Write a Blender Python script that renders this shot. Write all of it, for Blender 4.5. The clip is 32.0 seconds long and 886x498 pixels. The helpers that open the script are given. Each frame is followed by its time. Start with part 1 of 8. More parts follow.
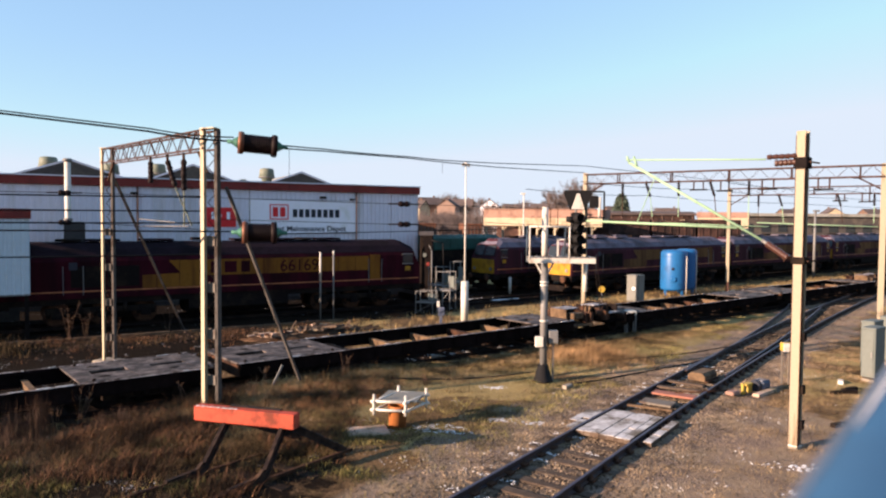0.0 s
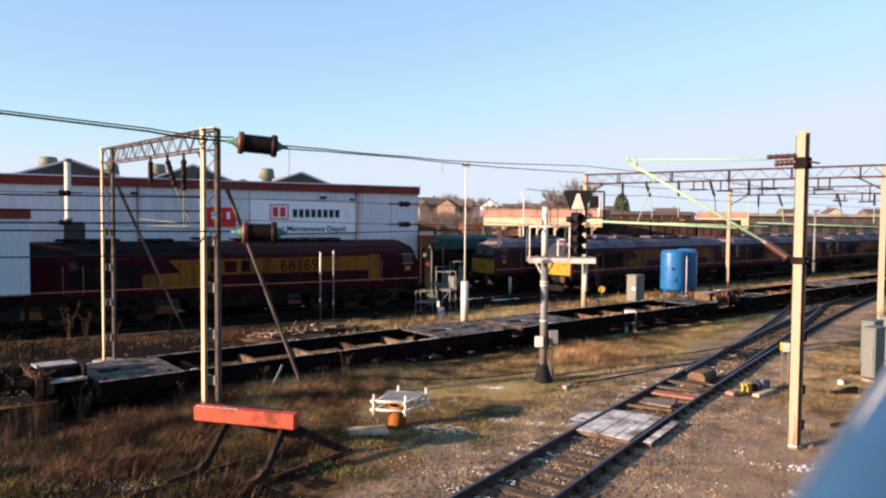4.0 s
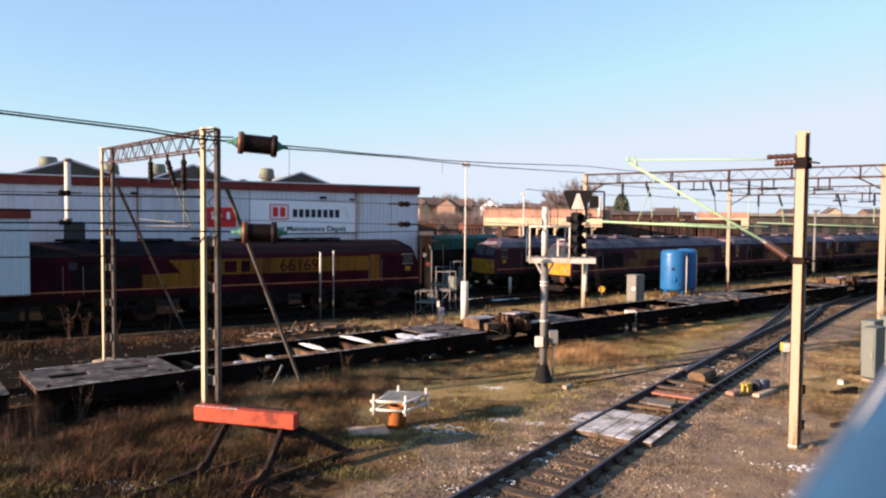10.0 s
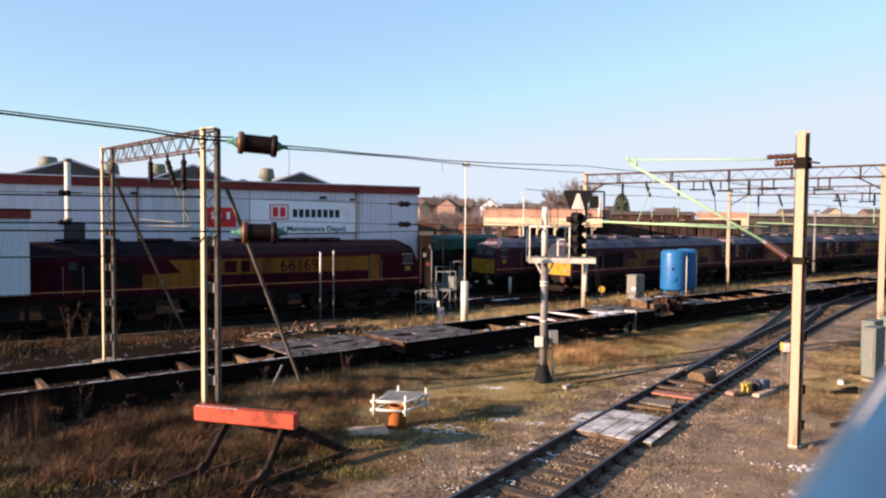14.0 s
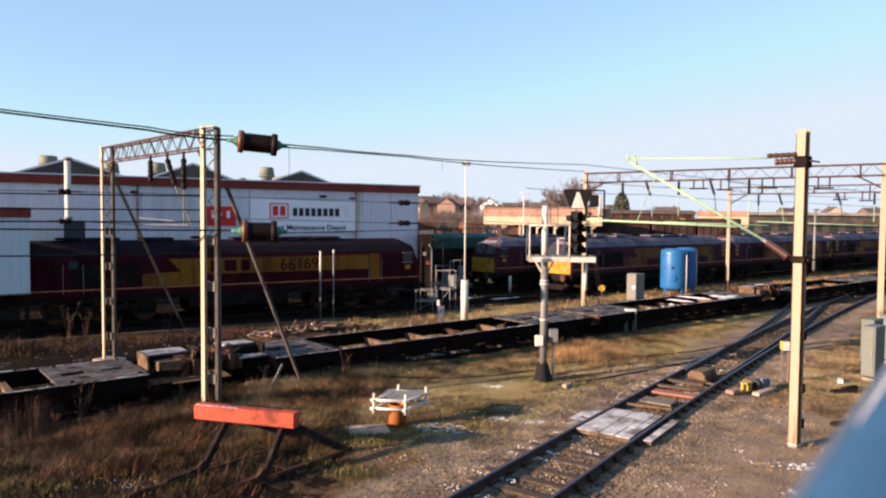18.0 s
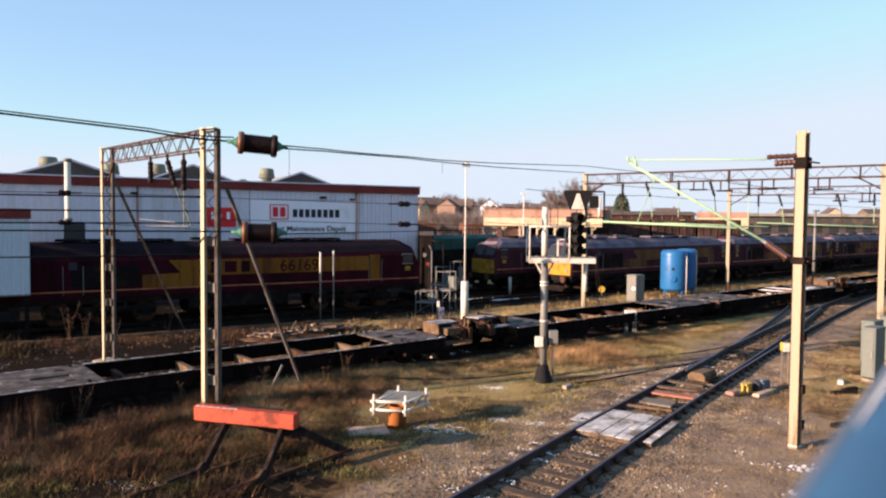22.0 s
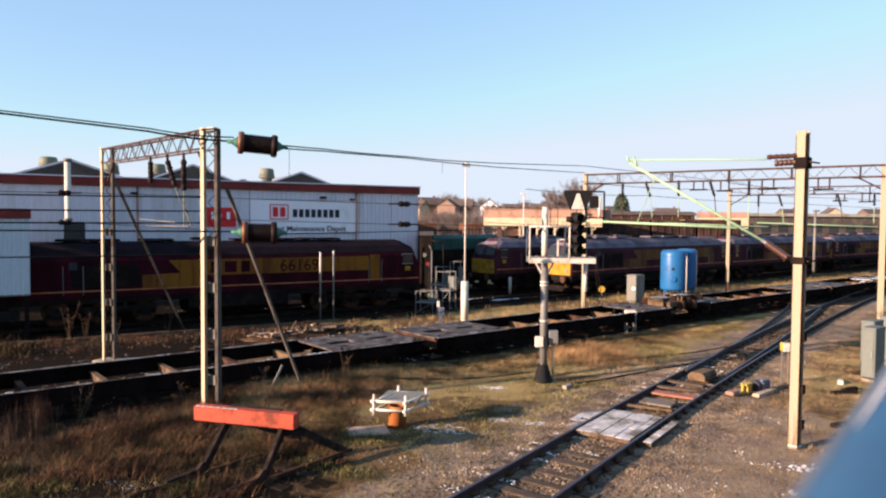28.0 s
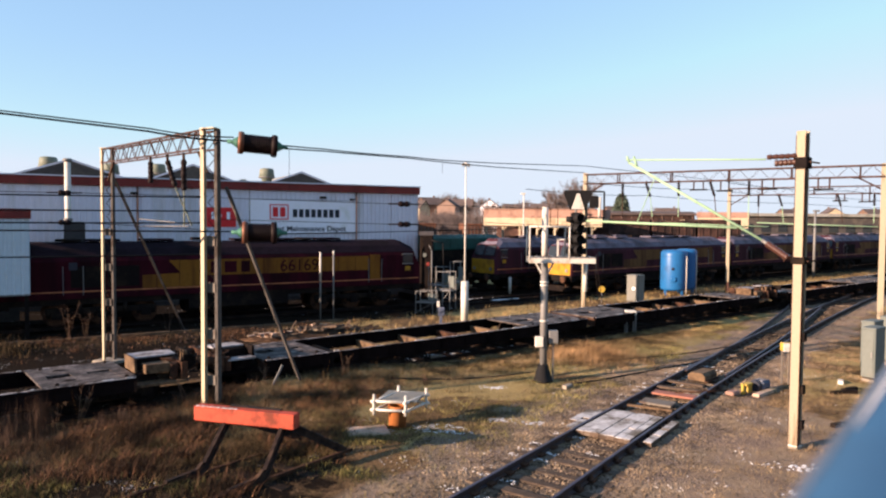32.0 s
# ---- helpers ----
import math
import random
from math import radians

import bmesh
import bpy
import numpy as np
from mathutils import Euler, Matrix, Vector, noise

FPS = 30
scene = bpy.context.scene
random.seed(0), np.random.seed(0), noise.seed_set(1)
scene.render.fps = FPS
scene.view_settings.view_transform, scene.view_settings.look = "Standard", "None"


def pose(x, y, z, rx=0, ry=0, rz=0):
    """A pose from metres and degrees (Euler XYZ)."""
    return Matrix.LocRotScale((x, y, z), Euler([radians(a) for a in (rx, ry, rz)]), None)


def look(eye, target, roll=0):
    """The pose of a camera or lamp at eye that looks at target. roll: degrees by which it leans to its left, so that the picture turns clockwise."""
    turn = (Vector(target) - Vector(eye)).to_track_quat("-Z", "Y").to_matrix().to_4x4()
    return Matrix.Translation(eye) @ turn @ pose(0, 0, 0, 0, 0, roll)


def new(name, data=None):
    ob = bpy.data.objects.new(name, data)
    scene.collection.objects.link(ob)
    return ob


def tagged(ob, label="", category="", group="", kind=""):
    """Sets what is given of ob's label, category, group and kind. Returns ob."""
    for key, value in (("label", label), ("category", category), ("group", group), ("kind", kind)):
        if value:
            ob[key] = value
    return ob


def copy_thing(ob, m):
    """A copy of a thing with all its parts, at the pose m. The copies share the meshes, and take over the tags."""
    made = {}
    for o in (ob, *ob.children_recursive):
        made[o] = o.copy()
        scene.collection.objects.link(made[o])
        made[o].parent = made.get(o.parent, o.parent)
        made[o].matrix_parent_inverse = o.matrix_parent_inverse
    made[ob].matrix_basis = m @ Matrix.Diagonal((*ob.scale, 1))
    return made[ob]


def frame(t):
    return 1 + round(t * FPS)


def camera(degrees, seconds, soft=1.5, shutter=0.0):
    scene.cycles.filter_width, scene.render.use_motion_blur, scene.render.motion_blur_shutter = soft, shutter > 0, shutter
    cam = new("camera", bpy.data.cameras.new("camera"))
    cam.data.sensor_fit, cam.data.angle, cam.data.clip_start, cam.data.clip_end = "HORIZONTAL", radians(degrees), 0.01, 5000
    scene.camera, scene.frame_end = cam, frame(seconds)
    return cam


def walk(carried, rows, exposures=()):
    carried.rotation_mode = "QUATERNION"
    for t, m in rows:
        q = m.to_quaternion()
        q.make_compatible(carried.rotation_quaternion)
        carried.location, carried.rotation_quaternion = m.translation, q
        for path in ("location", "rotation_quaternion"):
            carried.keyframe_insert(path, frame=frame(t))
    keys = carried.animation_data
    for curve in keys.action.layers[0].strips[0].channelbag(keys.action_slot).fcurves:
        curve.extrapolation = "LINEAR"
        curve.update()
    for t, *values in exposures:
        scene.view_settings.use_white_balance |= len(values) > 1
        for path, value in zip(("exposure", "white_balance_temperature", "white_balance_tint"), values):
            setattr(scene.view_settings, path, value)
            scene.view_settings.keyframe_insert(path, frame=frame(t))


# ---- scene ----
EYE = (0.0, 0.0, 5.15)
AIM = (0.0, 100.0, 5.15 - 100 * math.tan(radians(2.3)))
cam = camera(65.03, 32.0, soft=2.2)
cam.data.dof.use_dof, cam.data.dof.focus_distance, cam.data.dof.aperture_fstop = True, 32.0, 1.3
AIM_BUMP = (0.0, 100.0, AIM[2] - 0.17)
AIM_HALF = (0.0, 100.0, AIM[2] - 0.07)
walk(cam, [(0, look(EYE, AIM, 0.46)), (16.4, look(EYE, AIM, 0.46)), (17.0, look(EYE, AIM_HALF, 0.46)), (17.5, look(EYE, AIM_HALF, 0.46)),
           (18.0, look(EYE, AIM_BUMP, 0.46)), (18.5, look(EYE, AIM_HALF, 0.46)), (19.0, look(EYE, AIM_HALF, 0.46)), (19.6, look(EYE, AIM, 0.46)), (32, look(EYE, AIM, 0.46))],
     exposures=[(0, 1.9, 6700, 14), (32, 1.9, 6700, 14)])

# ---- light: low winter sun behind the left shoulder, clear sky ----
SUN_AZ, SUN_EL = 243.0, 13.4          # clockwise from +y, degrees
world = bpy.data.worlds.new("sky")
scene.world = world
world.use_nodes = True
wn = world.node_tree
sky = wn.nodes.new("ShaderNodeTexSky")
sky.sky_type, sky.sun_disc = 'NISHITA', False
sky.sun_elevation, sky.sun_rotation = radians(SUN_EL), radians(SUN_AZ)
sky.altitude, sky.air_density, sky.dust_density, sky.ozone_density = 600, 1.15, 0.05, 1.5
haze = wn.nodes.new("ShaderNodeMix")          # thin even high haze
haze.data_type = 'RGBA'
haze.inputs[0].default_value = 0.45
haze.inputs[7].default_value = (1.6, 2.95, 4.8, 1)
wn.links.new(sky.outputs[0], haze.inputs[6])
veil = wn.nodes.new("ShaderNodeMix")          # winter haze keeps the horizon from glaring
veil.data_type, veil.blend_type = 'RGBA', 'DARKEN'
veil.inputs[0].default_value = 1.0
veil.inputs[7].default_value = (3.00, 3.52, 4.12, 1)
wn.links.new(haze.outputs[2], veil.inputs[6])
wn.links.new(veil.outputs[2], wn.nodes["Background"].inputs[0])
wn.nodes["Background"].inputs[1].default_value = 0.065
sun = new("sun", bpy.data.lights.new("sun", 'SUN'))
sun.data.energy, sun.data.angle, sun.data.color = 4.5, radians(0.5), (1.0, 0.73, 0.54)
_sd = Vector((math.sin(radians(SUN_AZ)) * math.cos(radians(SUN_EL)), math.cos(radians(SUN_AZ)) * math.cos(radians(SUN_EL)), math.sin(radians(SUN_EL))))
sun.matrix_basis = look(_sd * 60, (0, 0, 0))


# ---- materials ----
def material(name, color, rough=0.7, metal=0.0, grain=0.15, scale=12.0, stain=None, stain_amount=0.35, stain_scale=1.3, bump=0.15, per_object=0.0, streak=False, coat=0.0, spec=0.25):
    """Paint, metal, stone or wood with fine grain, larger stains, small relief and optional differences from piece to piece."""
    m = bpy.data.materials.new(name)
    m.use_nodes = True
    nt = m.node_tree
    N, L = nt.nodes, nt.links
    b = N["Principled BSDF"]
    b.inputs["Roughness"].default_value = rough
    b.inputs["Metallic"].default_value = metal
    b.inputs["Coat Weight"].default_value = coat
    b.inputs["Specular IOR Level"].default_value = spec
    tc = N.new("ShaderNodeTexCoord")
    src = tc.outputs["Object"]
    if streak:
        mp = N.new("ShaderNodeMapping")
        mp.inputs["Scale"].default_value = (1.0, 1.0, 0.12)
        L.new(src, mp.inputs[0])
        src = mp.outputs[0]
    n1 = N.new("ShaderNodeTexNoise")
    n1.inputs["Scale"].default_value, n1.inputs["Detail"].default_value = scale, 6
    n2 = N.new("ShaderNodeTexNoise")
    n2.inputs["Scale"].default_value, n2.inputs["Detail"].default_value, n2.inputs["Roughness"].default_value = stain_scale, 5, 0.65
    L.new(tc.outputs["Object"], n1.inputs[0])
    L.new(src, n2.inputs[0])
    c = (*color, 1)
    hsv = N.new("ShaderNodeHueSaturation")
    hsv.inputs["Color"].default_value = c
    mr = N.new("ShaderNodeMapRange")
    mr.inputs[1].default_value, mr.inputs[2].default_value = 0.25, 0.75
    mr.inputs[3].default_value, mr.inputs[4].default_value = 1 - grain, 1 + grain
    L.new(n1.outputs[0], mr.inputs[0])
    val = mr.outputs[0]
    if per_object:
        oi = N.new("ShaderNodeObjectInfo")
        pr = N.new("ShaderNodeMapRange")
        pr.inputs[3].default_value, pr.inputs[4].default_value = 1 - per_object, 1 + per_object
        L.new(oi.outputs["Random"], pr.inputs[0])
        mu = N.new("ShaderNodeMath")
        mu.operation = 'MULTIPLY'
        L.new(val, mu.inputs[0])
        L.new(pr.outputs[0], mu.inputs[1])
        val = mu.outputs[0]
    L.new(val, hsv.inputs["Value"])
    out = hsv.outputs[0]
    if stain is not None:
        rp = N.new("ShaderNodeMapRange")
        rp.inputs[1].default_value, rp.inputs[2].default_value = 0.62 - stain_amount * 0.4, 0.72 - stain_amount * 0.2
        L.new(n2.outputs[0], rp.inputs[0])
        mx = N.new("ShaderNodeMix")
        mx.data_type = 'RGBA'
        L.new(rp.outputs[0], mx.inputs[0])
        L.new(out, mx.inputs[6])
        mx.inputs[7].default_value = (*stain, 1)
        out = mx.outputs[2]
        rr = N.new("ShaderNodeMapRange")
        rr.inputs[3].default_value, rr.inputs[4].default_value = rough, min(1, rough + 0.2)
        L.new(rp.outputs[0], rr.inputs[0])
        L.new(rr.outputs[0], b.inputs["Roughness"])
    L.new(out, b.inputs["Base Color"])
    if bump:
        bp = N.new("ShaderNodeBump")
        bp.inputs["Strength"].default_value, bp.inputs["Distance"].default_value = bump, 0.01
        L.new(n1.outputs[0], bp.inputs["Height"])
        L.new(bp.outputs[0], b.inputs["Normal"])
    return m


M = {}
M["dullsteel"] = material("dull weathered steel", (0.126, 0.11, 0.0945), 0.8, 0.1, 0.2, 14, (0.0735, 0.0525, 0.042), 0.35, 2.0)
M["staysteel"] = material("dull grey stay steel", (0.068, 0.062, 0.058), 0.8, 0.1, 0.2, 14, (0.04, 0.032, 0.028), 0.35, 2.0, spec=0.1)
M["cream"] = material("weathered cream paint on steel", (0.238, 0.207, 0.152), 0.65, 0, 0.10, 20, (0.0937, 0.0583, 0.029), 0.22, 2.2, streak=True)
M["rust"] = material("rusty steel", (0.0713, 0.036, 0.0225), 0.9, 0.1, 0.3, 18, (0.0263, 0.015, 0.012), 0.5, 2.0, spec=0.1)
M["truss"] = material("dark rusty lattice steel", (0.055, 0.028, 0.022), 0.85, 0.1, 0.3, 14, (0.03, 0.018, 0.016), 0.4, 2.0)
M["redbrown"] = material("red-brown glazed porcelain", (0.05, 0.022, 0.016), 0.35, 0, 0.15, 10, bump=0.02, coat=0.2)
M["rail"] = material("worn rail steel", (0.0413, 0.0315, 0.036), 0.6, 0.4, 0.2, 25, (0.0675, 0.0375, 0.0263), 0.4, 1.5)
# dark copy of the rail steel; carries the shade under standing stock
M["shaderail"] = material("black rail steel toned for shade", (0.012, 0.009, 0.009), 0.9, 0.0, 0.25, 20, (0.025, 0.016, 0.012), 0.35, 2.0, spec=0.03)
M["railtop"] = material("dull rail head", (0.075, 0.068, 0.092), 0.5, 0.6, 0.15, 20)
# grime and wagon blacks are deepened to carry shade under the stock
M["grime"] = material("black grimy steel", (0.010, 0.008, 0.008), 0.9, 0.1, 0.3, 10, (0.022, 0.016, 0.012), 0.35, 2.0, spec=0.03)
M["wagon"] = material("weathered wagon paint darkened for shade", (0.009, 0.006, 0.006), 0.95, 0.0, 0.25, 9, (0.004, 0.003, 0.003), 0.45, 1.2, streak=True, spec=0.01)
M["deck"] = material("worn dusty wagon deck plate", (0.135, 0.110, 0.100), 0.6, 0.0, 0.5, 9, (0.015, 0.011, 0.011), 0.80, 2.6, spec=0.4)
M["lid"] = material("frosted pale steel lid", (0.30, 0.295, 0.315), 0.8, 0.0, 0.2, 12, (0.09, 0.08, 0.078), 0.42, 3.0)
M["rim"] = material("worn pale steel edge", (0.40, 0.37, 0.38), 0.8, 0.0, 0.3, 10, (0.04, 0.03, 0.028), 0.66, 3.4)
# cream brightened to carry the sun on the lattice masts
M["lattice_sunlit"] = material("cream lattice paint brightened for sun", (0.407, 0.347, 0.239), 0.6, 0, 0.10, 20, (0.143, 0.0898, 0.0479), 0.2, 2.6, streak=True)
M["slab"] = material("mossy pinkish concrete", (0.42, 0.30, 0.235), 0.9, 0, 0.2, 18, (0.182, 0.151, 0.0911), 0.4, 2.0)
# row copy of the roof with sunlight in its colour, then paler paints
M["roof_sunlit"] = material("locomotive roof lightened for sun", (0.128, 0.112, 0.143), 0.8, 0, 0.25, 5, (0.075, 0.063, 0.075), 0.45, 0.8, bump=0.05, spec=0.1)
M["maroon_pale"] = material("paler greyed maroon paint", (0.055, 0.016, 0.024), 0.8, 0, 0.15, 6, (0.03, 0.014, 0.018), 0.5, 0.7, bump=0.03, streak=True, spec=0.05)
M["gold_pale"] = material("paler greyed gold band", (0.126, 0.0638, 0.027), 0.8, 0, 0.15, 6, (0.063, 0.0298, 0.018), 0.45, 0.9, bump=0.03, streak=True, spec=0.05)
# tan puts the low sun on left-facing wagon plates into the colour
M["tan"] = material("tan brown steel and timber", (0.108, 0.069, 0.040), 0.85, 0.0, 0.25, 9, (0.036, 0.022, 0.014), 0.35, 2.5)
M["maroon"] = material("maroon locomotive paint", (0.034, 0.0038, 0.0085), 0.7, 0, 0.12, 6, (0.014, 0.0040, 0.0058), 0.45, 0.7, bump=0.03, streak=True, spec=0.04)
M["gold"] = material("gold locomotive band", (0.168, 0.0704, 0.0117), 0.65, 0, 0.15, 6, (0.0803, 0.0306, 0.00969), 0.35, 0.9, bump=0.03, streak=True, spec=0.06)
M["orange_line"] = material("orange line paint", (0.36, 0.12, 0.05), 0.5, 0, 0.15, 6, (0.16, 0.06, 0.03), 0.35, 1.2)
# roof soot, deepened for the near locomotive's shade
M["roofdirt"] = material("sooty locomotive roof darkened for shade", (0.0150, 0.0100, 0.0145), 0.85, 0.0, 0.25, 5, (0.0100, 0.0080, 0.0100), 0.45, 0.8, bump=0.05, spec=0.03)
M["clad"] = material("white profiled cladding", (0.61, 0.595, 0.675), 0.55, 0, 0.05, 4, (0.50, 0.48, 0.50), 0.25, 0.6, bump=0.02, streak=True)
M["signwhite"] = material("white sign board", (0.76, 0.75, 0.82), 0.5, 0, 0.03, 3, (0.65, 0.65, 0.64), 0.15, 0.8, bump=0.0)
M["redtrim"] = material("red fascia paint", (0.17, 0.022, 0.018), 0.55, 0, 0.12, 6, (0.10, 0.02, 0.018), 0.3, 0.7, bump=0.03)
M["signred"] = material("red sign paint", (0.60, 0.02, 0.025), 0.45, 0, 0.06, 6)
M["ink"] = material("dark lettering", (0.015, 0.018, 0.03), 0.5, 0, 0.05, 6)
M["roofsheet"] = material("grey roof sheeting", (0.27, 0.27, 0.255), 0.7, 0, 0.12, 4, (0.165, 0.158, 0.135), 0.4, 0.5)
M["roofdark"] = material("dark gable sheeting", (0.055, 0.05, 0.05), 0.8, 0, 0.15, 4, (0.09, 0.08, 0.07), 0.3, 0.6, spec=0.08)
M["cowl"] = material("grey-green vent cowl", (0.115, 0.135, 0.108), 0.6, 0, 0.1, 5, (0.17, 0.163, 0.122), 0.3, 1.2)
M["orange"] = material("orange red painted timber", (0.337, 0.049, 0.0245), 0.65, 0, 0.14, 12, (0.13, 0.03, 0.018), 0.36, 2.6, streak=False)
M["concrete"] = material("weathered concrete", (0.243, 0.209, 0.169), 0.85, 0, 0.15, 20, (0.135, 0.122, 0.101), 0.4, 1.8)
M["whitepipe"] = material("white painted tube", (0.473, 0.457, 0.419), 0.55, 0, 0.06, 14, (0.305, 0.259, 0.206), 0.2, 3.0)
M["galv"] = material("galvanised steel", (0.159, 0.159, 0.159), 0.6, 0.3, 0.14, 16, (0.153, 0.147, 0.14), 0.3, 2.0)
M["salmon"] = material("faded salmon-red paint", (0.24, 0.10, 0.072), 0.75, 0, 0.15, 12, (0.17, 0.08, 0.06), 0.35, 3.0)
M["motorblue"] = material("dull blue motor paint", (0.05, 0.065, 0.11), 0.6, 0, 0.2, 8, (0.12, 0.13, 0.15), 0.4, 5.0)
M["blue"] = material("bright blue tank paint", (0.011, 0.0936, 0.254), 0.4, 0, 0.07, 5, (0.011, 0.0661, 0.176), 0.25, 1.0, bump=0.03)
M["grey"] = material("grey cabinet paint", (0.143, 0.146, 0.135), 0.8, 0, 0.08, 8, (0.128, 0.128, 0.112), 0.3, 1.5)
M["greyblue"] = material("grey green cabinet paint", (0.100, 0.116, 0.110), 0.7, 0, 0.08, 8, (0.118, 0.128, 0.118), 0.3, 1.5)
M["porcelain"] = material("brown glazed porcelain", (0.009, 0.0045, 0.005), 0.6, 0, 0.15, 10, bump=0.02, spec=0.10)
M["clay"] = material("orange clay pipe", (0.319, 0.11, 0.0306), 0.7, 0, 0.12, 10, (0.171, 0.0551, 0.0184), 0.3, 2.0)
M["verdigris"] = material("pale green painted tube", (0.228, 0.36, 0.228), 0.65, 0, 0.08, 10, (0.18, 0.29, 0.185), 0.25, 2.0)
M["copperwire"] = material("dark overhead wire", (0.006, 0.007, 0.009), 0.9, 0, 0.1, 10, spec=0.02)
M["black"] = material("matt black signal paint", (0.012, 0.012, 0.013), 0.6, 0, 0.1, 8, bump=0.03, spec=0.06)
M["yellow"] = material("yellow warning paint", (0.38, 0.257, 0.0428), 0.5, 0, 0.1, 8, (0.245, 0.135, 0.0245), 0.3, 2.0)
M["noseyellow"] = material("faded yellow nose paint", (0.33, 0.165, 0.008), 0.6, 0, 0.12, 5, (0.19, 0.095, 0.012), 0.35, 1.0)
M["glass"] = material("dark window glass", (0.02, 0.025, 0.03), 0.08, 0, 0.0, 4, bump=0, spec=0.5)
M["sleeper"] = material("old timber sleeper", (0.064, 0.045, 0.033), 0.9, 0, 0.3, 14, (0.112, 0.0863, 0.0675), 0.25, 3.0, per_object=0.3)
# dark copy of the sleeper timber, with shade under stock in its colour
M["dark_shade_sleeper"] = material("dark sleeper timber toned for shade", (0.016, 0.012, 0.010), 0.95, 0, 0.3, 14, (0.03, 0.022, 0.018), 0.25, 3.0, per_object=0.3, spec=0.03)
M["board"] = material("frosted silvery crossing timber", (0.42, 0.415, 0.425), 0.85, 0, 0.2, 9, (0.10, 0.085, 0.07), 0.45, 1.7, per_object=0.10)
M["frost"] = material("frost and old snow", (0.465, 0.473, 0.495), 0.85, 0, 0.08, 20, bump=0.3)
M["containerred"] = material("rust-orange container paint", (0.115, 0.047, 0.026), 0.8, 0, 0.2, 5, (0.055, 0.026, 0.018), 0.4, 1.0)
M["brick"] = material("red brick", (0.115, 0.078, 0.066), 0.85, 0, 0.2, 10, (0.108, 0.0673, 0.0492), 0.4, 1.0)
M["tile"] = material("brown roof tile", (0.092, 0.070, 0.066), 0.85, 0, 0.2, 4, (0.0668, 0.052, 0.0492), 0.4, 0.6)
M["pinkrender"] = material("pinkish rendered wall", (0.19, 0.13, 0.108), 0.8, 0, 0.12, 3, (0.17, 0.115, 0.095), 0.3, 0.6)
M["sand"] = material("sand coloured fascia", (0.335, 0.285, 0.205), 0.7, 0, 0.1, 4, (0.23, 0.17, 0.112), 0.3, 0.7)
M["pinkrust"] = material("faded red brick coping", (0.235, 0.142, 0.112), 0.8, 0, 0.15, 4, (0.131, 0.0752, 0.062), 0.35, 0.7)
M["teal"] = material("dark green wagon paint", (0.010, 0.056, 0.046), 0.6, 0, 0.15, 5, (0.02, 0.04, 0.035), 0.35, 0.8)
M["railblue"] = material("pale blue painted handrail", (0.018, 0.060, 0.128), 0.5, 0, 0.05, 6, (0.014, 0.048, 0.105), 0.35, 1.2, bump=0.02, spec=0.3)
# greyer copy of the handrail blue, for its differently lit side
M["railside_tone"] = material("grey-blue tone for the handrail's side", (0.075, 0.105, 0.155), 0.8, 0, 0.12, 6, (0.06, 0.09, 0.135), 0.3, 1.5, bump=0.0, spec=0.15)
M["darkrail"] = material("old dark rail steel", (0.015, 0.010, 0.009), 0.75, 0.1, 0.3, 16, (0.045, 0.029, 0.022), 0.4, 4.0, spec=0.15)
M["vanbrown"] = material("weathered brown van planking", (0.075, 0.042, 0.035), 0.9, 0, 0.4, 1.2, (0.02, 0.016, 0.016), 0.55, 0.5, spec=0.05)
# bluer, darker copy of the white cladding, with shade in its colour
M["shadeclad"] = material("profiled cladding blued for shade", (0.46, 0.54, 0.60), 0.55, 0, 0.05, 4, (0.36, 0.42, 0.46), 0.25, 0.6, bump=0.02, streak=True)
M["bark"] = material("bare bark", (0.0975, 0.0713, 0.0525), 0.9, 0, 0.25, 8)
M["twig"] = material("bare winter twigs", (0.110, 0.088, 0.084), 0.9, 0, 0.25, 8)
M["deadstem"] = material("pale dead weed stems", (0.11, 0.072, 0.05), 0.9, 0, 0.2, 12, (0.05, 0.03, 0.022), 0.4, 3.0, spec=0.1)
M["earth"] = material("dark brown earth", (0.075, 0.045, 0.028), 0.95, 0, 0.5, 5, (0.022, 0.014, 0.011), 0.5, 1.6, bump=0.5, spec=0.05)
M["ever"] = material("dark evergreen foliage", (0.045, 0.066, 0.050), 0.8, 0, 0.4, 3, (0.06, 0.078, 0.055), 0.4, 1.0)
M["darkwood"] = material("far brown hedge", (0.0562, 0.0375, 0.0263), 0.95, 0, 0.4, 0.8, (0.045, 0.0375, 0.0263), 0.4, 0.3)


# ---- mesh helpers ----
def bm_box(bm, c, s, m=None):
    """A box of size s at c; m turns it about c."""
    hx, hy, hz = s[0] / 2, s[1] / 2, s[2] / 2
    vs = []
    for x, y, z in ((-1, -1, -1), (1, -1, -1), (1, 1, -1), (-1, 1, -1), (-1, -1, 1), (1, -1, 1), (1, 1, 1), (-1, 1, 1)):
        v = Vector((x * hx, y * hy, z * hz))
        if m is not None:
            v = m.to_3x3() @ v
        vs.append(bm.verts.new(v + Vector(c)))
    for f in ((0, 3, 2, 1), (4, 5, 6, 7), (0, 1, 5, 4), (1, 2, 6, 5), (2, 3, 7, 6), (3, 0, 4, 7)):
        bm.faces.new([vs[i] for i in f])
    return bm


def frame_of(p0, p1):
    d = (Vector(p1) - Vector(p0))
    return d.length, d.to_track_quat('Z', 'Y').to_matrix()


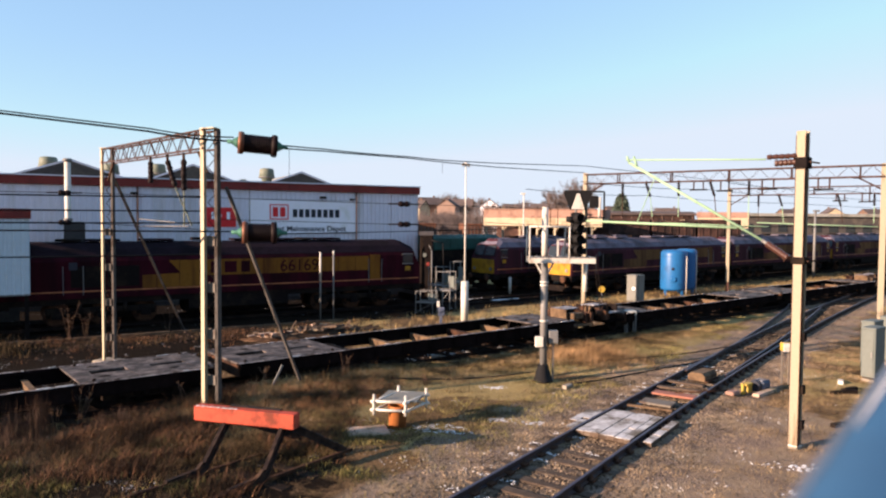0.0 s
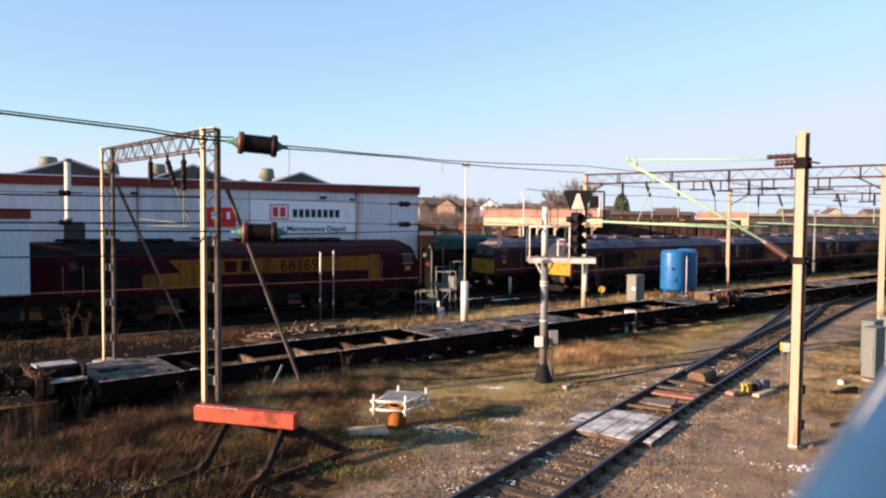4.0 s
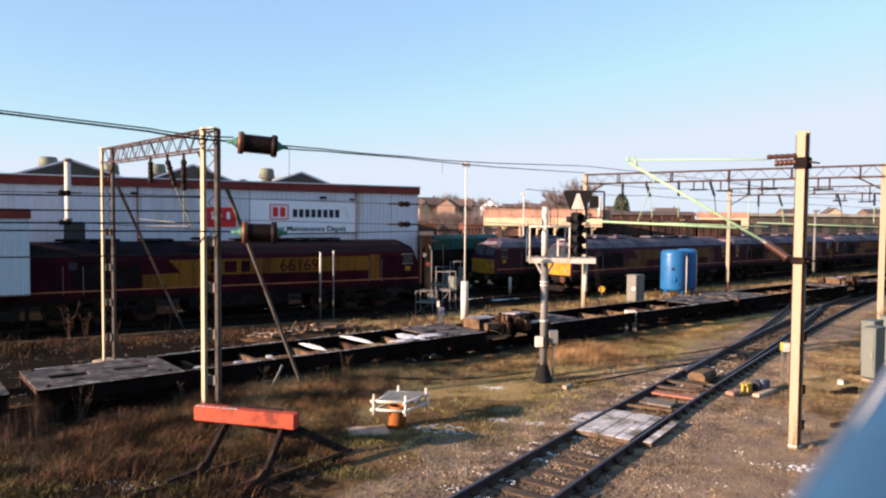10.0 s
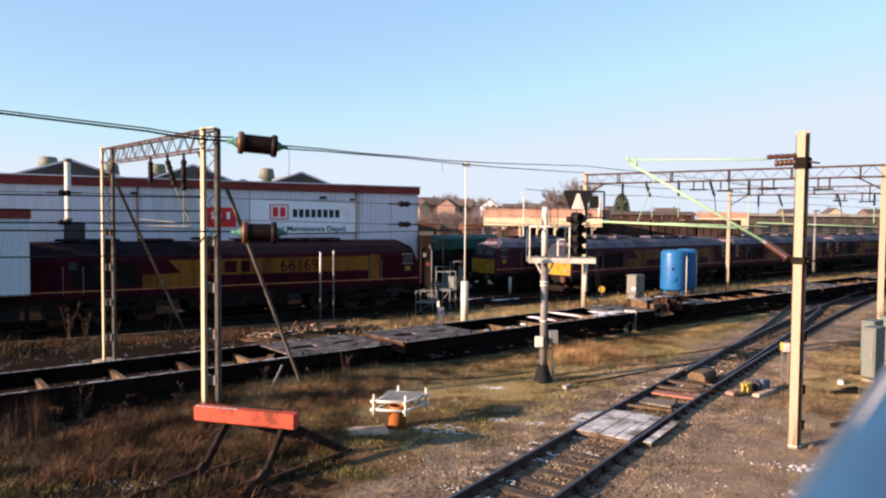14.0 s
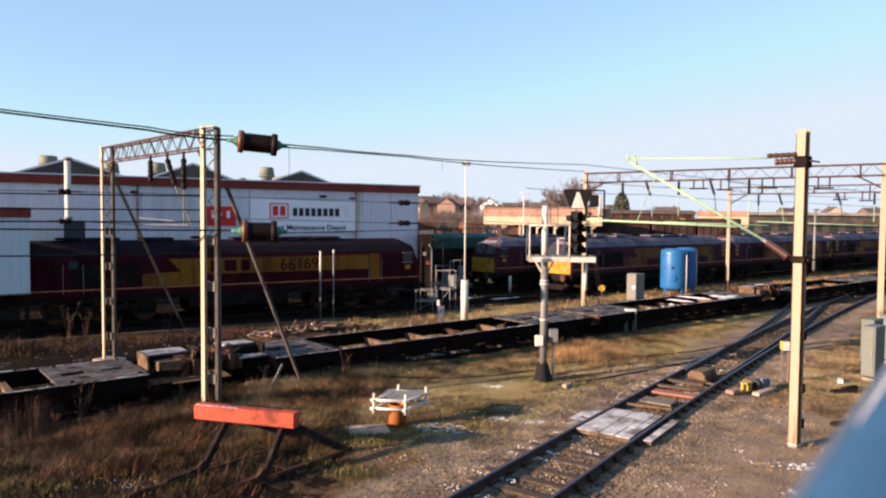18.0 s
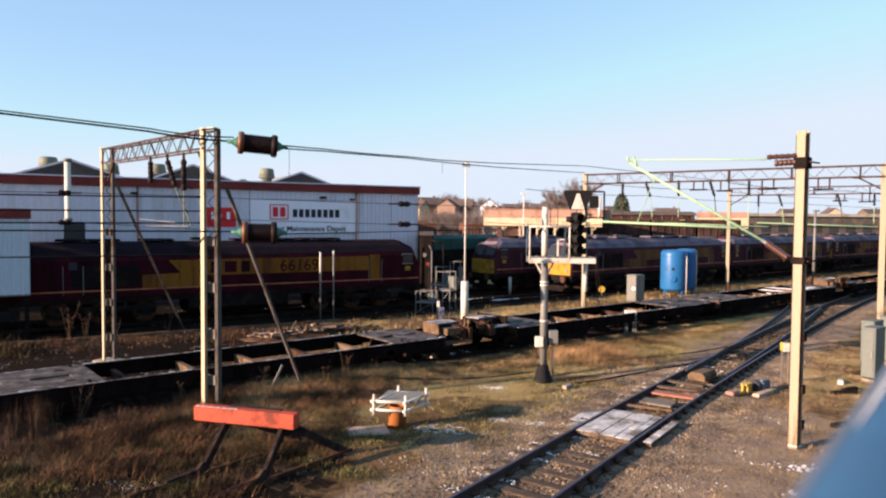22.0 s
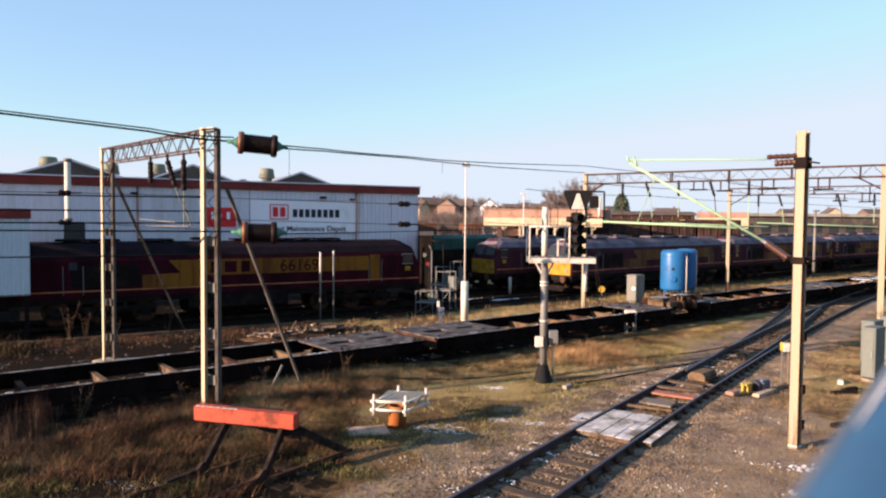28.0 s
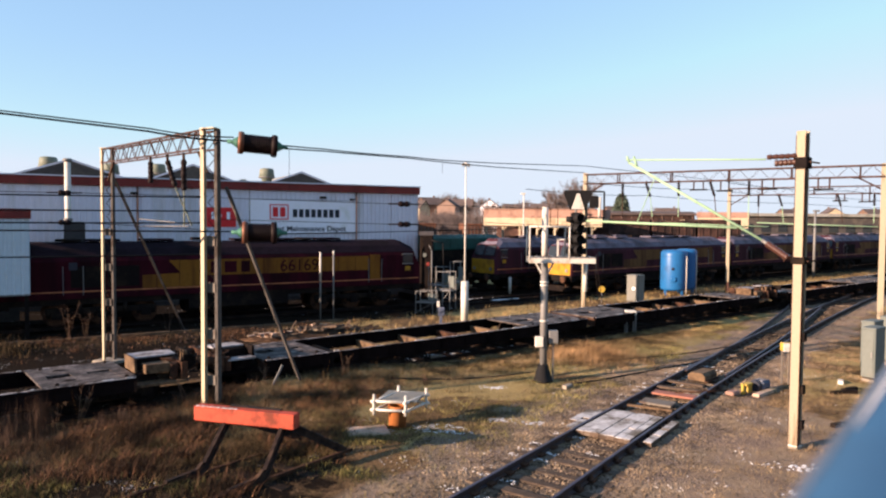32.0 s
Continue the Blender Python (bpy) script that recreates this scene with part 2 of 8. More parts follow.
def bm_rod(bm, p0, p1, r, r1=None, seg=8, caps=True):
    """A round bar from p0 to p1."""
    r1 = r if r1 is None else r1
    n, q = frame_of(p0, p1)
    rings = []
    for p, rad in ((p0, r), (p1, r1)):
        rings.append([bm.verts.new(Vector(p) + q @ Vector((rad * math.cos(a), rad * math.sin(a), 0))) for a in (2 * math.pi * i / seg for i in range(seg))])
    for i in range(seg):
        f = bm.faces.new((rings[0][i], rings[0][(i + 1) % seg], rings[1][(i + 1) % seg], rings[1][i]))
        f.smooth = seg > 6
    if caps:
        bm.faces.new(rings[0][::-1])
        bm.faces.new(rings[1])
    return bm


def bm_bar(bm, p0, p1, w, h):
    """A rectangular bar from p0 to p1, w across and h deep."""
    n, q = frame_of(p0, p1)
    mid = (Vector(p0) + Vector(p1)) / 2
    vs = []
    for z in (-n / 2, n / 2):
        for x, y in ((-w / 2, -h / 2), (w / 2, -h / 2), (w / 2, h / 2), (-w / 2, h / 2)):
            vs.append(bm.verts.new(mid + q @ Vector((x, y, z))))
    for f in ((3, 2, 1, 0), (4, 5, 6, 7), (0, 1, 5, 4), (1, 2, 6, 5), (2, 3, 7, 6), (3, 0, 4, 7)):
        bm.faces.new([vs[i] for i in f])
    return bm


def bm_turn(bm, profile, c=(0, 0, 0), seg=20, axis=None):
    """A body of revolution: profile rows (radius, height) round z, at c; axis turns z."""
    q = Matrix.Identity(3) if axis is None else Vector(axis).to_track_quat('Z', 'Y').to_matrix()
    rings = []
    for r, z in profile:
        rings.append([bm.verts.new(Vector(c) + q @ Vector((r * math.cos(2 * math.pi * i / seg), r * math.sin(2 * math.pi * i / seg), z))) for i in range(seg)])
    for a, b in zip(rings, rings[1:]):
        for i in range(seg):
            bm.faces.new((a[i], a[(i + 1) % seg], b[(i + 1) % seg], b[i])).smooth = True
    bm.faces.new(rings[0][::-1])
    bm.faces.new(rings[-1])
    return bm


def bm_prism(bm, outline, length, at=(0, 0, 0), rot=None):
    """An outline in the y-z plane drawn out along x from 0 to length."""
    rot = Matrix.Identity(3) if rot is None else rot.to_3x3()
    a = [bm.verts.new(Vector(at) + rot @ Vector((0, y, z))) for y, z in outline]
    b = [bm.verts.new(Vector(at) + rot @ Vector((length, y, z))) for y, z in outline]
    k = len(outline)
    for i in range(k):
        bm.faces.new((a[i], a[(i + 1) % k], b[(i + 1) % k], b[i]))
    bm.faces.new(a[::-1])
    bm.faces.new(b)
    return bm


def bm_upright(bm, outline, z0, z1):
    """An outline in the x-y plane drawn up from z0 to z1."""
    a = [bm.verts.new((x, y, z0)) for x, y in outline]
    b = [bm.verts.new((x, y, z1)) for x, y in outline]
    k = len(outline)
    for i in range(k):
        bm.faces.new((a[i], a[(i + 1) % k], b[(i + 1) % k], b[i]))
    bm.faces.new(a[::-1])
    bm.faces.new(b)
    return bm


def mesh_from(bm, name, mat, bevel=0.0):
    if bevel:
        bmesh.ops.bevel(bm, geom=bm.edges[:], offset=bevel, segments=1, affect='EDGES', clamp_overlap=True)
    bmesh.ops.recalc_face_normals(bm, faces=bm.faces[:])
    me = bpy.data.meshes.new(name)
    bm.to_mesh(me)
    bm.free()
    if mat is not None:
        me.materials.append(M[mat] if isinstance(mat, str) else mat)
    return me


def part(name, bm, mat, parent, label="", bevel=0.0):
    """Links a bmesh as one mesh under a thing or a part."""
    ob = new(name, mesh_from(bm, name, mat, bevel))
    ob.parent = parent
    if label:
        tagged(ob, label)
    return ob


def solo(name, bm, mat, m=None, bevel=0.0, **tags):
    """A thing or piece of the setting that is one mesh."""
    ob = new(name, mesh_from(bm, name, mat, bevel))
    if m is not None:
        ob.matrix_basis = m
    return tagged(ob, **tags)


def thing(name, m, label, category, group="", kind=""):
    ob = new(name)
    ob.empty_display_size = 0.2
    ob.matrix_basis = m
    return tagged(ob, label, category, group, kind)


def share(name, me, parent, m):
    """One more piece on a shared mesh."""
    ob = new(name, me)
    ob.parent = parent
    ob.matrix_basis = m
    return ob


def text_mesh(body, size, depth, mat, bold=0.0):
    """Letters as a flat mesh, drawn in the x-z plane facing -y, with the left bottom at the origin."""
    cu = bpy.data.curves.new("letters", 'FONT')
    cu.body, cu.size, cu.extrude, cu.offset = body, size, depth, bold
    ob = bpy.data.objects.new("letters", cu)
    scene.collection.objects.link(ob)
    dg = bpy.context.evaluated_depsgraph_get()
    me = bpy.data.meshes.new_from_object(ob.evaluated_get(dg))
    bpy.data.objects.remove(ob)
    me.transform(pose(0, 0, 0, 90))
    me.materials.clear()
    me.materials.append(M[mat])
    return me


def B():
    return bmesh.new()


# ---- plan ----
# lines of track: heading clockwise from +y, then the distance of the line from the eye's foot
HEAD = 50.5
D2 = Vector((math.sin(radians(HEAD)), math.cos(radians(HEAD)), 0))     # along the yard, away from the eye
N2 = Vector((-math.cos(radians(HEAD)), math.sin(radians(HEAD)), 0))    # across the yard
TRAIN_P = 20.3
RAIL_Z = 0.17


def yard(s, p, z=0.0):
    return D2 * s + N2 * p + Vector((0, 0, z))


def yard_pose(s, p, z=0.0, turn=0.0):
    """x along the yard."""
    v = yard(s, p, z)
    return pose(v.x, v.y, v.z, 0, 0, 90 - HEAD + turn)


def near_x(y):
    """Centre of the near track."""
    u = y - 11.9
    return 0.76 + 0.70 * u + 0.0022 * u * u if y < 56 else near_x(55.99) + 0.894 * (y - 55.99)


def near_dir(y):
    u = y - 11.9
    return Vector((0.70 + 0.0044 * u, 1, 0)).normalized()


def bump_height(x, y):
    """Gentle unevenness of the waste ground."""
    h = noise.noise((x * 0.25, y * 0.25, 3)) * 0.05 + noise.noise((x * 0.9, y * 0.9, 7)) * 0.02
    p = N2.x * x + N2.y * y
    if 16.5 < p < 23.5:
        bank = (0.03 + 0.40 * max(0.0, min(1.0, (x + 9.0) / 3.5)) * (1 - 0.85 * max(0.0, min(1.0, (x + 2.2) / 2.6)))) * max(0.0, min(1.0, (p - 16.6) / 2.0)) * max(0.0, min(1.0, (19.25 - p) / 0.5))
        open_side = max(0.0, min(1.0, (near_x(y) - x - 4.0) / 3.0)) if 0 < y < 58 else 0.0
        flat = max(0.0, min(1.0, (p - 18.6) / 0.6))
        h = h * (1 - flat) - 0.02 * flat + bank * open_side
    return h


# ---- ground ----
def smooth(a, b, x):
    t = max(0.0, min(1.0, (x - a) / (b - a)))
    return t * t * (3 - 2 * t)


def zones(x, y):
    """How much gravel, green and dark ground (cinders and painted shade) lies at a place."""
    w = noise.noise((x * 0.35, y * 0.35, 0)) * 1.2 + noise.noise((x * 1.3, y * 1.3, 5)) * 0.5
    dn = (x - near_x(y)) * 0.80 if 0 < y < 58 else 50       # distance from the near track, to its right positive
    p = N2.x * x + N2.y * y
    gravel = max(1 - smooth(1.3, 3.0, abs(dn + 0.2) + w * 0.6), smooth(0.6, 1.6, dn + w * 0.5) * (1 - smooth(4.4 - 2.9 * smooth(16, 20, y), 6.6 - 3.6 * smooth(16, 20, y), dn + w * 1.0)))
    gravel = max(gravel, smooth(-3.6, -1.9, dn + w - 0.8 * (1 - smooth(12, 16, y))) * (1 - smooth(23, 27, y + w)) * (1 - smooth(1.0, 2.0, dn) * smooth(15, 18, y)) * 0.85)
    gravel = max(gravel, 0.85 * (1 - smooth(0.6, 1.15, math.hypot((x - 3.2) / 1.8, (y - 18.9) / 1.0) + w * 0.15)))     # trodden pale patch
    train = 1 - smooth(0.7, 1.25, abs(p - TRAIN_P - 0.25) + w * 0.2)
    apron = p - 29.6 if x > -4 else -0.516 * (x + 16.6) + 0.857 * (y - 28.55)     # dark ground with painted shade lies beyond this edge
    cinder_shade = max(train, smooth(0.0, 0.5, apron + w * 0.12) * (1 - smooth(39.2 + 16.0 * (1 - smooth(-4, 0, x)), 40.2 + 16.0 * (1 - smooth(-4, 0, x)), p)))
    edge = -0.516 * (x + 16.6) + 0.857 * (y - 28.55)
    # strip beyond the wagons, darkened in place of shade
    cinder_shade = max(cinder_shade, (0.95 - 0.34 * smooth(-3.6, -1.6, edge + w * 0.5)) * smooth(21.6, 22.4, p + w * 0.3) * (1 - smooth(-10, -5, x + w)))
    cinder_shade = max(cinder_shade, (0.50 + 0.12 * smooth(16, 18, y)) * (1 - smooth(0.62, 0.95, abs(dn))))
    # left foreground, darkened in place of shade between the grass
    cinder_shade = max(cinder_shade, (1 - 0.7 * smooth(14.6, 16.0, y)) * (0.62 + 0.6 * (1 - smooth(13.5, 15.2, y))) * smooth(1.5 - 1.6 * (1 - smooth(13, 16, y)), 4.5 - 1.6 * (1 - smooth(13, 16, y)), -x) * (0.45 * (1 - smooth(14, 18, y)) + (1 - 0.45 * (1 - smooth(14, 18, y))) * smooth(-0.35, 0.3, w)) * (1 - smooth(17, 18.5, p)))
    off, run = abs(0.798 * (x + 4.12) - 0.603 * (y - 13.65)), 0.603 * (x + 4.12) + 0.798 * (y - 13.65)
    cinder_shade = max(cinder_shade, 0.78 * (1 - smooth(0.7, 1.7, off + w * 0.5)) * smooth(-7, -5, run) * (1 - smooth(1.8, 3.2, run)))
    green = smooth(-0.15, 0.45, w + 0.25 * math.sin(x * 0.5 + y * 0.3)) * (0.45 + 0.55 * smooth(-9, 0, x))
    green = max(green, (0.42 + 0.3 * w) * smooth(1.6, 3.0, dn) * (1 - smooth(20, 40, dn)))
    green = max(green, 0.85 * smooth(-6.2, -4.8, x) * smooth(15.0, 16.0, p + w * 0.4) * (1 - smooth(19.0, 19.4, p)) * smooth(2.2, 3.2, -dn))
    return gravel, green, cinder_shade


def ground_axis(dense0, dense1, step, far):
    a = list(np.arange(dense0, dense1 + 1e-6, step))
    lo, hi, g = [], [], step
    v = dense0
    while v > -far:
        g *= 1.5
        v -= g
        lo.append(v)
    v, g = dense1, step
    while v < far:
        g *= 1.5
        v += g
        hi.append(v)
    return [float(q) for q in lo[::-1] + a + hi]


def make_ground():
    xs, ys = ground_axis(-22, 34, 0.3, 2500), ground_axis(6, 60, 0.3, 2500)
    verts, zg, zr, zc = [], [], [], []
    for y in ys:
        for x in xs:
            inside = -40 < x < 80 and 0 < y < 110
            verts.append((x, y, bump_height(x, y) if inside else 0.0))
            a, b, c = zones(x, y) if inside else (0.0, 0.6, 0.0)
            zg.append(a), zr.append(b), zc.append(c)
    w = len(xs)
    faces = [(j * w + i, j * w + i + 1, (j + 1) * w + i + 1, (j + 1) * w + i) for j in range(len(ys) - 1) for i in range(w - 1)]
    me = bpy.data.meshes.new("ground")
    me.from_pydata(verts, [], faces)
    for nm, vals in (("gravel", zg), ("green", zr), ("cinder_shade", zc)):
        me.attributes.new(nm, 'FLOAT', 'POINT').data.foreach_set("value", vals)
    me.polygons.foreach_set("use_smooth", [True] * len(faces))
    m = bpy.data.materials.new("waste ground")
    m.use_nodes = True
    N, L = m.node_tree.nodes, m.node_tree.links
    b = N["Principled BSDF"]
    b.inputs["Roughness"].default_value = 0.95
    b.inputs["Specular IOR Level"].default_value = 0.03
    tc = N.new("ShaderNodeTexCoord")

    def tex(scale, detail=5, rough=0.6):
        t = N.new("ShaderNodeTexNoise")
        t.inputs["Scale"].default_value, t.inputs["Detail"].default_value, t.inputs["Roughness"].default_value = scale, detail, rough
        L.new(tc.outputs["Object"], t.inputs[0])
        return t.outputs[0]

    def ramp(src, *stops):
        r = N.new("ShaderNodeValToRGB")
        while len(r.color_ramp.elements) < len(stops):
            r.color_ramp.elements.new(0.5)
        for e, (pos, col) in zip(r.color_ramp.elements, stops):
            e.position, e.color = pos, (*col, 1)
        L.new(src, r.inputs[0])
        return r.outputs[0]

    def mix(fac, a, c):
        x = N.new("ShaderNodeMix")
        x.data_type = 'RGBA'
        L.new(fac, x.inputs[0])
        L.new(a, x.inputs[6])
        L.new(c, x.inputs[7])
        return x.outputs[2]

    def attr(nm, jitter, lo=0.35, hi=0.65):
        a = N.new("ShaderNodeAttribute")
        a.attribute_name = nm
        ad = N.new("ShaderNodeMath")
        ad.operation = 'MULTIPLY_ADD'
        L.new(jitter, ad.inputs[0])
        ad.inputs[1].default_value = 0.9
        ad2 = N.new("ShaderNodeMath")
        ad2.operation = 'SUBTRACT'
        L.new(a.outputs["Fac"], ad.inputs[2])
        L.new(ad.outputs[0], ad2.inputs[0])
        ad2.inputs[1].default_value = 0.45
        mr = N.new("ShaderNodeMapRange")
        mr.inputs[1].default_value, mr.inputs[2].default_value = lo, hi
        L.new(ad2.outputs[0], mr.inputs[0])
        return mr.outputs[0]

    n_fine, n_mid, n_big, n_stone = tex(28), tex(4.5), tex(0.7), tex(60, 3)
    straw = ramp(n_fine, (0.30, (0.0316, 0.0197, 0.0111)), (0.5, (0.126, 0.0788, 0.041)), (0.72, (0.239, 0.155, 0.0866)))
    moss = ramp(n_fine, (0.30, (0.0783, 0.0588, 0.0241)), (0.52, (0.314, 0.23, 0.0987)), (0.75, (0.489, 0.352, 0.187)))
    stone = ramp(n_stone, (0.30, (0.0485, 0.0347, 0.0262)), (0.50, (0.174, 0.129, 0.103)), (0.62, (0.258, 0.198, 0.162)), (0.76, (0.376, 0.322, 0.291)))
    pinkish = ramp(n_mid, (0.35, (0.195, 0.140, 0.084)), (0.65, (0.330, 0.250, 0.160)))
    # ramp for sooty ground and for the shade painted on it
    soot_shade = ramp(n_fine, (0.32, (0.00355, 0.00266, 0.00237)), (0.55, (0.0118, 0.00832, 0.00592)), (0.78, (0.0474, 0.0326, 0.0213)))
    c = mix(attr("green", n_mid), straw, moss)
    half = N.new("ShaderNodeMapRange")
    half.inputs[1].default_value, half.inputs[2].default_value, half.inputs[4].default_value = 0.42, 0.62, 0.6
    L.new(n_big, half.inputs[0])
    c = mix(attr("gravel", n_mid), c, mix(half.outputs[0], stone, pinkish))
    c = mix(attr("cinder_shade", n_mid), c, soot_shade)
    # scattered frost
    fr = N.new("ShaderNodeMath")
    fr.operation = 'MULTIPLY'
    f1, f2 = N.new("ShaderNodeMapRange"), N.new("ShaderNodeMapRange")
    f1.inputs[1].default_value, f1.inputs[2].default_value = 0.60, 0.66
    f2.inputs[1].default_value, f2.inputs[2].default_value = 0.57, 0.64
    L.new(tex(1.1, 4), f1.inputs[0])
    L.new(tex(11, 4), f2.inputs[0])
    L.new(f1.outputs[0], fr.inputs[0])
    L.new(f2.outputs[0], fr.inputs[1])
    white = N.new("ShaderNodeRGB")
    white.outputs[0].default_value = (0.55, 0.56, 0.58, 1)
    c = mix(fr.outputs[0], c, white.outputs[0])
    L.new(c, b.inputs["Base Color"])
    bp = N.new("ShaderNodeBump")
    bp.inputs["Strength"].default_value, bp.inputs["Distance"].default_value = 0.7, 0.04
    L.new(n_fine, bp.inputs["Height"])
    L.new(bp.outputs[0], b.inputs["Normal"])
    me.materials.append(m)
    return tagged(new("ground", me), "uneven waste ground of dry grass, gravel, cinders and frost", kind="structure")


make_ground()


# ---- tracks ----
RAIL_PROFILE = ((-0.07, 0.0), (0.07, 0.0), (0.07, 0.012), (0.012, 0.03), (0.012, 0.105), (0.036, 0.115), (0.036, 0.148), (0.028, 0.155), (-0.028, 0.155), (-0.036, 0.148), (-0.036, 0.115), (-0.012, 0.105), (-0.012, 0.03), (-0.07, 0.012))


def sweep_rail(points):
    """Rail profile drawn along points on the ground."""
    bm = B()
    rings = []
    for i, p in enumerate(points):
        a, b = points[max(0, i - 1)], points[min(len(points) - 1, i + 1)]
        t = (Vector(b) - Vector(a)).normalized()
        side = Vector((t.y, -t.x, 0))
        rings.append([bm.verts.new(Vector(p) + side * u + Vector((0, 0, v))) for u, v in RAIL_PROFILE])
    k = len(RAIL_PROFILE)
    for r0, r1 in zip(rings, rings[1:]):
        for i in range(k):
            f = bm.faces.new((r0[i], r0[(i + 1) % k], r1[(i + 1) % k], r1[i]))
            f.material_index = 1 if i in (6, 7, 8) else 0
    bm.faces.new(rings[0][::-1])
    bm.faces.new(rings[-1])
    return bm


# sooty picks the dark rail copy that stands for shade
def rail_part(points, parent, sooty=False):
    ob = part("rail", sweep_rail(points), "shaderail" if sooty else "rail", parent)
    ob.data.materials.append(M["shaderail" if sooty else "railtop"])
    return ob


bm = bm_box(B(), (0, 0, 0), (2.5, 0.25, 0.14))
SLEEPER = mesh_from(bm, "sleeper", "sleeper", 0.012)
bm = bm_box(bm_box(B(), (0, 0, 0), (0.30, 0.20, 0.05)), (0.06, 0, 0.05), (0.05, 0.12, 0.07))
DARK_SHADE_SLEEPER = mesh_from(bm_box(B(), (0, 0, 0), (2.5, 0.25, 0.14)), "sleeper", "dark_shade_sleeper", 0.012)
CHAIR = mesh_from(bm, "rail_chair", "rust")


def track(name, centre, label, z=0.0, gap=0.68, sleeper_z=-0.070, chairs=False, wood=None):
    """Two rails on sleepers along centre points that are close together."""
    t = thing(name, pose(0, 0, 0), label, "railway track", kind="structure")
    lines = ([], [])
    run, nxt = 0.0, 0.0
    for i, p in enumerate(centre):
        a, b = centre[max(0, i - 1)], centre[min(len(centre) - 1, i + 1)]
        d = (Vector(b) - Vector(a)).normalized()
        side = Vector((d.y, -d.x, 0))
        for ln, g in zip(lines, (-0.753, 0.753)):
            ln.append(Vector(p) + side * g + Vector((0, 0, z + 0.015)))
        if i:
            run += (Vector(p) - Vector(centre[i - 1])).length
        if run >= nxt:
            nxt += gap
            turn = math.degrees(math.atan2(d.y, d.x)) + 90 + random.uniform(-1.5, 1.5)
            share("sleeper", wood or SLEEPER, t, pose(p[0] + random.uniform(-0.03, 0.03), p[1], z + sleeper_z + random.uniform(-0.012, 0.012), 0, 0, turn))
            if chairs:
                for g, flip in ((-0.753, 0), (0.753, 180)):
                    q = Vector(p) + side * g
                    share("rail_chair", CHAIR, t, pose(q.x, q.y, z + 0.03, 0, 0, turn + flip))
    for ln in lines:
        rail_part(ln, t, wood is not None)
    return t


NEAR = [(near_x(y), y, 0) for y in np.arange(4.0, 53.0, 0.1)]
track("near_track", NEAR, "rusty bullhead track on old timber sleepers in gravel", chairs=True)
track("wagon_track", [tuple(yard(s, TRAIN_P)) for s in np.arange(-20, 190, 0.34)], "rusty siding track under the container wagons", sleeper_z=-0.05, wood=DARK_SHADE_SLEEPER)
track("depot_track", [tuple(yard(s, 32.2)) for s in np.arange(22, 190, 0.34)], "dark depot track under parked locomotives", wood=DARK_SHADE_SLEEPER)
track("outer_track", [tuple(yard(s, 36.6)) for s in np.arange(-30, 190, 0.34)], "dark outer depot track", wood=DARK_SHADE_SLEEPER)


# ---- container flat wagons ----
WAGON = 16.2


def wheelset(parent, x, r=0.42):
    """An axle with two wheels, its origin on the axle's middle."""
    ws = part("wheelset", bm_rod(B(), (0, -0.72, 0), (0, 0.72, 0), 0.07), "grime", parent)
    ws.matrix_basis = pose(x, 0, r)
    for s in (-1, 1):
        part("wheel", bm_turn(B(), ((r + 0.03, 0.0), (r + 0.03, 0.03), (r, 0.035), (r, 0.12), (r * 0.75, 0.125), (r * 0.6, 0.09), (0.14, 0.10), (0.12, 0.16)), (0, s * 0.69, 0), 24, (0, s, 0)), "grime" if r < 0.45 else "rust", ws)


def wagon_bogie(parent, x):
    bg = part("bogie", bm_bar(B(), (x, -0.95, 0.5), (x, 0.95, 0.5), 0.34, 0.22), "grime", parent)
    for s in (-1, 1):
        bm = B()
        bm_bar(bm, (x - 0.95, s * 1.0, 0.47), (x - 0.45, s * 1.0, 0.40), 0.12, 0.2)
        bm_bar(bm, (x - 0.45, s * 1.0, 0.40), (x + 0.45, s * 1.0, 0.40), 0.12, 0.24)
        bm_bar(bm, (x + 0.45, s * 1.0, 0.40), (x + 0.95, s * 1.0, 0.47), 0.12, 0.2)
        for k in (-0.9, 0.9):
            bm_box(bm, (x + k, s * 1.0, 0.42), (0.3, 0.16, 0.3))
        for k in (-0.22, 0, 0.22):
            bm_rod(bm, (x + k, s * 1.04, 0.3), (x + k, s * 1.04, 0.58), 0.08, seg=8)
        part("side_frame", bm, "grime", bg)
    for k in (-0.9, 0.9):
        wheelset(parent, x + k)


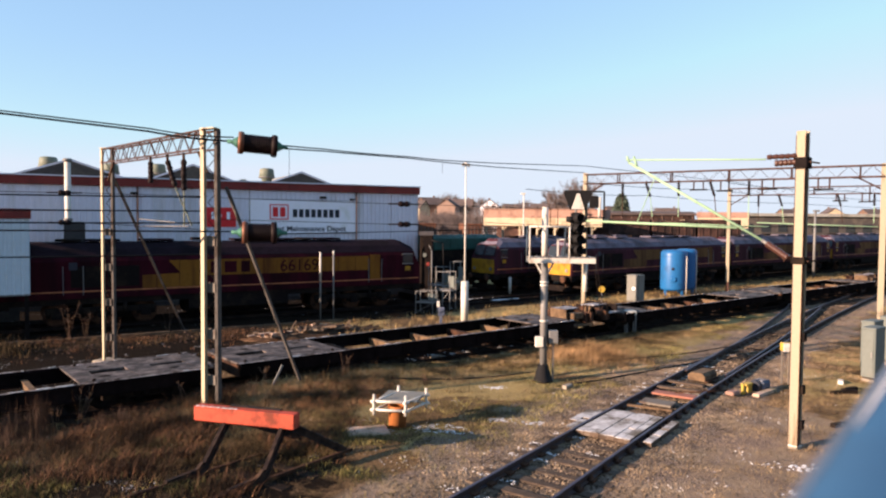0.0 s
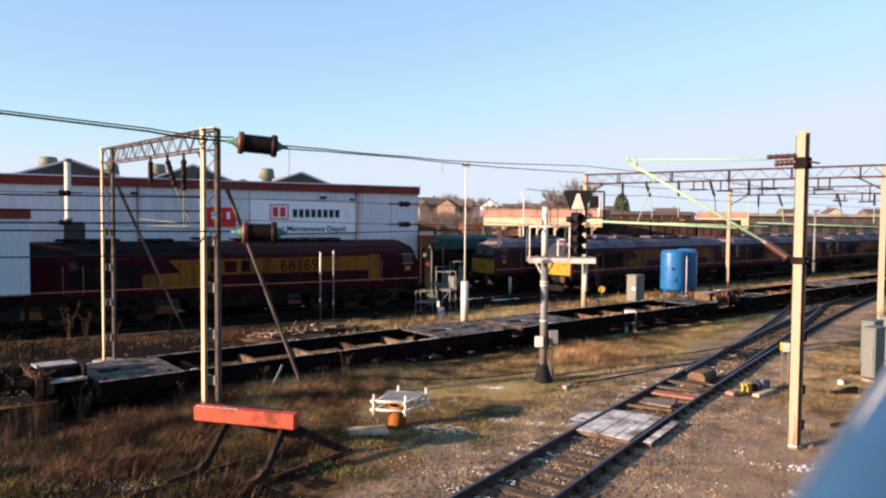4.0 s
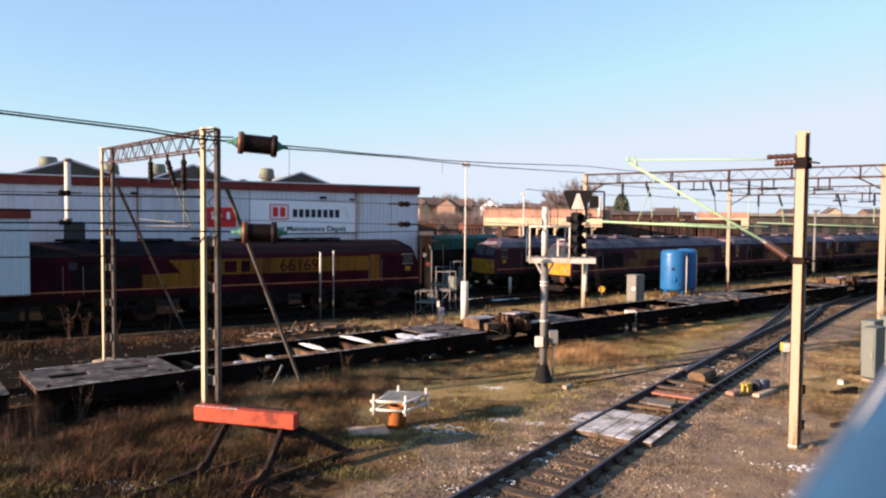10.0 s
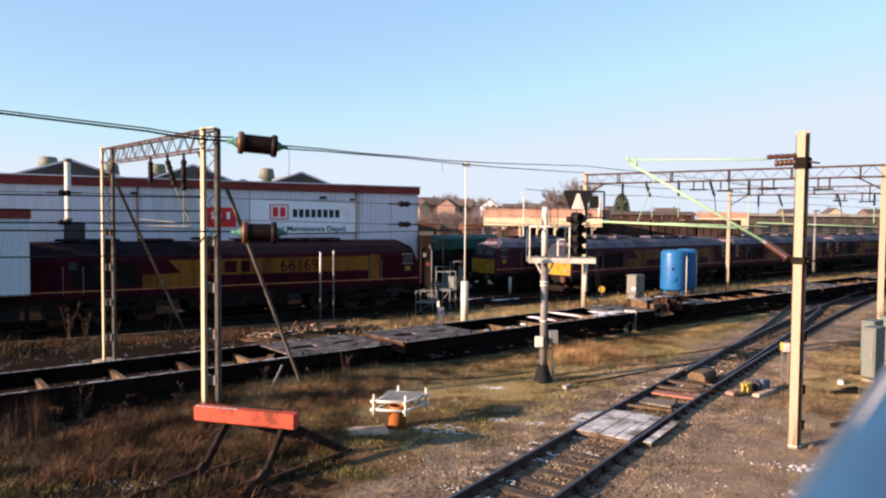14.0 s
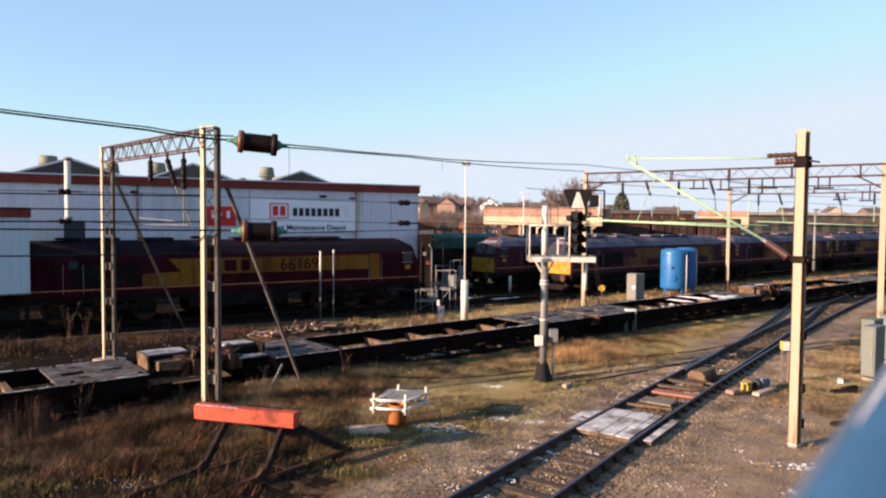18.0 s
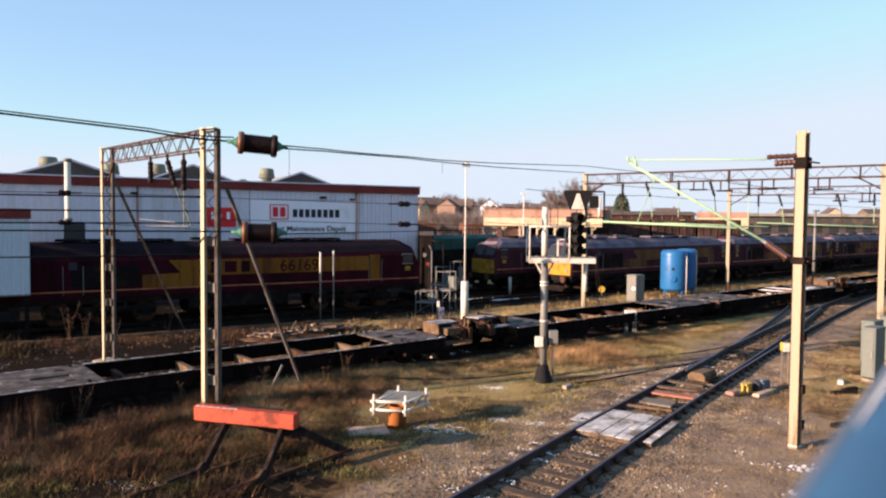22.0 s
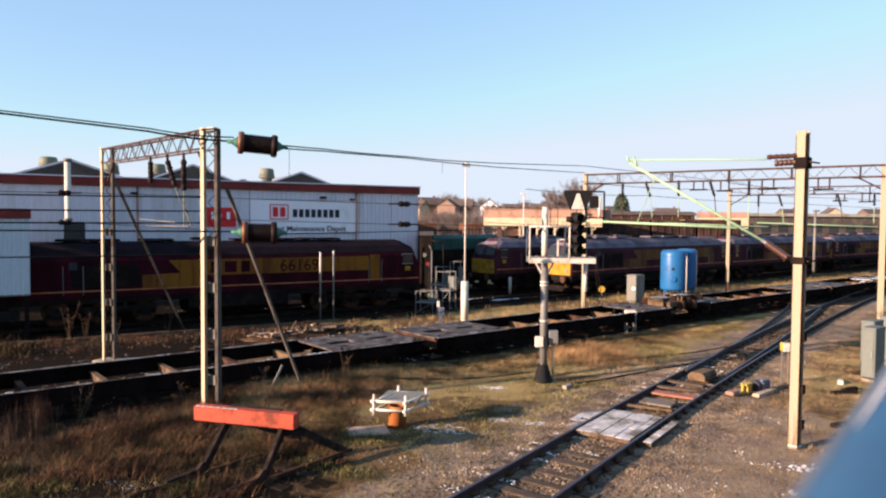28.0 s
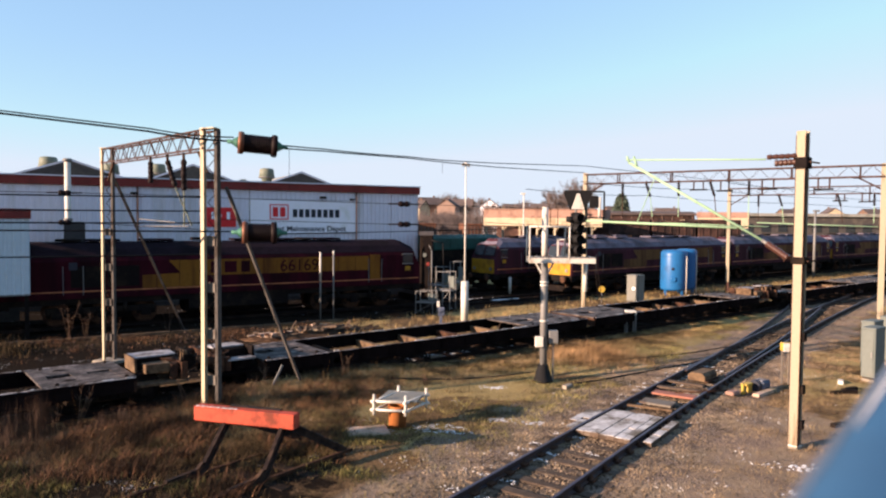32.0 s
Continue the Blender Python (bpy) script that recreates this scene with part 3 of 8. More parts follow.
def wagon(name, raised_front, label, snow=()):
    """Low container wagon: plated ends over the bogies, an open ladder frame between, x along it, rails at z = 0."""
    w = thing(name, pose(0, 0, 0), label, "flat wagon", "container wagons")
    f = 1 if raised_front else -1          # where the raised buffer end is
    L2, top = WAGON / 2, 0.83
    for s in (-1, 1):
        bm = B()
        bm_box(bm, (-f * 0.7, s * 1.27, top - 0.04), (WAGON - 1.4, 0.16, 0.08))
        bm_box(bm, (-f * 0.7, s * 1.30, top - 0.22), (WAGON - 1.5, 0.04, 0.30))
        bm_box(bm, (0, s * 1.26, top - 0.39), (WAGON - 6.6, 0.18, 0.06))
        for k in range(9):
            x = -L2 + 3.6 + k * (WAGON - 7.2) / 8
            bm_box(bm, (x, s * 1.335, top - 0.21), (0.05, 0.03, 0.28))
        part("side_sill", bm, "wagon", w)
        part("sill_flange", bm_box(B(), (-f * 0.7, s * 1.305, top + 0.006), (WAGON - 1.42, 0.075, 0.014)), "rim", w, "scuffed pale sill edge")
    # frost left along the sill edges
    bm = B()
    for s in (-1, 1):
        x = -L2 + 0.4
        while x < L2 - 1.6:
            ln = random.uniform(0.05, 0.45)
            if random.random() < 0.45:
                bm_box(bm, (x + ln / 2 - (0 if f > 0 else -1.2), s * (1.29 + random.uniform(-0.03, 0.02)), top + 0.018), (ln, random.uniform(0.02, 0.06), 0.014))
            x += ln + random.uniform(0.1, 0.7)
    tagged(part("edge_frost", bm, "frost", w, "broken line of white frost on the sill edge"), kind="stuff")
    # open middle
    for k, x in enumerate((-3.8, -1.95, -0.08, 1.8, 3.65)):
        bm = bm_box(B(), (x, 0, top - 0.35), (0.05, 2.46, 0.24))
        bm_box(bm, (x + 0.03, 0, top - 0.225), (0.15, 2.46, 0.025))
        part("cross_beam", bm, "tan" if k in (1, 2, 4) else "rust", w)
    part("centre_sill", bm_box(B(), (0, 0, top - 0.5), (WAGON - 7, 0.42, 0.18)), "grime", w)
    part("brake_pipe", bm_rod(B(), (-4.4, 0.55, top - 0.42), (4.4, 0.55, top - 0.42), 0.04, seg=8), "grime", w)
    # plated ends with pockets
    for e in (-1, 1):
        x0, x1 = sorted((e * (L2 - 3.55), e * (L2 - (1.35 if e == f else 0.0))))
        n = x1 - x0
        holes = ((x0 + n * 0.14, x0 + n * 0.40), (x0 + n * 0.58, x0 + n * 0.84))
        cuts = [x0, holes[0][0], holes[0][1], holes[1][0], holes[1][1], x1]
        for k in range(5):
            a, b = cuts[k], cuts[k + 1]
            if k in (1, 3):
                for s in (-1, 1):
                    if k == 1:
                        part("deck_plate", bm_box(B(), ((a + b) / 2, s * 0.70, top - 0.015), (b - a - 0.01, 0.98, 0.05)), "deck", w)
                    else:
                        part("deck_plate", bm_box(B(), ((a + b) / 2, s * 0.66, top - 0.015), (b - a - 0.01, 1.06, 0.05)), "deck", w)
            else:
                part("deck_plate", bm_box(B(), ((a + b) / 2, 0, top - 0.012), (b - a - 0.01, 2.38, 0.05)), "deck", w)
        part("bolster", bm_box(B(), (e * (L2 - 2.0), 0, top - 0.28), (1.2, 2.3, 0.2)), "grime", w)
        part("end_sill", bm_box(B(), (e * (L2 - 0.06 - (1.36 if e == f else 0)), 0, top - 0.22), (0.12, 2.5, 0.34)), "rust", w)
        wagon_bogie(w, e * (L2 - 1.95))
        for s in (-1, 1):
            for k in (0.28, 3.2):
                part("container_spigot", bm_turn(B(), ((0.05, 0), (0.05, 0.03), (0.025, 0.06)), (e * (L2 - k - (1.3 if e == f and k < 1 else 0)), s * 1.12, top + 0.01), 10), "grime", w)
    # raised buffer end: tan where sunlit, black where shaded
    xe = f * L2
    if f > 0:
        part("end_plate", bm_box(B(), (xe - 1.26, -0.30, top + 0.19), (0.07, 0.9, 0.40), pose(0, 0, 0, 0, -4)), "tan", w, "brown upright end plate", bevel=0.012)
        # black fill paints the shade in the recess below the lid
        part("equipment_box", bm_box(B(), (xe - 0.66, -0.05, top + 0.16), (1.10, 0.60, 0.32)), "grime", w, "black fill standing for the dark recess under the lid", bevel=0.02)
        part("box_lid", bm_box(B(), (xe - 0.66, -0.10, top + 0.345), (1.16, 0.62, 0.045), pose(0, 0, 0, 2)), "lid", w, "frosted pale lid", bevel=0.01)
        part("tool_locker", bm_box(B(), (xe - 0.74, -0.80, top + 0.10), (0.66, 0.40, 0.25)), "tan", w, "tan locker", bevel=0.015)
        part("locker_end", bm_box(B(), (xe - 0.26, -0.80, top + 0.09), (0.28, 0.38, 0.23)), "rust", w, bevel=0.015)
        for yy in (-1.02, -0.80):
            part("hand_brake_post", bm_bar(bm_box(B(), (xe - 0.04, yy, top + 0.47), (0.10, 0.09, 0.10)), (xe - 0.12, yy, 0.5), (xe - 0.04, yy, top + 0.50), 0.07, 0.06), "tan", w, "tan upright brake post")
        part("brake_hand_wheel", bm_turn(B(), ((0.20, 0), (0.22, 0.02), (0.20, 0.04), (0.16, 0.04), (0.16, 0)), (xe + 0.02, -1.10, top + 0.22), 18, (0, -1, 0)), "grime", w)
    else:
        part("end_cover", bm_box(B(), (xe + 0.68, 0.05, top + 0.16), (0.80, 1.3, 0.34)), "grime", w, bevel=0.02)
        part("cover_lid", bm_box(B(), (xe + 0.62, -0.05, top + 0.36), (0.95, 0.8, 0.045), pose(0, 0, 0, -3)), "lid", w, "frosted pale lid", bevel=0.01)
        part("end_panel", bm_box(B(), (xe + 1.16, -0.1, top + 0.20), (0.07, 1.7, 0.44)), "grime", w)
        part("frosted_step", bm_box(B(), (xe + 0.75, -0.95, top + 0.10), (0.85, 0.34, 0.05)), "lid", w, "frosted step plate")
    for k, (dx, yy, zz, sx_, sy_, sz_) in enumerate(((0.30, -0.55, 0.95, 0.22, 0.3, 0.3), (0.22, 0.25, 1.0, 0.3, 0.35, 0.24), (0.34, -1.0, 0.82, 0.18, 0.2, 0.4))):
        part("valve_block", bm_box(B(), (xe - f * dx, yy, zz), (sx_, sy_, sz_)), "rust", w, bevel=0.02)
    for k in range(3):
        part("air_pipe", bm_rod(B(), (xe - f * 0.05, -0.9 + k * 0.5, 1.0 + 0.05 * k), (xe - f * 0.55, -0.6 + k * 0.45, 1.12), 0.03, seg=6), "rust", w)
    for yy, zz, dip in ((-0.62, 1.12, 0.42), (0.30, 1.16, 0.36)):
        bm = B()
        arc = [Vector((xe - f * 0.25 + f * 0.62 * q / 8, yy + 0.02 * q, zz - dip * math.sin(math.pi * q / 8))) for q in range(9)]
        for u, v in zip(arc, arc[1:]):
            bm_rod(bm, u, v, 0.03, seg=6)
        part("looped_hose", bm, "black", w)
    for s in (-1, 1):
        bf = part("buffer", bm_turn(B(), ((0.13, 0), (0.13, 0.25), (0.10, 0.27), (0.10, 0.42)), (xe - f * 0.02, s * 0.87, 0.92), 14, (f, 0, 0)), "rust", w)
        part("buffer_head", bm_turn(B(), ((0.22, 0.42), (0.225, 0.45), (0.15, 0.48)), (xe - f * 0.02, s * 0.87, 0.92), 16, (f, 0, 0)), "grime", bf)
        bm3 = B()
        bm_rod(bm3, (xe - f * 0.12, s * 1.18, top + 0.3), (xe - f * 0.12, s * 1.18, top + 0.5), 0.018, seg=6)
        bm_rod(bm3, (xe - f * 0.12, s * 1.18, top + 0.5), (xe - f * 0.12, s * 0.75, top + 0.5), 0.018, seg=6)
        bm_rod(bm3, (xe - f * 0.12, s * 0.75, top + 0.5), (xe - f * 0.12, s * 0.75, top + 0.3), 0.018, seg=6)
        part("handrail", bm3, "grime", w)
    part("headstock", bm_box(B(), (xe - f * 0.10, 0, top + 0.02), (0.16, 2.4, 0.42)), "rust", w)
    part("brake_cylinder", bm_rod(B(), (xe - f * 0.9, 0.62, top + 0.06), (xe - f * 0.3, 0.62, top + 0.06), 0.17, seg=14), "rust", w)
    bm = B()
    bm_rod(bm, (xe, -0.35, 0.80), (xe + f * 0.30, -0.33, 0.55), 0.025, seg=6)
    bm_rod(bm, (xe + f * 0.30, -0.33, 0.55), (xe + f * 0.5, -0.3, 0.62), 0.025, seg=6)
    part("brake_hose", bm, "black", w)
    part("coupling_hook", bm_bar(B(), (xe, 0, 0.88), (xe + f * 0.42, 0, 0.84), 0.09, 0.16), "rust", w)
    # drawbar at the other end, walkway plate under the gap at both ends
    part("drawbar", bm_bar(B(), (-xe + f * 0.3, 0, 0.6), (-xe - f * 0.3, 0, 0.6), 0.2, 0.16), "rust", w)
    # platform is tan at the sunlit end, black at the shaded one
    part("end_platform", bm_box(B(), (xe - f * 0.70, 0, 0.55), (1.36, 2.45, 0.07)), "tan" if f > 0 else "wagon", w, "low end platform over the bogie")
    # brake gear below the sill
    bm = B()
    for k in (-2.2, 0.4, 2.6):
        bm_rod(bm, (k - 0.5, -0.6, 0.3), (k + 0.5, -0.6, 0.3), 0.14, seg=10)
        bm_bar(bm, (k, -0.6, 0.3), (k, -0.6, 0.62), 0.08, 0.05)
    bm_rod(bm, (-3.6, -0.95, 0.22), (3.6, -0.95, 0.22), 0.02, seg=6)
    part("brake_gear", bm, "grime", w)
    part("brake_wheel", bm_turn(B(), ((0.17, 0), (0.19, 0.015), (0.17, 0.03), (0.13, 0.03), (0.13, 0)), (f * 4.3, -1.325, 0.52), 18, (0, -1, 0)), "wagon", w)
    for k, (x, y, a, b) in enumerate(snow):
        bm = B()
        c = bm.verts.new((x, y, top + 0.05))
        rims = []
        for q in range(28):
            an = 2 * math.pi * q / 28
            r = 1 + 0.45 * noise.noise((math.cos(an) * 1.7 + k * 5, math.sin(an) * 1.7, x))
            rims.append((bm.verts.new((x + a * 0.7 * r * math.cos(an), y + b * 0.7 * r * math.sin(an), top + 0.046 + random.uniform(-0.008, 0.02))), bm.verts.new((x + a * 1.15 * r * math.cos(an), y + b * 1.15 * r * math.sin(an), top + 0.012))))
        for q in range(28):
            (i0, o0), (i1, o1) = rims[q], rims[(q + 1) % 28]
            bm.faces.new((c, i0, i1)), bm.faces.new((i0, o0, o1, i1))
        tagged(part("snow_patch", bm, "frost", w, "thin patch of old white snow"), kind="stuff")
    return w


# Distance of the buffer gap of one pair along the yard, second by second of the clip
TRAIN = ((0, -9.09), (2, -3.23), (3.5, 1.14), (5.5, 6.9), (8, 14.02), (11, 22.42), (14.5, 31.97), (16.5, 37.31), (19, 43.83), (22, 51.44), (25.5, 59.96), (27.5, 64.66), (30, 70.33), (32, 74.71))
PAIR = 33.8
WAGONS = []
for k in range(-3, 4):
    for half in (0, 1):
        if k == 0 and half == 0:
            w = wagon("container_wagon", True, "low grey-brown container flat wagon, open frame, snow on its beams", ((1.85, 0.1, 0.15, 0.85), (-0.03, -0.15, 0.13, 0.75), (3.65, -0.4, 0.30, 0.6), (3.0, -1.0, 0.5, 0.16), (4.4, -0.75, 0.5, 0.22), (-1.9, -0.9, 0.10, 0.16), (-4.15, -1.14, 0.12, 0.05), (-2.95, -1.14, 0.14, 0.04)))
        elif k == 0:
            w = wagon("container_wagon", False, "low grey-brown container flat wagon with an open ladder frame")
            second = w
        else:
            w = None
        WAGONS.append((k, half, w))
plain_front = wagon("container_wagon", True, "low grey-brown container flat wagon with an open ladder frame")
done = False
for i, (k, half, w) in enumerate(WAGONS):
    if w is None:
        if half == 0 and not done:
            w, done = plain_front, True
        else:
            w = copy_thing(plain_front if half == 0 else second, pose(0, 0, 0))
        WAGONS[i] = (k, half, w)


def rolled(s):
    """When the wagons have come to the distance s."""
    for (t0, a), (t1, b) in zip(TRAIN, TRAIN[1:]):
        if s <= b:
            return t0 + (t1 - t0) * (s - a) / (b - a)
    return TRAIN[-1][0]


def motions():
    """The wagons roll along the siding, slowing down a little, and their wheels turn."""
    turns = []
    s0, s1 = TRAIN[0][1], TRAIN[-1][1]
    n = int((s1 - s0) / 0.56) + 1
    for k in range(n + 1):
        s = s0 + (s1 - s0) * k / n
        turns.append((rolled(s), math.degrees((s - s0) / 0.42)))
    for k, half, w in WAGONS:
        off = k * PAIR + (-0.42 - WAGON / 2 if half == 0 else 0.42 + WAGON / 2)
        walk(w, [(t, yard_pose(s + off, TRAIN_P, RAIL_Z)) for t, s in TRAIN])
        for c in w.children:
            if c.name.startswith("wheelset"):
                x, y, z = c.location
                walk(c, [(t, pose(x, y, z, 0, a, 0)) for t, a in turns])


# ---- locomotives ----
LOCO = 20.9


def loft(bm, sections, cap=True):
    """Skin between rows of as many points each."""
    rings = [[bm.verts.new(p) for p in s] for s in sections]
    for a, b in zip(rings, rings[1:]):
        for i in range(len(a) - 1):
            bm.faces.new((a[i], a[i + 1], b[i + 1], b[i]))
    if cap:
        bm.faces.new(rings[0][::-1])
        bm.faces.new(rings[-1])
    return bm


def body_section(x, zmax, zmin=1.28, half=1.30):
    pts = ((half, zmin), (half, 2.95), (half - 0.10, 3.12), (half - 0.38, 3.48), (half - 0.78, 3.74), (0.0, 3.84))
    right = [(x, y, min(z, zmax - 0.02 * i)) for i, (y, z) in enumerate(pts)]
    return right + [(x, -y, z) for _, y, z in right[-2::-1]]


def locomotive(name, label):
    """Six-axle diesel freight locomotive; x along it, rails at z = 0."""
    o = thing(name, pose(0, 0, 0), label, "locomotive", "parked locomotives")
    h = LOCO / 2
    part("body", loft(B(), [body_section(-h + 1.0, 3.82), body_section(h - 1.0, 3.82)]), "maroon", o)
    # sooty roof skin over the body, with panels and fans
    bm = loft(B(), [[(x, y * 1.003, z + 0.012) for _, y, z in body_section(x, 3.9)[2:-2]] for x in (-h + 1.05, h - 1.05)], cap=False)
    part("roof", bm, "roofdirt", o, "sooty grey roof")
    for x in (-6.2, -3.8, 0.6, 2.4, 5.0):
        part("roof_hatch", bm_box(B(), (x, 0, 3.88), (1.5, 1.1, 0.10)), "roofdirt", o, bevel=0.03)
    part("exhaust", bm_box(B(), (-1.6, 0, 3.92), (1.1, 0.42, 0.14)), "grime", o, bevel=0.02)
    for x in (-7.6, 3.7):
        part("roof_fan", bm_turn(B(), ((0.55, 0), (0.55, 0.08), (0.48, 0.11)), (x, 0, 3.83), 20), "grime", o)
    for e in (-1, 1):
        secs = [body_section(e * (h - 1.0), 3.82), body_section(e * (h - 0.42), 3.42), body_section(e * (h - 0.10), 2.45, half=1.26), body_section(e * h, 2.32, half=1.22)]
        part("cab", loft(B(), secs), "maroon", o)
        # skin over the cab slope; its tone stands for shade there
        bm = loft(B(), [[(x + e * 0.012, y * 1.004, z + 0.014) for x, y, z in sec[2:-2]] for sec in (body_section(e * (h - 1.06), 3.82), body_section(e * (h - 0.42), 3.42))], cap=False)
        part("cab_roof", bm, "roofdirt", o, "cab roof skin toned for shade")
        part("nose_panel", bm_box(B(), (e * (h + 0.012), 0, 1.80), (0.03, 2.30, 1.0)), "noseyellow", o, "yellow warning panel on the cab front", bevel=0.01)
        # raked windscreens
        for s in (-1, 1):
            a, b = Vector((e * (h - 0.405), 0, 3.33)), Vector((e * (h - 0.09), 0, 2.52))
            up = (a - b).normalized()
            out = Vector((e * abs(up.z), 0, abs(up.x)))
            bm = B()
            for sy0, sy1 in ((s * 0.08, s * 1.02),):
                q = [b + up * 0.06, b + up * 0.06, a - up * 0.06, a - up * 0.06]
                ys = (sy0, sy1, sy1, sy0)
                v0 = [bm.verts.new(p + out * 0.015 + Vector((0, yy, 0))) for p, yy in zip(q, ys)]
                v1 = [bm.verts.new(p + out * 0.035 + Vector((0, yy, 0))) for p, yy in zip(q, ys)]
                bm.faces.new(v1), bm.faces.new(v0[::-1])
                for i in range(4):
                    bm.faces.new((v0[i], v0[(i + 1) % 4], v1[(i + 1) % 4], v1[i]))
            part("windscreen", bm, "glass", o)
            sw = part("side_window", bm_box(B(), (e * (h - 0.85), s * 1.302, 2.72), (0.62, 0.02, 0.52)), "glass", o)
            part("window_frame", bm_box(bm_box(B(), (e * (h - 0.85), s * 1.30, 3.0), (0.72, 0.03, 0.05)), (e * (h - 0.85), s * 1.30, 2.44), (0.72, 0.03, 0.05)), "galv", sw)
            part("headlight", bm_turn(B(), ((0.12, 0), (0.12, 0.05), (0.09, 0.06)), (e * (h + 0.025), s * 0.85, 1.62), 14, (e, 0, 0)), "galv", o)
            bf = part("buffer", bm_turn(B(), ((0.15, 0), (0.15, 0.3), (0.10, 0.32), (0.10, 0.45)), (e * (h - 0.02), s * 0.87, 1.05), 14, (e, 0, 0)), "grime", o)
            part("buffer_head", bm_turn(B(), ((0.25, 0.45), (0.26, 0.48), (0.18, 0.51)), (e * (h - 0.02), s * 0.87, 1.05), 18, (e, 0, 0)), "rust", bf)
            # cab door, with handrails
            x = e * (h - 2.95)
            dr = part("cab_door", bm_box(B(), (x, s * 1.303, 2.28), (0.64, 0.02, 1.42)), "gold" if e > 0 else "maroon", o, "painted cab side door", bevel=0.006)
            part("door_window", bm_box(B(), (x, s * 1.316, 2.74), (0.34, 0.015, 0.34)), "gold" if e > 0 else "ink", dr)
            for k in (-0.4, 0.4):
                part("door_rail", bm_rod(B(), (x + k, s * 1.345, 1.45), (x + k, s * 1.345, 2.75), 0.016, seg=6), "galv", o)
            for z in (1.14, 0.82, 0.50):
                part("step", bm_box(B(), (x, s * 1.22, z), (0.5, 0.18, 0.03)), "grime", o)
            part("side_board", bm_box(B(), (e * (h - 0.85), s * 1.302, 2.16), (0.34, 0.02, 0.24)), "noseyellow", o, "small yellow cab-side panel")
        part("headstock", bm_box(B(), (e * (h - 0.25), 0, 1.08), (0.5, 2.5, 0.42)), "grime", o)
        part("snow_plough", bm_prism(B(), ((-1.2, 0.16), (1.2, 0.16), (1.2, 0.55), (-1.2, 0.55)), 0.06, (e * (h - 0.1) - 0.03, 0, 0)), "grime", o)
    # bands along both sides
    for s in (-1, 1):
        for x0, x1, zb, zt in ((-1.75, h - 3.35, 2.15, 2.93),):
            part("gold_band", bm_box(B(), ((x0 + x1) / 2, s * 1.303, (zb + zt) / 2), (x1 - x0, 0.012, zt - zb)), "gold", o, "faded gold band")
        # forked tail of the band
        bm = B()
        pts = ((-1.75, 2.93), (-3.45, 2.93), (-2.90, 2.30), (-4.62, 2.26), (-4.62, 1.64), (-1.75, 1.64))
        v0 = [bm.verts.new((x, s * 1.297, z)) for x, z in pts]
        v1 = [bm.verts.new((x, s * 1.309, z)) for x, z in pts]
        bm.faces.new(v0), bm.faces.new(v1[::-1])
        for i in range(6):
            bm.faces.new((v0[i], v0[(i + 1) % 6], v1[(i + 1) % 6], v1[i]))
        part("band_fork", bm, "gold", o, "faded gold forked flash")
        part("solebar_line", bm_box(B(), (0, s * 1.306, 1.60), (LOCO - 0.3, 0.016, 0.055)), "orange_line", o, "thin orange line along the solebar")
        for k in range(13):
            x = -h + 4.4 + k * 1.03
            part("body_panel_seam", bm_box(B(), (x, s * 1.30, 2.28), (0.02, 0.024, 1.25)), "maroon", o)
        for x0, x1 in ((-7.6, -6.2), (-6.1, -4.75)):
            gr = part("intake_grille", bm_box(B(), ((x0 + x1) / 2, s * 1.306, 2.25), (x1 - x0, 0.016, 0.95)), "grime", o)
            for k in range(7):
                part("grille_slat", bm_box(B(), ((x0 + x1) / 2, s * 1.314, 1.86 + k * 0.13), (x1 - x0, 0.012, 0.03)), "grime", gr)
    part("underframe", bm_box(B(), (0, 0, 1.18), (LOCO - 0.6, 2.42, 0.34)), "grime", o)
    part("fuel_tank", bm_prism(B(), ((-1.2, 1.05), (1.2, 1.05), (1.2, 0.55), (0.8, 0.3), (-0.8, 0.3), (-1.2, 0.55)), 5.0, (-2.5, 0, 0)), "grime", o)
    for e in (-1, 1):
        c = e * 6.3
        bg = part("bogie_frame", bm_box(B(), (c, 0, 0.72), (4.4, 1.9, 0.26)), "grime", o)
        for s in (-1, 1):
            bm = B()
            bm_box(bm, (c, s * 1.05, 0.72), (4.6, 0.16, 0.26))
            for k in (-1.85, 0, 1.85):
                bm_box(bm, (c + k, s * 1.08, 0.55), (0.42, 0.2, 0.36))
                for q in (-0.33, 0.33):
                    bm_rod(bm, (c + k + q, s * 1.08, 0.45), (c + k + q, s * 1.08, 0.85), 0.09, seg=8)
            for k in (-0.95, 0.95):
                bm_rod(bm, (c + k, s * 1.12, 0.55), (c + k, s * 1.12, 1.05), 0.11, seg=10)
            part("bogie_side", bm, "grime", bg)
        # filler added so no lit ground shows below the bogie
        part("motor_block", bm_box(B(), (c, 0, 0.52), (4.5, 1.25, 0.56)), "grime", bg, bevel=0.05)
        for k in (-1.85, 0, 1.85):
            wheelset(o, c + k, 0.53)
    return o


def put_letters(me, name, parent, m, label=""):
    ob = share(name, me, parent, m)
    if label:
        tagged(ob, label)
    return ob


loco_near = locomotive("diesel_locomotive", "grimy maroon and gold freight locomotive parked beside the depot")
d_l = 58.0
_f = Vector((-1.3, 40.5, 0)) + Vector((-math.cos(radians(d_l)), math.sin(radians(d_l)), 0)) * 1.32 - Vector((math.sin(radians(d_l)), math.cos(radians(d_l)), 0)) * (LOCO / 2)
LOCO_POSE = pose(_f.x, _f.y, 0.25, 0, 0, 90 - d_l)
loco_near.matrix_basis = LOCO_POSE
loco_row = locomotive("diesel_locomotive", "grimy maroon and gold freight locomotive standing in a row")
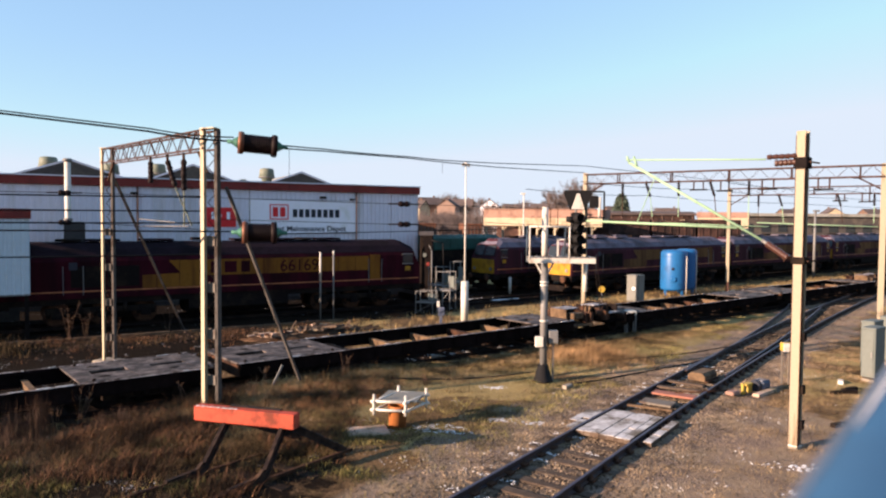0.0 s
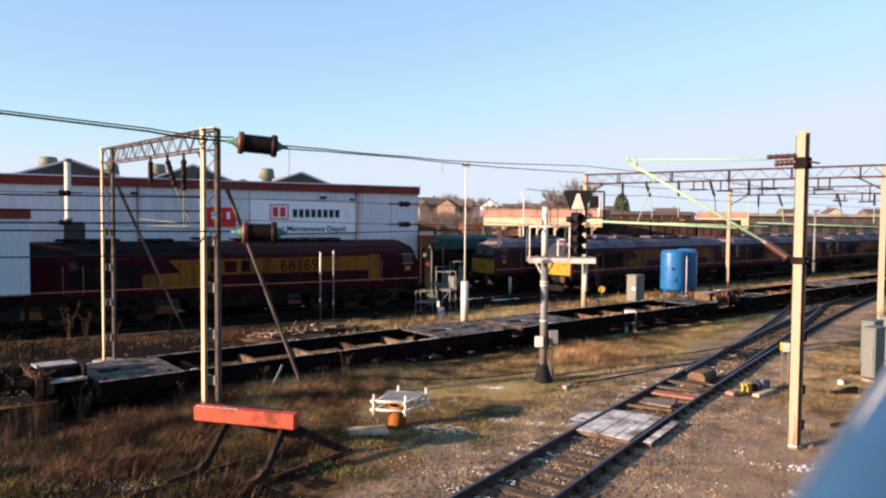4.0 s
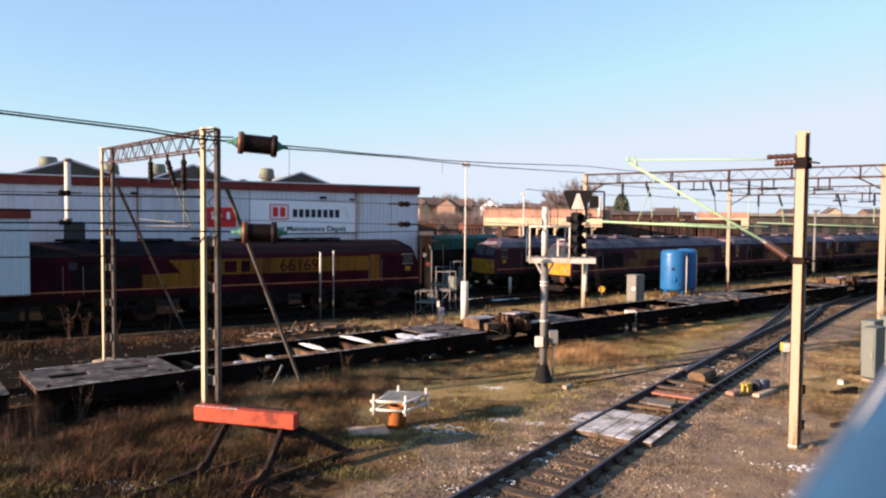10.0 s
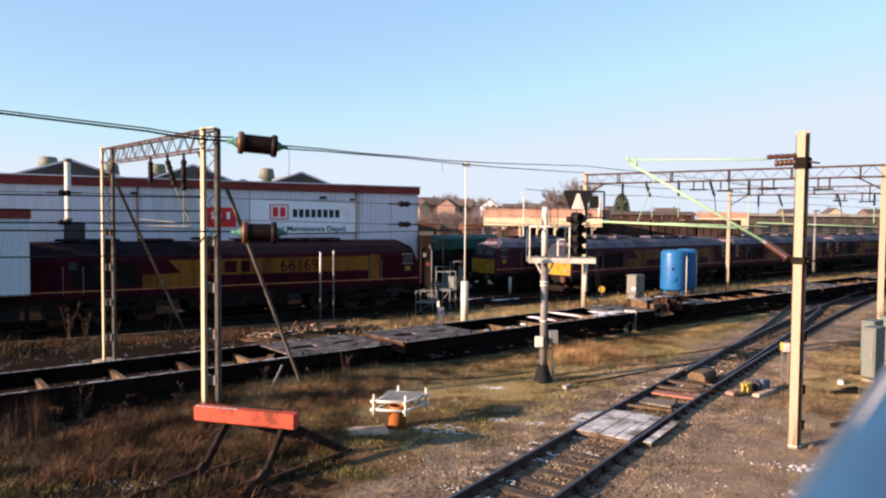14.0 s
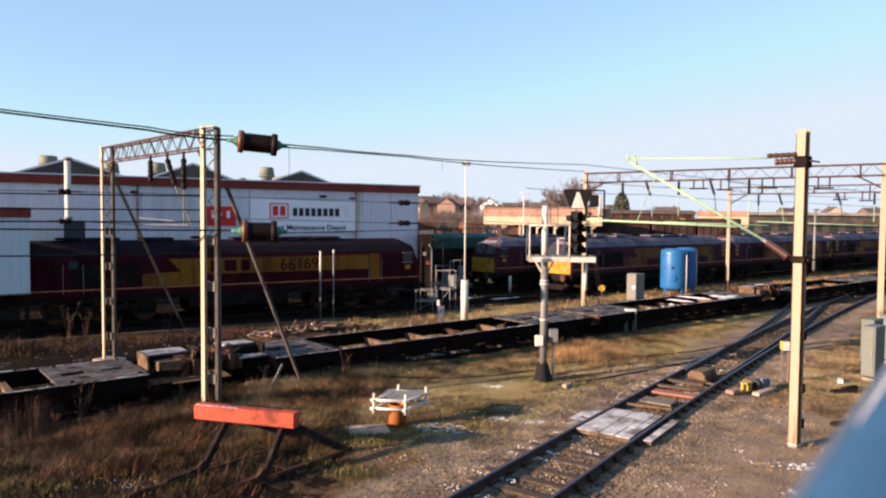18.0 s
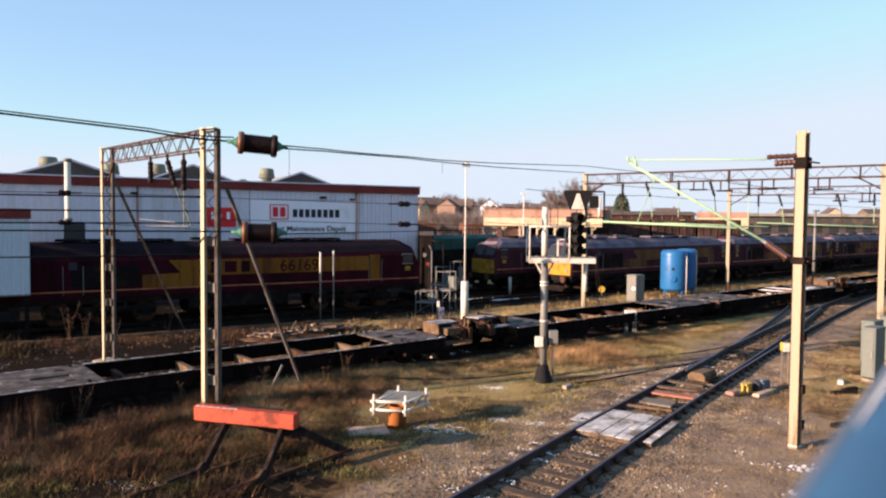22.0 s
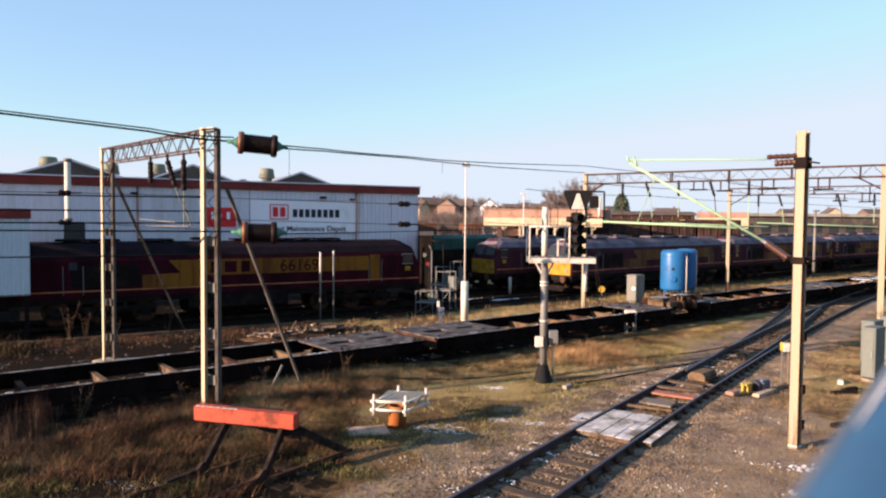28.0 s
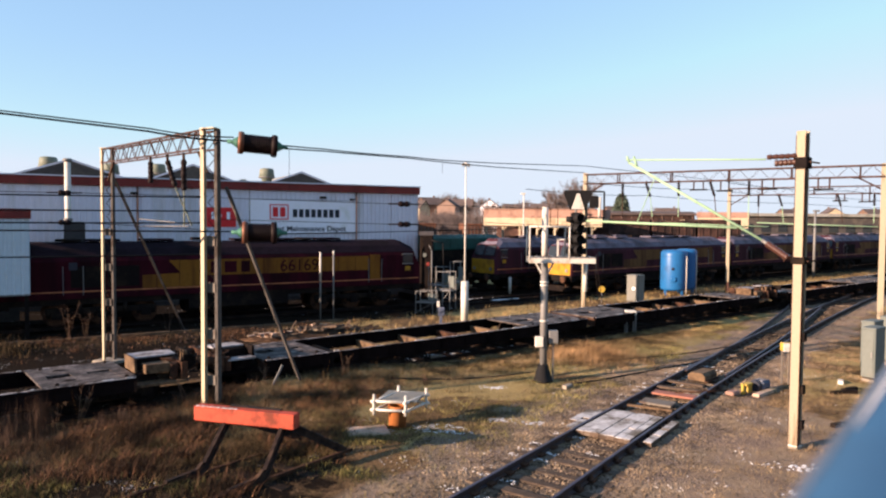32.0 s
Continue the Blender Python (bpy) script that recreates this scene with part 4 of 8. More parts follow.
loco_row.matrix_basis = yard_pose(37.0 + 10.45, 32.3, RAIL_Z)
# the row takes roofs lightened for sun and paler, greyer paint
ROW_TONES = {M["maroon"].name: M["maroon_pale"], M["gold"].name: M["gold_pale"], M["roofdirt"].name: M["roof_sunlit"]}
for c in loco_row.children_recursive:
    if c.data and c.data.materials and c.data.materials[0].name in ROW_TONES:
        c.data.materials[0] = ROW_TONES[c.data.materials[0].name]
for s, p in ((37.0 + 21.6 + 10.45, 32.3), (37.0 + 43.2 + 10.45, 32.3), (37.0 + 64.8 + 10.45, 32.3), (33.8 + 10.45, 36.5)):
    copy_thing(loco_row, yard_pose(s, p, RAIL_Z))
put_letters(text_mesh("66169", 0.86, 0.004, "maroon", 0.0), "fleet_number", loco_near, pose(2.0, -1.325, 2.24), "dark maroon painted fleet number")
for k, (x, wd) in enumerate(((-1.55, 0.55), (-0.9, 0.75), (-0.05, 0.55))):
    part("painted_mark", bm_box(B(), (x + wd / 2, -1.313, 2.54), (wd * 0.8, 0.012, 0.56)), "maroon", loco_near, "plain dark maroon painted mark")
track("loco_siding", [tuple(Vector((_f.x, _f.y, 0)) + Vector((math.sin(radians(d_l)), math.cos(radians(d_l)), 0)) * s) for s in np.arange(-34, 14, 0.34)], "dark track beside the depot wall", z=0.08, wood=DARK_SHADE_SLEEPER, sleeper_z=-0.17)


# ---- maintenance depot ----
DEPOT_HEAD = 62.7


def ribbed_wall(bm, x0, x1, z0, z1, depth=0.06, pitch=0.30):
    """Profiled sheet in the x-z plane facing -y, with a back face 0.1 m behind."""
    xs = []
    x = x0
    while x < x1 - 1e-6:
        for dx, y in ((0.0, 0.0), (0.17, 0.0), (0.20, -depth), (0.27, -depth)):
            if x + dx < x1:
                xs.append((x + dx, y))
        x += pitch
    xs.append((x1, 0.0))
    outline = xs + [(x1, 0.1), (x0, 0.1)]
    lo = [bm.verts.new((a, b, z0)) for a, b in outline]
    hi = [bm.verts.new((a, b, z1)) for a, b in outline]
    k = len(outline)
    for i in range(k):
        bm.faces.new((lo[i], lo[(i + 1) % k], hi[(i + 1) % k], hi[i]))
    bm.faces.new(hi), bm.faces.new(lo[::-1])
    return bm


def depot():
    # x runs along the wall towards the corner at x = 0; the building lies behind, +y
    m = pose(-1.78, 49.0, 0, 0, 0, 90 - DEPOT_HEAD)
    o = thing("maintenance_depot", m, "long white profiled-metal depot with red fascia and pitched roofs", "depot building")
    n = 60.0
    bays = (0.0, 2.05, 4.62, 11.66, 18.12, 25.0, 32.0, 39.0, 46.0, 53.0, n)
    for a, b in zip(bays, bays[1:]):
        part("wall_panel", ribbed_wall(B(), -b + 0.03, -a - 0.03, 0.3, 7.0), "clad", o)
    # dark plinth and band put the shade behind the locomotive into colour
    part("plinth", bm_box(B(), (-n / 2, 0.08, 0.15), (n, 0.3, 0.32)), "roofdark", o)
    part("base_course", bm_box(B(), (-n / 2, -0.06, 0.75), (n, 0.12, 1.1)), "roofdark", o, "dark band standing for shade along the wall foot")
    for a in (4.62, 18.12, 32.0, 46.0):
        part("downpipe", bm_rod(B(), (-a, -0.09, 0.3), (-a, -0.09, 7.0), 0.06, seg=10), "pinkrust", o, "faded red downpipe")
    part("fascia", bm_box(B(), (-n / 2 + 0.02, -0.06, 7.25), (n + 0.1, 0.22, 0.50)), "redtrim", o, "dark red fascia band", bevel=0.015)
    part("gutter", bm_box(B(), (-n / 2 + 0.02, -0.17, 7.52), (n + 0.2, 0.16, 0.07)), "clad", o)
    part("end_wall", bm_box(B(), (-0.06, 15.0, 3.6), (0.12, 30.0, 7.2)), "clad", o)
    part("end_fascia", bm_box(B(), (0.03, 15.0, 7.25), (0.10, 30.1, 0.50)), "redtrim", o)
    part("roof_deck", bm_box(B(), (-n / 2, 15.1, 7.42), (n, 29.6, 0.08)), "roofsheet", o)
    # pitched roof bays set back behind the parapet
    for c, half, h, back in ((7.7, 2.6, 0.75, 2.4), (14.7, 3.0, 0.95, 2.4), (21.6, 3.4, 0.95, 2.4), (30.5, 3.2, 0.9, 2.4), (38.0, 3.2, 0.9, 2.4)):
        part("roof_bay", bm_prism(B(), ((-c - half, 7.46), (-c + half, 7.46), (-c, 7.62 + h)), 24.0, (0, back, 0), Matrix(((0, 1, 0), (1, 0, 0), (0, 0, 1)))), "roofsheet", o, "shallow pitched grey roof")
        part("gable", bm_prism(B(), ((-c - half + 0.15, 7.47), (-c + half - 0.15, 7.47), (-c, 7.55 + h)), 0.05, (0, back - 0.055, 0), Matrix(((0, 1, 0), (1, 0, 0), (0, 0, 1)))), "roofdark", o, "dark gable end")
        for q in (-1, 1):
            part("verge_trim", bm_bar(B(), (-c + q * (half + 0.05), back - 0.09, 7.44), (-c, back - 0.09, 7.66 + h), 0.05, 0.10), "clad", o, "pale verge trim")
    for c, z, r in ((9.8, 7.9, 0.42), (16.7, 7.9, 0.42), (19.4, 7.8, 0.40), (22.75, 8.05, 0.44), (31, 8.0, 0.5)):
        v = part("vent_cowl", bm_turn(B(), ((r * 0.75, -0.45), (r * 0.8, 0.0), (r * 1.25, 0.12), (r * 1.1, 0.62), (r * 0.95, 0.72), (r * 0.3, 0.75)), (-c, 3.4, z), 18), "cowl", o, "pale green round roof ventilator")
        part("cowl_rim", bm_turn(B(), ((r * 1.28, 0.08), (r * 1.32, 0.12), (r * 1.28, 0.16)), (-c, 3.4, z), 18), "galv", v)
    # sign boards
    sb = part("sign_board", bm_box(B(), (-8.1, -0.06, 5.36), (7.06, 0.05, 2.15)), "signwhite", o, "large white sign board with dark writing")
    part("sign_frame", bm_box(bm_box(B(), (-8.1, -0.065, 4.285), (7.1, 0.06, 0.03)), (-8.1, -0.065, 6.44), (7.1, 0.06, 0.03)), "galv", sb)
    bm = B()
    for c, s in (((-9.83, -0.09, 6.10), (1.2, 0.02, 0.07)), ((-9.83, -0.09, 5.20), (1.2, 0.02, 0.07)), ((-10.40, -0.09, 5.65), (0.07, 0.02, 0.96)), ((-9.26, -0.09, 5.65), (0.07, 0.02, 0.96))):
        bm_box(bm, c, s)
    part("logo_frame", bm, "signred", sb, "plain red square outline")
    for x in (-10.07, -9.60):
        part("logo_block", bm_box(B(), (x, -0.09, 5.65), (0.34, 0.02, 0.62)), "signred", sb, "plain red block")
    for k in range(8):
        part("sign_bar", bm_box(B(), (-8.80 + k * 0.405, -0.09, 5.58), (0.29, 0.02, 0.52)), "ink", sb, "plain dark bar of lettering")
    put_letters(text_mesh("ent Maintenance Depot", 0.50, 0.004, "ink", 0.010), "sign_writing", sb, pose(-10.15, -0.09, 4.42), "dark writing")
    rb = part("red_sign", bm_box(B(), (-13.4, -0.06, 5.28), (1.75, 0.05, 1.2)), "signred", o, "small red sign board with white marks")
    for x, z, w, hh in ((-13.9, 5.38, 0.16, 0.44), (-13.42, 5.38, 0.10, 0.10), (-12.98, 5.36, 0.20, 0.48)):
        part("sign_mark", bm_box(B(), (x, -0.09, z), (w, 0.02, hh)), "signwhite", rb, "plain white mark")
    for x in (-7.0, -18.3):
        lt = part("wall_lamp", bm_box(B(), (x, -0.30, 6.62), (0.42, 0.22, 0.16)), "black", o, "dark wall floodlight", bevel=0.02)
        part("lamp_arm", bm_rod(B(), (x, 0.0, 6.7), (x, -0.28, 6.68), 0.025, seg=6), "galv", lt)
    for x, z in ((-4.95, 6.55),):
        part("camera_bracket", bm_box(B(), (x, -0.2, z), (0.3, 0.3, 0.10)), "black", o)
    # white flue in front of the wall
    fl = part("flue", bm_rod(B(), (-21.65, -2.4, 0.0), (-21.65, -2.4, 8.12), 0.155, seg=18), "whitepipe", o, "tall white flue pipe")
    part("flue_cap", bm_turn(B(), ((0.16, 8.12), (0.25, 8.18), (0.20, 8.30)), (-21.65, -2.4, 0), 18), "galv", fl)
    part("flue_base", bm_prism(B(), ((-0.5, 3.7), (0.5, 3.7), (0.5, 4.6), (0.1, 4.95), (-0.5, 4.95)), 1.0, (-21.85, -2.6, 0)), "roofdark", fl, "dark boxed extractor at the foot of the flue")
    part("flue_collar", bm_turn(B(), ((0.16, 4.95), (0.22, 5.0), (0.22, 5.12), (0.16, 5.16)), (-21.65, -2.4, 0), 18), "galv", fl)
    return o


depot()


def side_shed():
    # pale shed over the depot track, open below; unseen length set by its shadow
    m = pose(-17.45, 29.3, 0, 0, 0, 90 - 55)
    o = thing("side_shed", m, "profiled-metal shed with red roof trim, open below, blue-grey for shade", "shed")
    part("wall_panel", ribbed_wall(B(), -5.0, 0.0, 1.92, 5.12), "shadeclad", o)
    part("fascia", bm_box(B(), (-2.48, 0.0, 5.32), (5.1, 0.20, 0.42)), "redtrim", o, "dark red roof trim", bevel=0.01)
    part("bottom_trim", bm_box(B(), (-2.5, 0.02, 1.9), (5.02, 0.14, 0.06)), "galv", o)
    part("roof", bm_box(B(), (-2.5, 3.2, 5.46), (5.1, 6.6, 0.10)), "roofsheet", o)
    # unseen walls added to keep the sun out below the panel
    part("end_wall", bm_box(B(), (-5.0, 3.2, 2.6), (0.12, 6.4, 5.2)), "shadeclad", o)
    part("far_wall", bm_box(B(), (-2.5, 6.3, 2.6), (5.0, 0.12, 5.2)), "roofdark", o)
    for x in (-0.12, -4.85):
        part("post", bm_box(B(), (x, 0.13, 0.97), (0.16, 0.16, 1.94)), "grime", o)
    return o


side_shed()


# ---- overhead line masts ----
def rib_insulator(p0, p1, r, rings=9, core=0.45):
    """Ribbed porcelain rod from p0 to p1."""
    n = (Vector(p1) - Vector(p0)).length
    prof = [(r * core, 0.0)]
    for k in range(rings):
        a = n * (k + 0.15) / rings
        b = n * (k + 0.85) / rings
        prof += [(r * core, a), (r, a + 0.25 * (b - a)), (r, a + 0.45 * (b - a)), (r * core, b)]
    prof.append((r * core, n))
    return bm_turn(B(), prof, p0, 16, Vector(p1) - Vector(p0))


def lattice_mast(x, y, h, label, turn, half=0.19, slim=1.0):
    """Two steel channels side by side, with batten plates and lacing."""
    o = thing("lattice_mast", pose(x, y, 0, 0, 0, turn), label, "overhead line mast", "lattice gantry masts")
    for s in (-1, 1):
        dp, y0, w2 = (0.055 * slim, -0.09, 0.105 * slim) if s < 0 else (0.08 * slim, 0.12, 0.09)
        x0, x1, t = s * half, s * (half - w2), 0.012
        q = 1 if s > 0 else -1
        # bright paint on the sunlit leg, dark steel for the shaded one
        part("leg", bm_upright(B(), ((x0, y0 - dp), (x1, y0 - dp), (x1, y0 - dp + t), (x0 - q * t, y0 - dp + t), (x0 - q * t, y0 + dp - t), (x1, y0 + dp - t), (x1, y0 + dp), (x0, y0 + dp)), 0.0, h), "lattice_sunlit" if s < 0 else "staysteel", o)
    for k in range(4):
        z = 0.9 + k * (h - 2.6) / 4
        for yy in (0.02, 0.10):
            # dull steel puts the shade between the legs into the battens
            part("batten_plate", bm_box(B(), (-0.02, yy, z), (2 * half - 0.08, 0.012, 0.25)), "dullsteel" if slim == 1.0 else "staysteel", o)
    for k in range(30):
        z = 0.3 + k * (h - 0.6) / 30
        s = 1 if k % 2 else -1
        part("lacing_bar", bm_bar(B(), (-s * 0.12, 0.07, z), (s * 0.12, 0.07, z + (h - 0.6) / 30), 0.03, 0.008), "rust", o)
    part("cap", bm_box(B(), (0, 0, h + 0.01), (0.44, 0.24, 0.03)), "lattice_sunlit", o)
    part("footing", bm_box(B(), (0, 0, 0.02), (0.9, 0.7, 0.16)), "concrete", o, bevel=0.03)
    return o


NEAR_MAST, FAR_MAST = Vector((-6.10, 18.2, 0)), Vector((-11.92, 24.7, 0))
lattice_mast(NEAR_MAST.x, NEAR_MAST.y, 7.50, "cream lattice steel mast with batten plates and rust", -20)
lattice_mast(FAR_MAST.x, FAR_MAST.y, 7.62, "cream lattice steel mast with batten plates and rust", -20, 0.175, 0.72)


def truss(name, a, b, depth, width, label, panels=12, mat="rust", r=0.03):
    """Lattice beam between the tops a and b: four chords and lacing."""
    a, b = Vector(a), Vector(b)
    d = (b - a).normalized()
    side = Vector((-d.y, d.x, 0)).normalized()
    n = (b - a).length
    o = thing(name, pose(0, 0, 0), label, "gantry beam", "gantry beams")
    for s in (-1, 1):
        for z in (0, -depth):
            off = side * (s * width / 2) + Vector((0, 0, z))
            part("chord", bm_bar(B(), a + off, b + off, r * 2, r * 2), mat, o)
    for k in range(panels):
        p, q = a + d * (n * k / panels), a + d * (n * (k + 1) / panels)
        for s in (-1, 1):
            off = side * (s * width / 2)
            lo = Vector((0, 0, -depth))
            u, v = (p + off, q + off + lo) if k % 2 else (p + off + lo, q + off)
            part("lacing_bar", bm_bar(B(), u, v, r * (0.9 if panels < 24 else 0.36), r * (0.9 if panels < 24 else 0.36)), mat, o)
        if panels > 24 and k % 6 == 4:
            for s in (-1, 1):
                off = side * (s * width / 2)
                part("batten_plate", bm_bar(B(), p + off, p + off - Vector((0, 0, depth)), 0.07, 0.02), mat, o)
        part("cross_bar", bm_bar(B(), p - side * width / 2, q + side * width / 2, r * 0.8, r * 0.8), mat, o)
    return o


tr = truss("gantry_beam", NEAR_MAST + Vector((0, 0, 7.46)), FAR_MAST + Vector((0, 0, 7.58)), 0.48, 0.36, "dark rusty lattice beam between two cream masts", 20, "truss", 0.022)
# knee braces
for mm, zz, oth in ((NEAR_MAST, 7.46, FAR_MAST), (FAR_MAST, 7.58, NEAR_MAST)):
    d = (oth - mm).normalized()
    part("knee_brace", bm_bar(B(), mm + d * 0.75 + Vector((0, 0, zz - 0.5)), mm + d * 0.1 + Vector((0, 0, zz - 1.1)), 0.05, 0.05), "rust", tr)


def stay(p0, p1, label):
    o = thing("mast_stay", pose(0, 0, 0), label, "mast stay", "mast stays")
    part("strut", bm_bar(B(), p0, p1, 0.085, 0.07), "staysteel", o)
    part("foot", bm_box(B(), Vector(p1) - Vector((0, 0, 0.06)), (0.3, 0.3, 0.16)), "staysteel", o, bevel=0.03)


stay(NEAR_MAST + Vector((0.35, 0.25, 6.0)), (-4.1, 20.55, 0.0), "grey steel stay leaning down from a gantry mast")
stay(FAR_MAST + Vector((0.17, 0.2, 6.54)), (-12.0, 32.1, 0.0), "grey steel stay leaning down from a gantry mast")
solo("leaning_stub", bm_bar(B(), (-5.06, 19.72, -0.05), (-4.62, 19.95, 0.95), 0.06, 0.05), "galv", label="short bent grey steel stub beside the wagons", category="steel stub")


def strain_insulator(p0, p1, r, label):
    o = thing("strain_insulator", pose(0, 0, 0), label, "insulator", "strain insulators")
    p0, p1 = Vector(p0), Vector(p1)
    d = (p1 - p0).normalized()
    part("porcelain_body", rib_insulator(p0, p1, r, 15, 0.93), "porcelain", o)
    for p, s in ((p0, -1), (p1, 1)):
        c = part("arcing_ring", bm_turn(B(), ((r * 0.75, -0.07), (r * 1.12, -0.08), (r * 1.2, 0.0), (r * 1.12, 0.07), (r * 0.75, 0.06)), p, 20, d * s), "copper" if s < 0 else "porcelain", o, "coppery end ring" if s < 0 else "dark end ring")
        part("end_cap", bm_turn(B(), ((r * 0.7, 0.03), (r * 0.5, 0.12), (r * 0.22, 0.22), (r * 0.22, 0.34)), p, 14, d * s), "verdigris_dark", c)
    return o


M["copper"] = material("tarnished copper", (0.11, 0.045, 0.028), 0.5, 0.4, 0.15, 12, (0.12, 0.06, 0.04), 0.4, 4.0)
M["verdigris_dark"] = material("green corroded fitting", (0.035, 0.13, 0.095), 0.6, 0.2, 0.15, 12, (0.04, 0.1, 0.08), 0.35, 4.0)
strain_insulator((-5.32, 18.3, 7.16), (-4.5, 18.55, 7.10), 0.25, "large brown strain insulator on the overhead wire")
strain_insulator((-5.22, 18.3, 4.81), (-4.5, 18.5, 4.80), 0.25, "large brown strain insulator on the overhead wire")


def hang(points, sag=0.0, n=10):
    out = []
    for a, b in zip(points, points[1:]):
        a, b = Vector(a), Vector(b)
        for k in range(n):
            t = k / n
            out.append(a.lerp(b, t) - Vector((0, 0, sag * 4 * t * (1 - t))))
    out.append(Vector(points[-1]))
    return out


def wire(points, r, label, sag=0.0, mat="copperwire", name="overhead_wire"):
    pts = hang(points, sag)
    bm = B()
    seg = 5
    rings = []
    for i, p in enumerate(pts):
        d = (pts[min(i + 1, len(pts) - 1)] - pts[max(i - 1, 0)]).normalized()
        q = d.to_track_quat('Z', 'Y').to_matrix()
        rings.append([bm.verts.new(p + q @ Vector((r * math.cos(2 * math.pi * k / seg), r * math.sin(2 * math.pi * k / seg), 0))) for k in range(seg)])
    for a, b in zip(rings, rings[1:]):
        for k in range(seg):
            bm.faces.new((a[k], a[(k + 1) % seg], b[(k + 1) % seg], b[k])).smooth = True
    return solo(name, bm, mat, label=label, category="overhead wire", group="overhead wires")


G3, G4, G5 = Vector((8.5, 41.7, 0)), Vector((20.99, 51.13, 0)), Vector((21.25, 33.6, 0))
# main catenary, a pair of wires past the left gantry to the far one
wire([(-24.0, 13.5, 9.04), (-7.44, 17.6, 7.35), (-5.55, 18.25, 7.19)], 0.026, "dark twin overhead wire from a strain insulator", 0.04)
wire([(-24.0, 13.6, 9.12), (-7.44, 17.7, 7.43), (-5.5, 18.3, 7.30)], 0.018, "dark twin overhead wire from a strain insulator", 0.05)
wire([(-4.39, 18.5, 7.05), (-3.46, 20.04, 7.13), (-2.52, 21.73, 7.20), (-1.23, 24.05, 7.31), (-0.07, 26.14, 7.36), (2.23, 30.27, 7.51), (8.36, 41.32, 8.08)], 0.019, "dark overhead wire between the gantries", 0.004)
wire([(-4.39, 18.5, 7.13), (-3.46, 20.04, 7.19), (-2.52, 21.73, 7.24), (-1.23, 24.05, 7.36), (-0.07, 26.14, 7.43), (2.22, 30.27, 7.68), (8.35, 41.3, 8.48), (26.0, 60.0, 8.6)], 0.019, "dark overhead wire between the gantries", 0.004)
wire([(-25.0, 11.5, 4.95), (-5.5, 18.25, 4.83)], 0.022, "dark overhead contact wire beside the gantry", 0.02)
wire([(-4.25, 18.55, 4.78), (8.3, 41.2, 4.95), (60.0, 83.0, 5.0)], 0.014, "dark overhead contact wire over the yard", 0.05)
for zz, yy in ((5.72, 0.0), (5.36, 0.15), (5.05, 0.3), (4.22, 0.1)):
    wire([(-26.0, 10.5 + yy, zz + 0.05), (-6.3, 18.15 + yy, zz)], 0.019, "thin dark overhead wire", 0.05)
for x, y, z0, z1 in ((-4.16, 18.79, 7.09, 5.9), (-0.05, 26.18, 7.36, 6.95)):
    wire([(x, y, z0), (x, y, z1)], 0.006, "thin dark dropper wire hanging from the catenary", 0.0, name="dropper_wire")

# small insulators strung on the thin wires
for x, y, z in ((-11.2, 20.6, 5.90), (-11.2, 20.6, 5.02), (-1.1, 19.6, 5.62), (-1.1, 19.6, 5.05)):
    o = thing("wire_insulator", pose(0, 0, 0), "small dark ribbed insulator on an overhead wire", "insulator", "wire insulators")
    part("porcelain_body", rib_insulator((x - 0.15, y - 0.06, z), (x + 0.15, y + 0.06, z), 0.085, 2, 0.75), "porcelain", o)
    part("end_fitting", bm_rod(B(), (x - 0.42, y - 0.17, z), (x + 0.42, y + 0.17, z), 0.022, seg=8), "grime", o)
for z in (5.90, 5.02):
    wire([(-14.0, 19.4, z), (-11.5, 20.48, z)], 0.010, "thin dark overhead wire ending at an insulator")
    wire([(-10.9, 20.72, z), (-6.2, 18.3, z - 0.15)], 0.010, "thin dark overhead wire ending at an insulator")
for z in (5.62, 5.05):
    wire([(-6.0, 18.4, z + 0.1), (-1.45, 19.45, z)], 0.008, "thin dark overhead wire ending at an insulator")
    wire([(-0.75, 19.75, z), (3.2, 22.2, z - 0.05)], 0.008, "thin dark overhead wire ending at an insulator")

# hanging insulators and swan-neck rods under the left gantry beam
for f, zt, n, tilt in ((0.50, 7.0, 0.75, 0.0), (0.34, 6.95, 0.85, 0.22), (0.20, 6.9, 0.95, 0.0)):
    p = NEAR_MAST.lerp(FAR_MAST, f)
    o = thing("hanging_insulator", pose(0, 0, 0), "brown ribbed insulator hanging from the lattice beam", "insulator", "hanging insulators")
    q = Vector((p.x + tilt, p.y, zt - n))
    part("porcelain_body", rib_insulator((p.x, p.y, zt - 0.1), q, 0.085, 5, 0.8), "porcelain", o)
    part("hanger", bm_rod(B(), (p.x, p.y, zt + 0.1), (p.x, p.y, zt - 0.12), 0.04, seg=8), "rust", o)
    if f < 0.45:
        part("drop_rod", bm_rod(B(), q, (q.x + tilt * 2.2, q.y, 4.95), 0.025, seg=6), "cowl", o)
for zz in (4.95, 5.02):
    p, q = NEAR_MAST.lerp(FAR_MAST, 0.16), NEAR_MAST.lerp(FAR_MAST, 0.62)
    solo("registration_tube", bm_rod(B(), (p.x, p.y, zz), (q.x, q.y, zz + (0.12 if zz > 5 else -0.04)), 0.015, seg=8), "galv", label="thin pale registration tube under the gantry", category="registration tube", group="registration tubes")


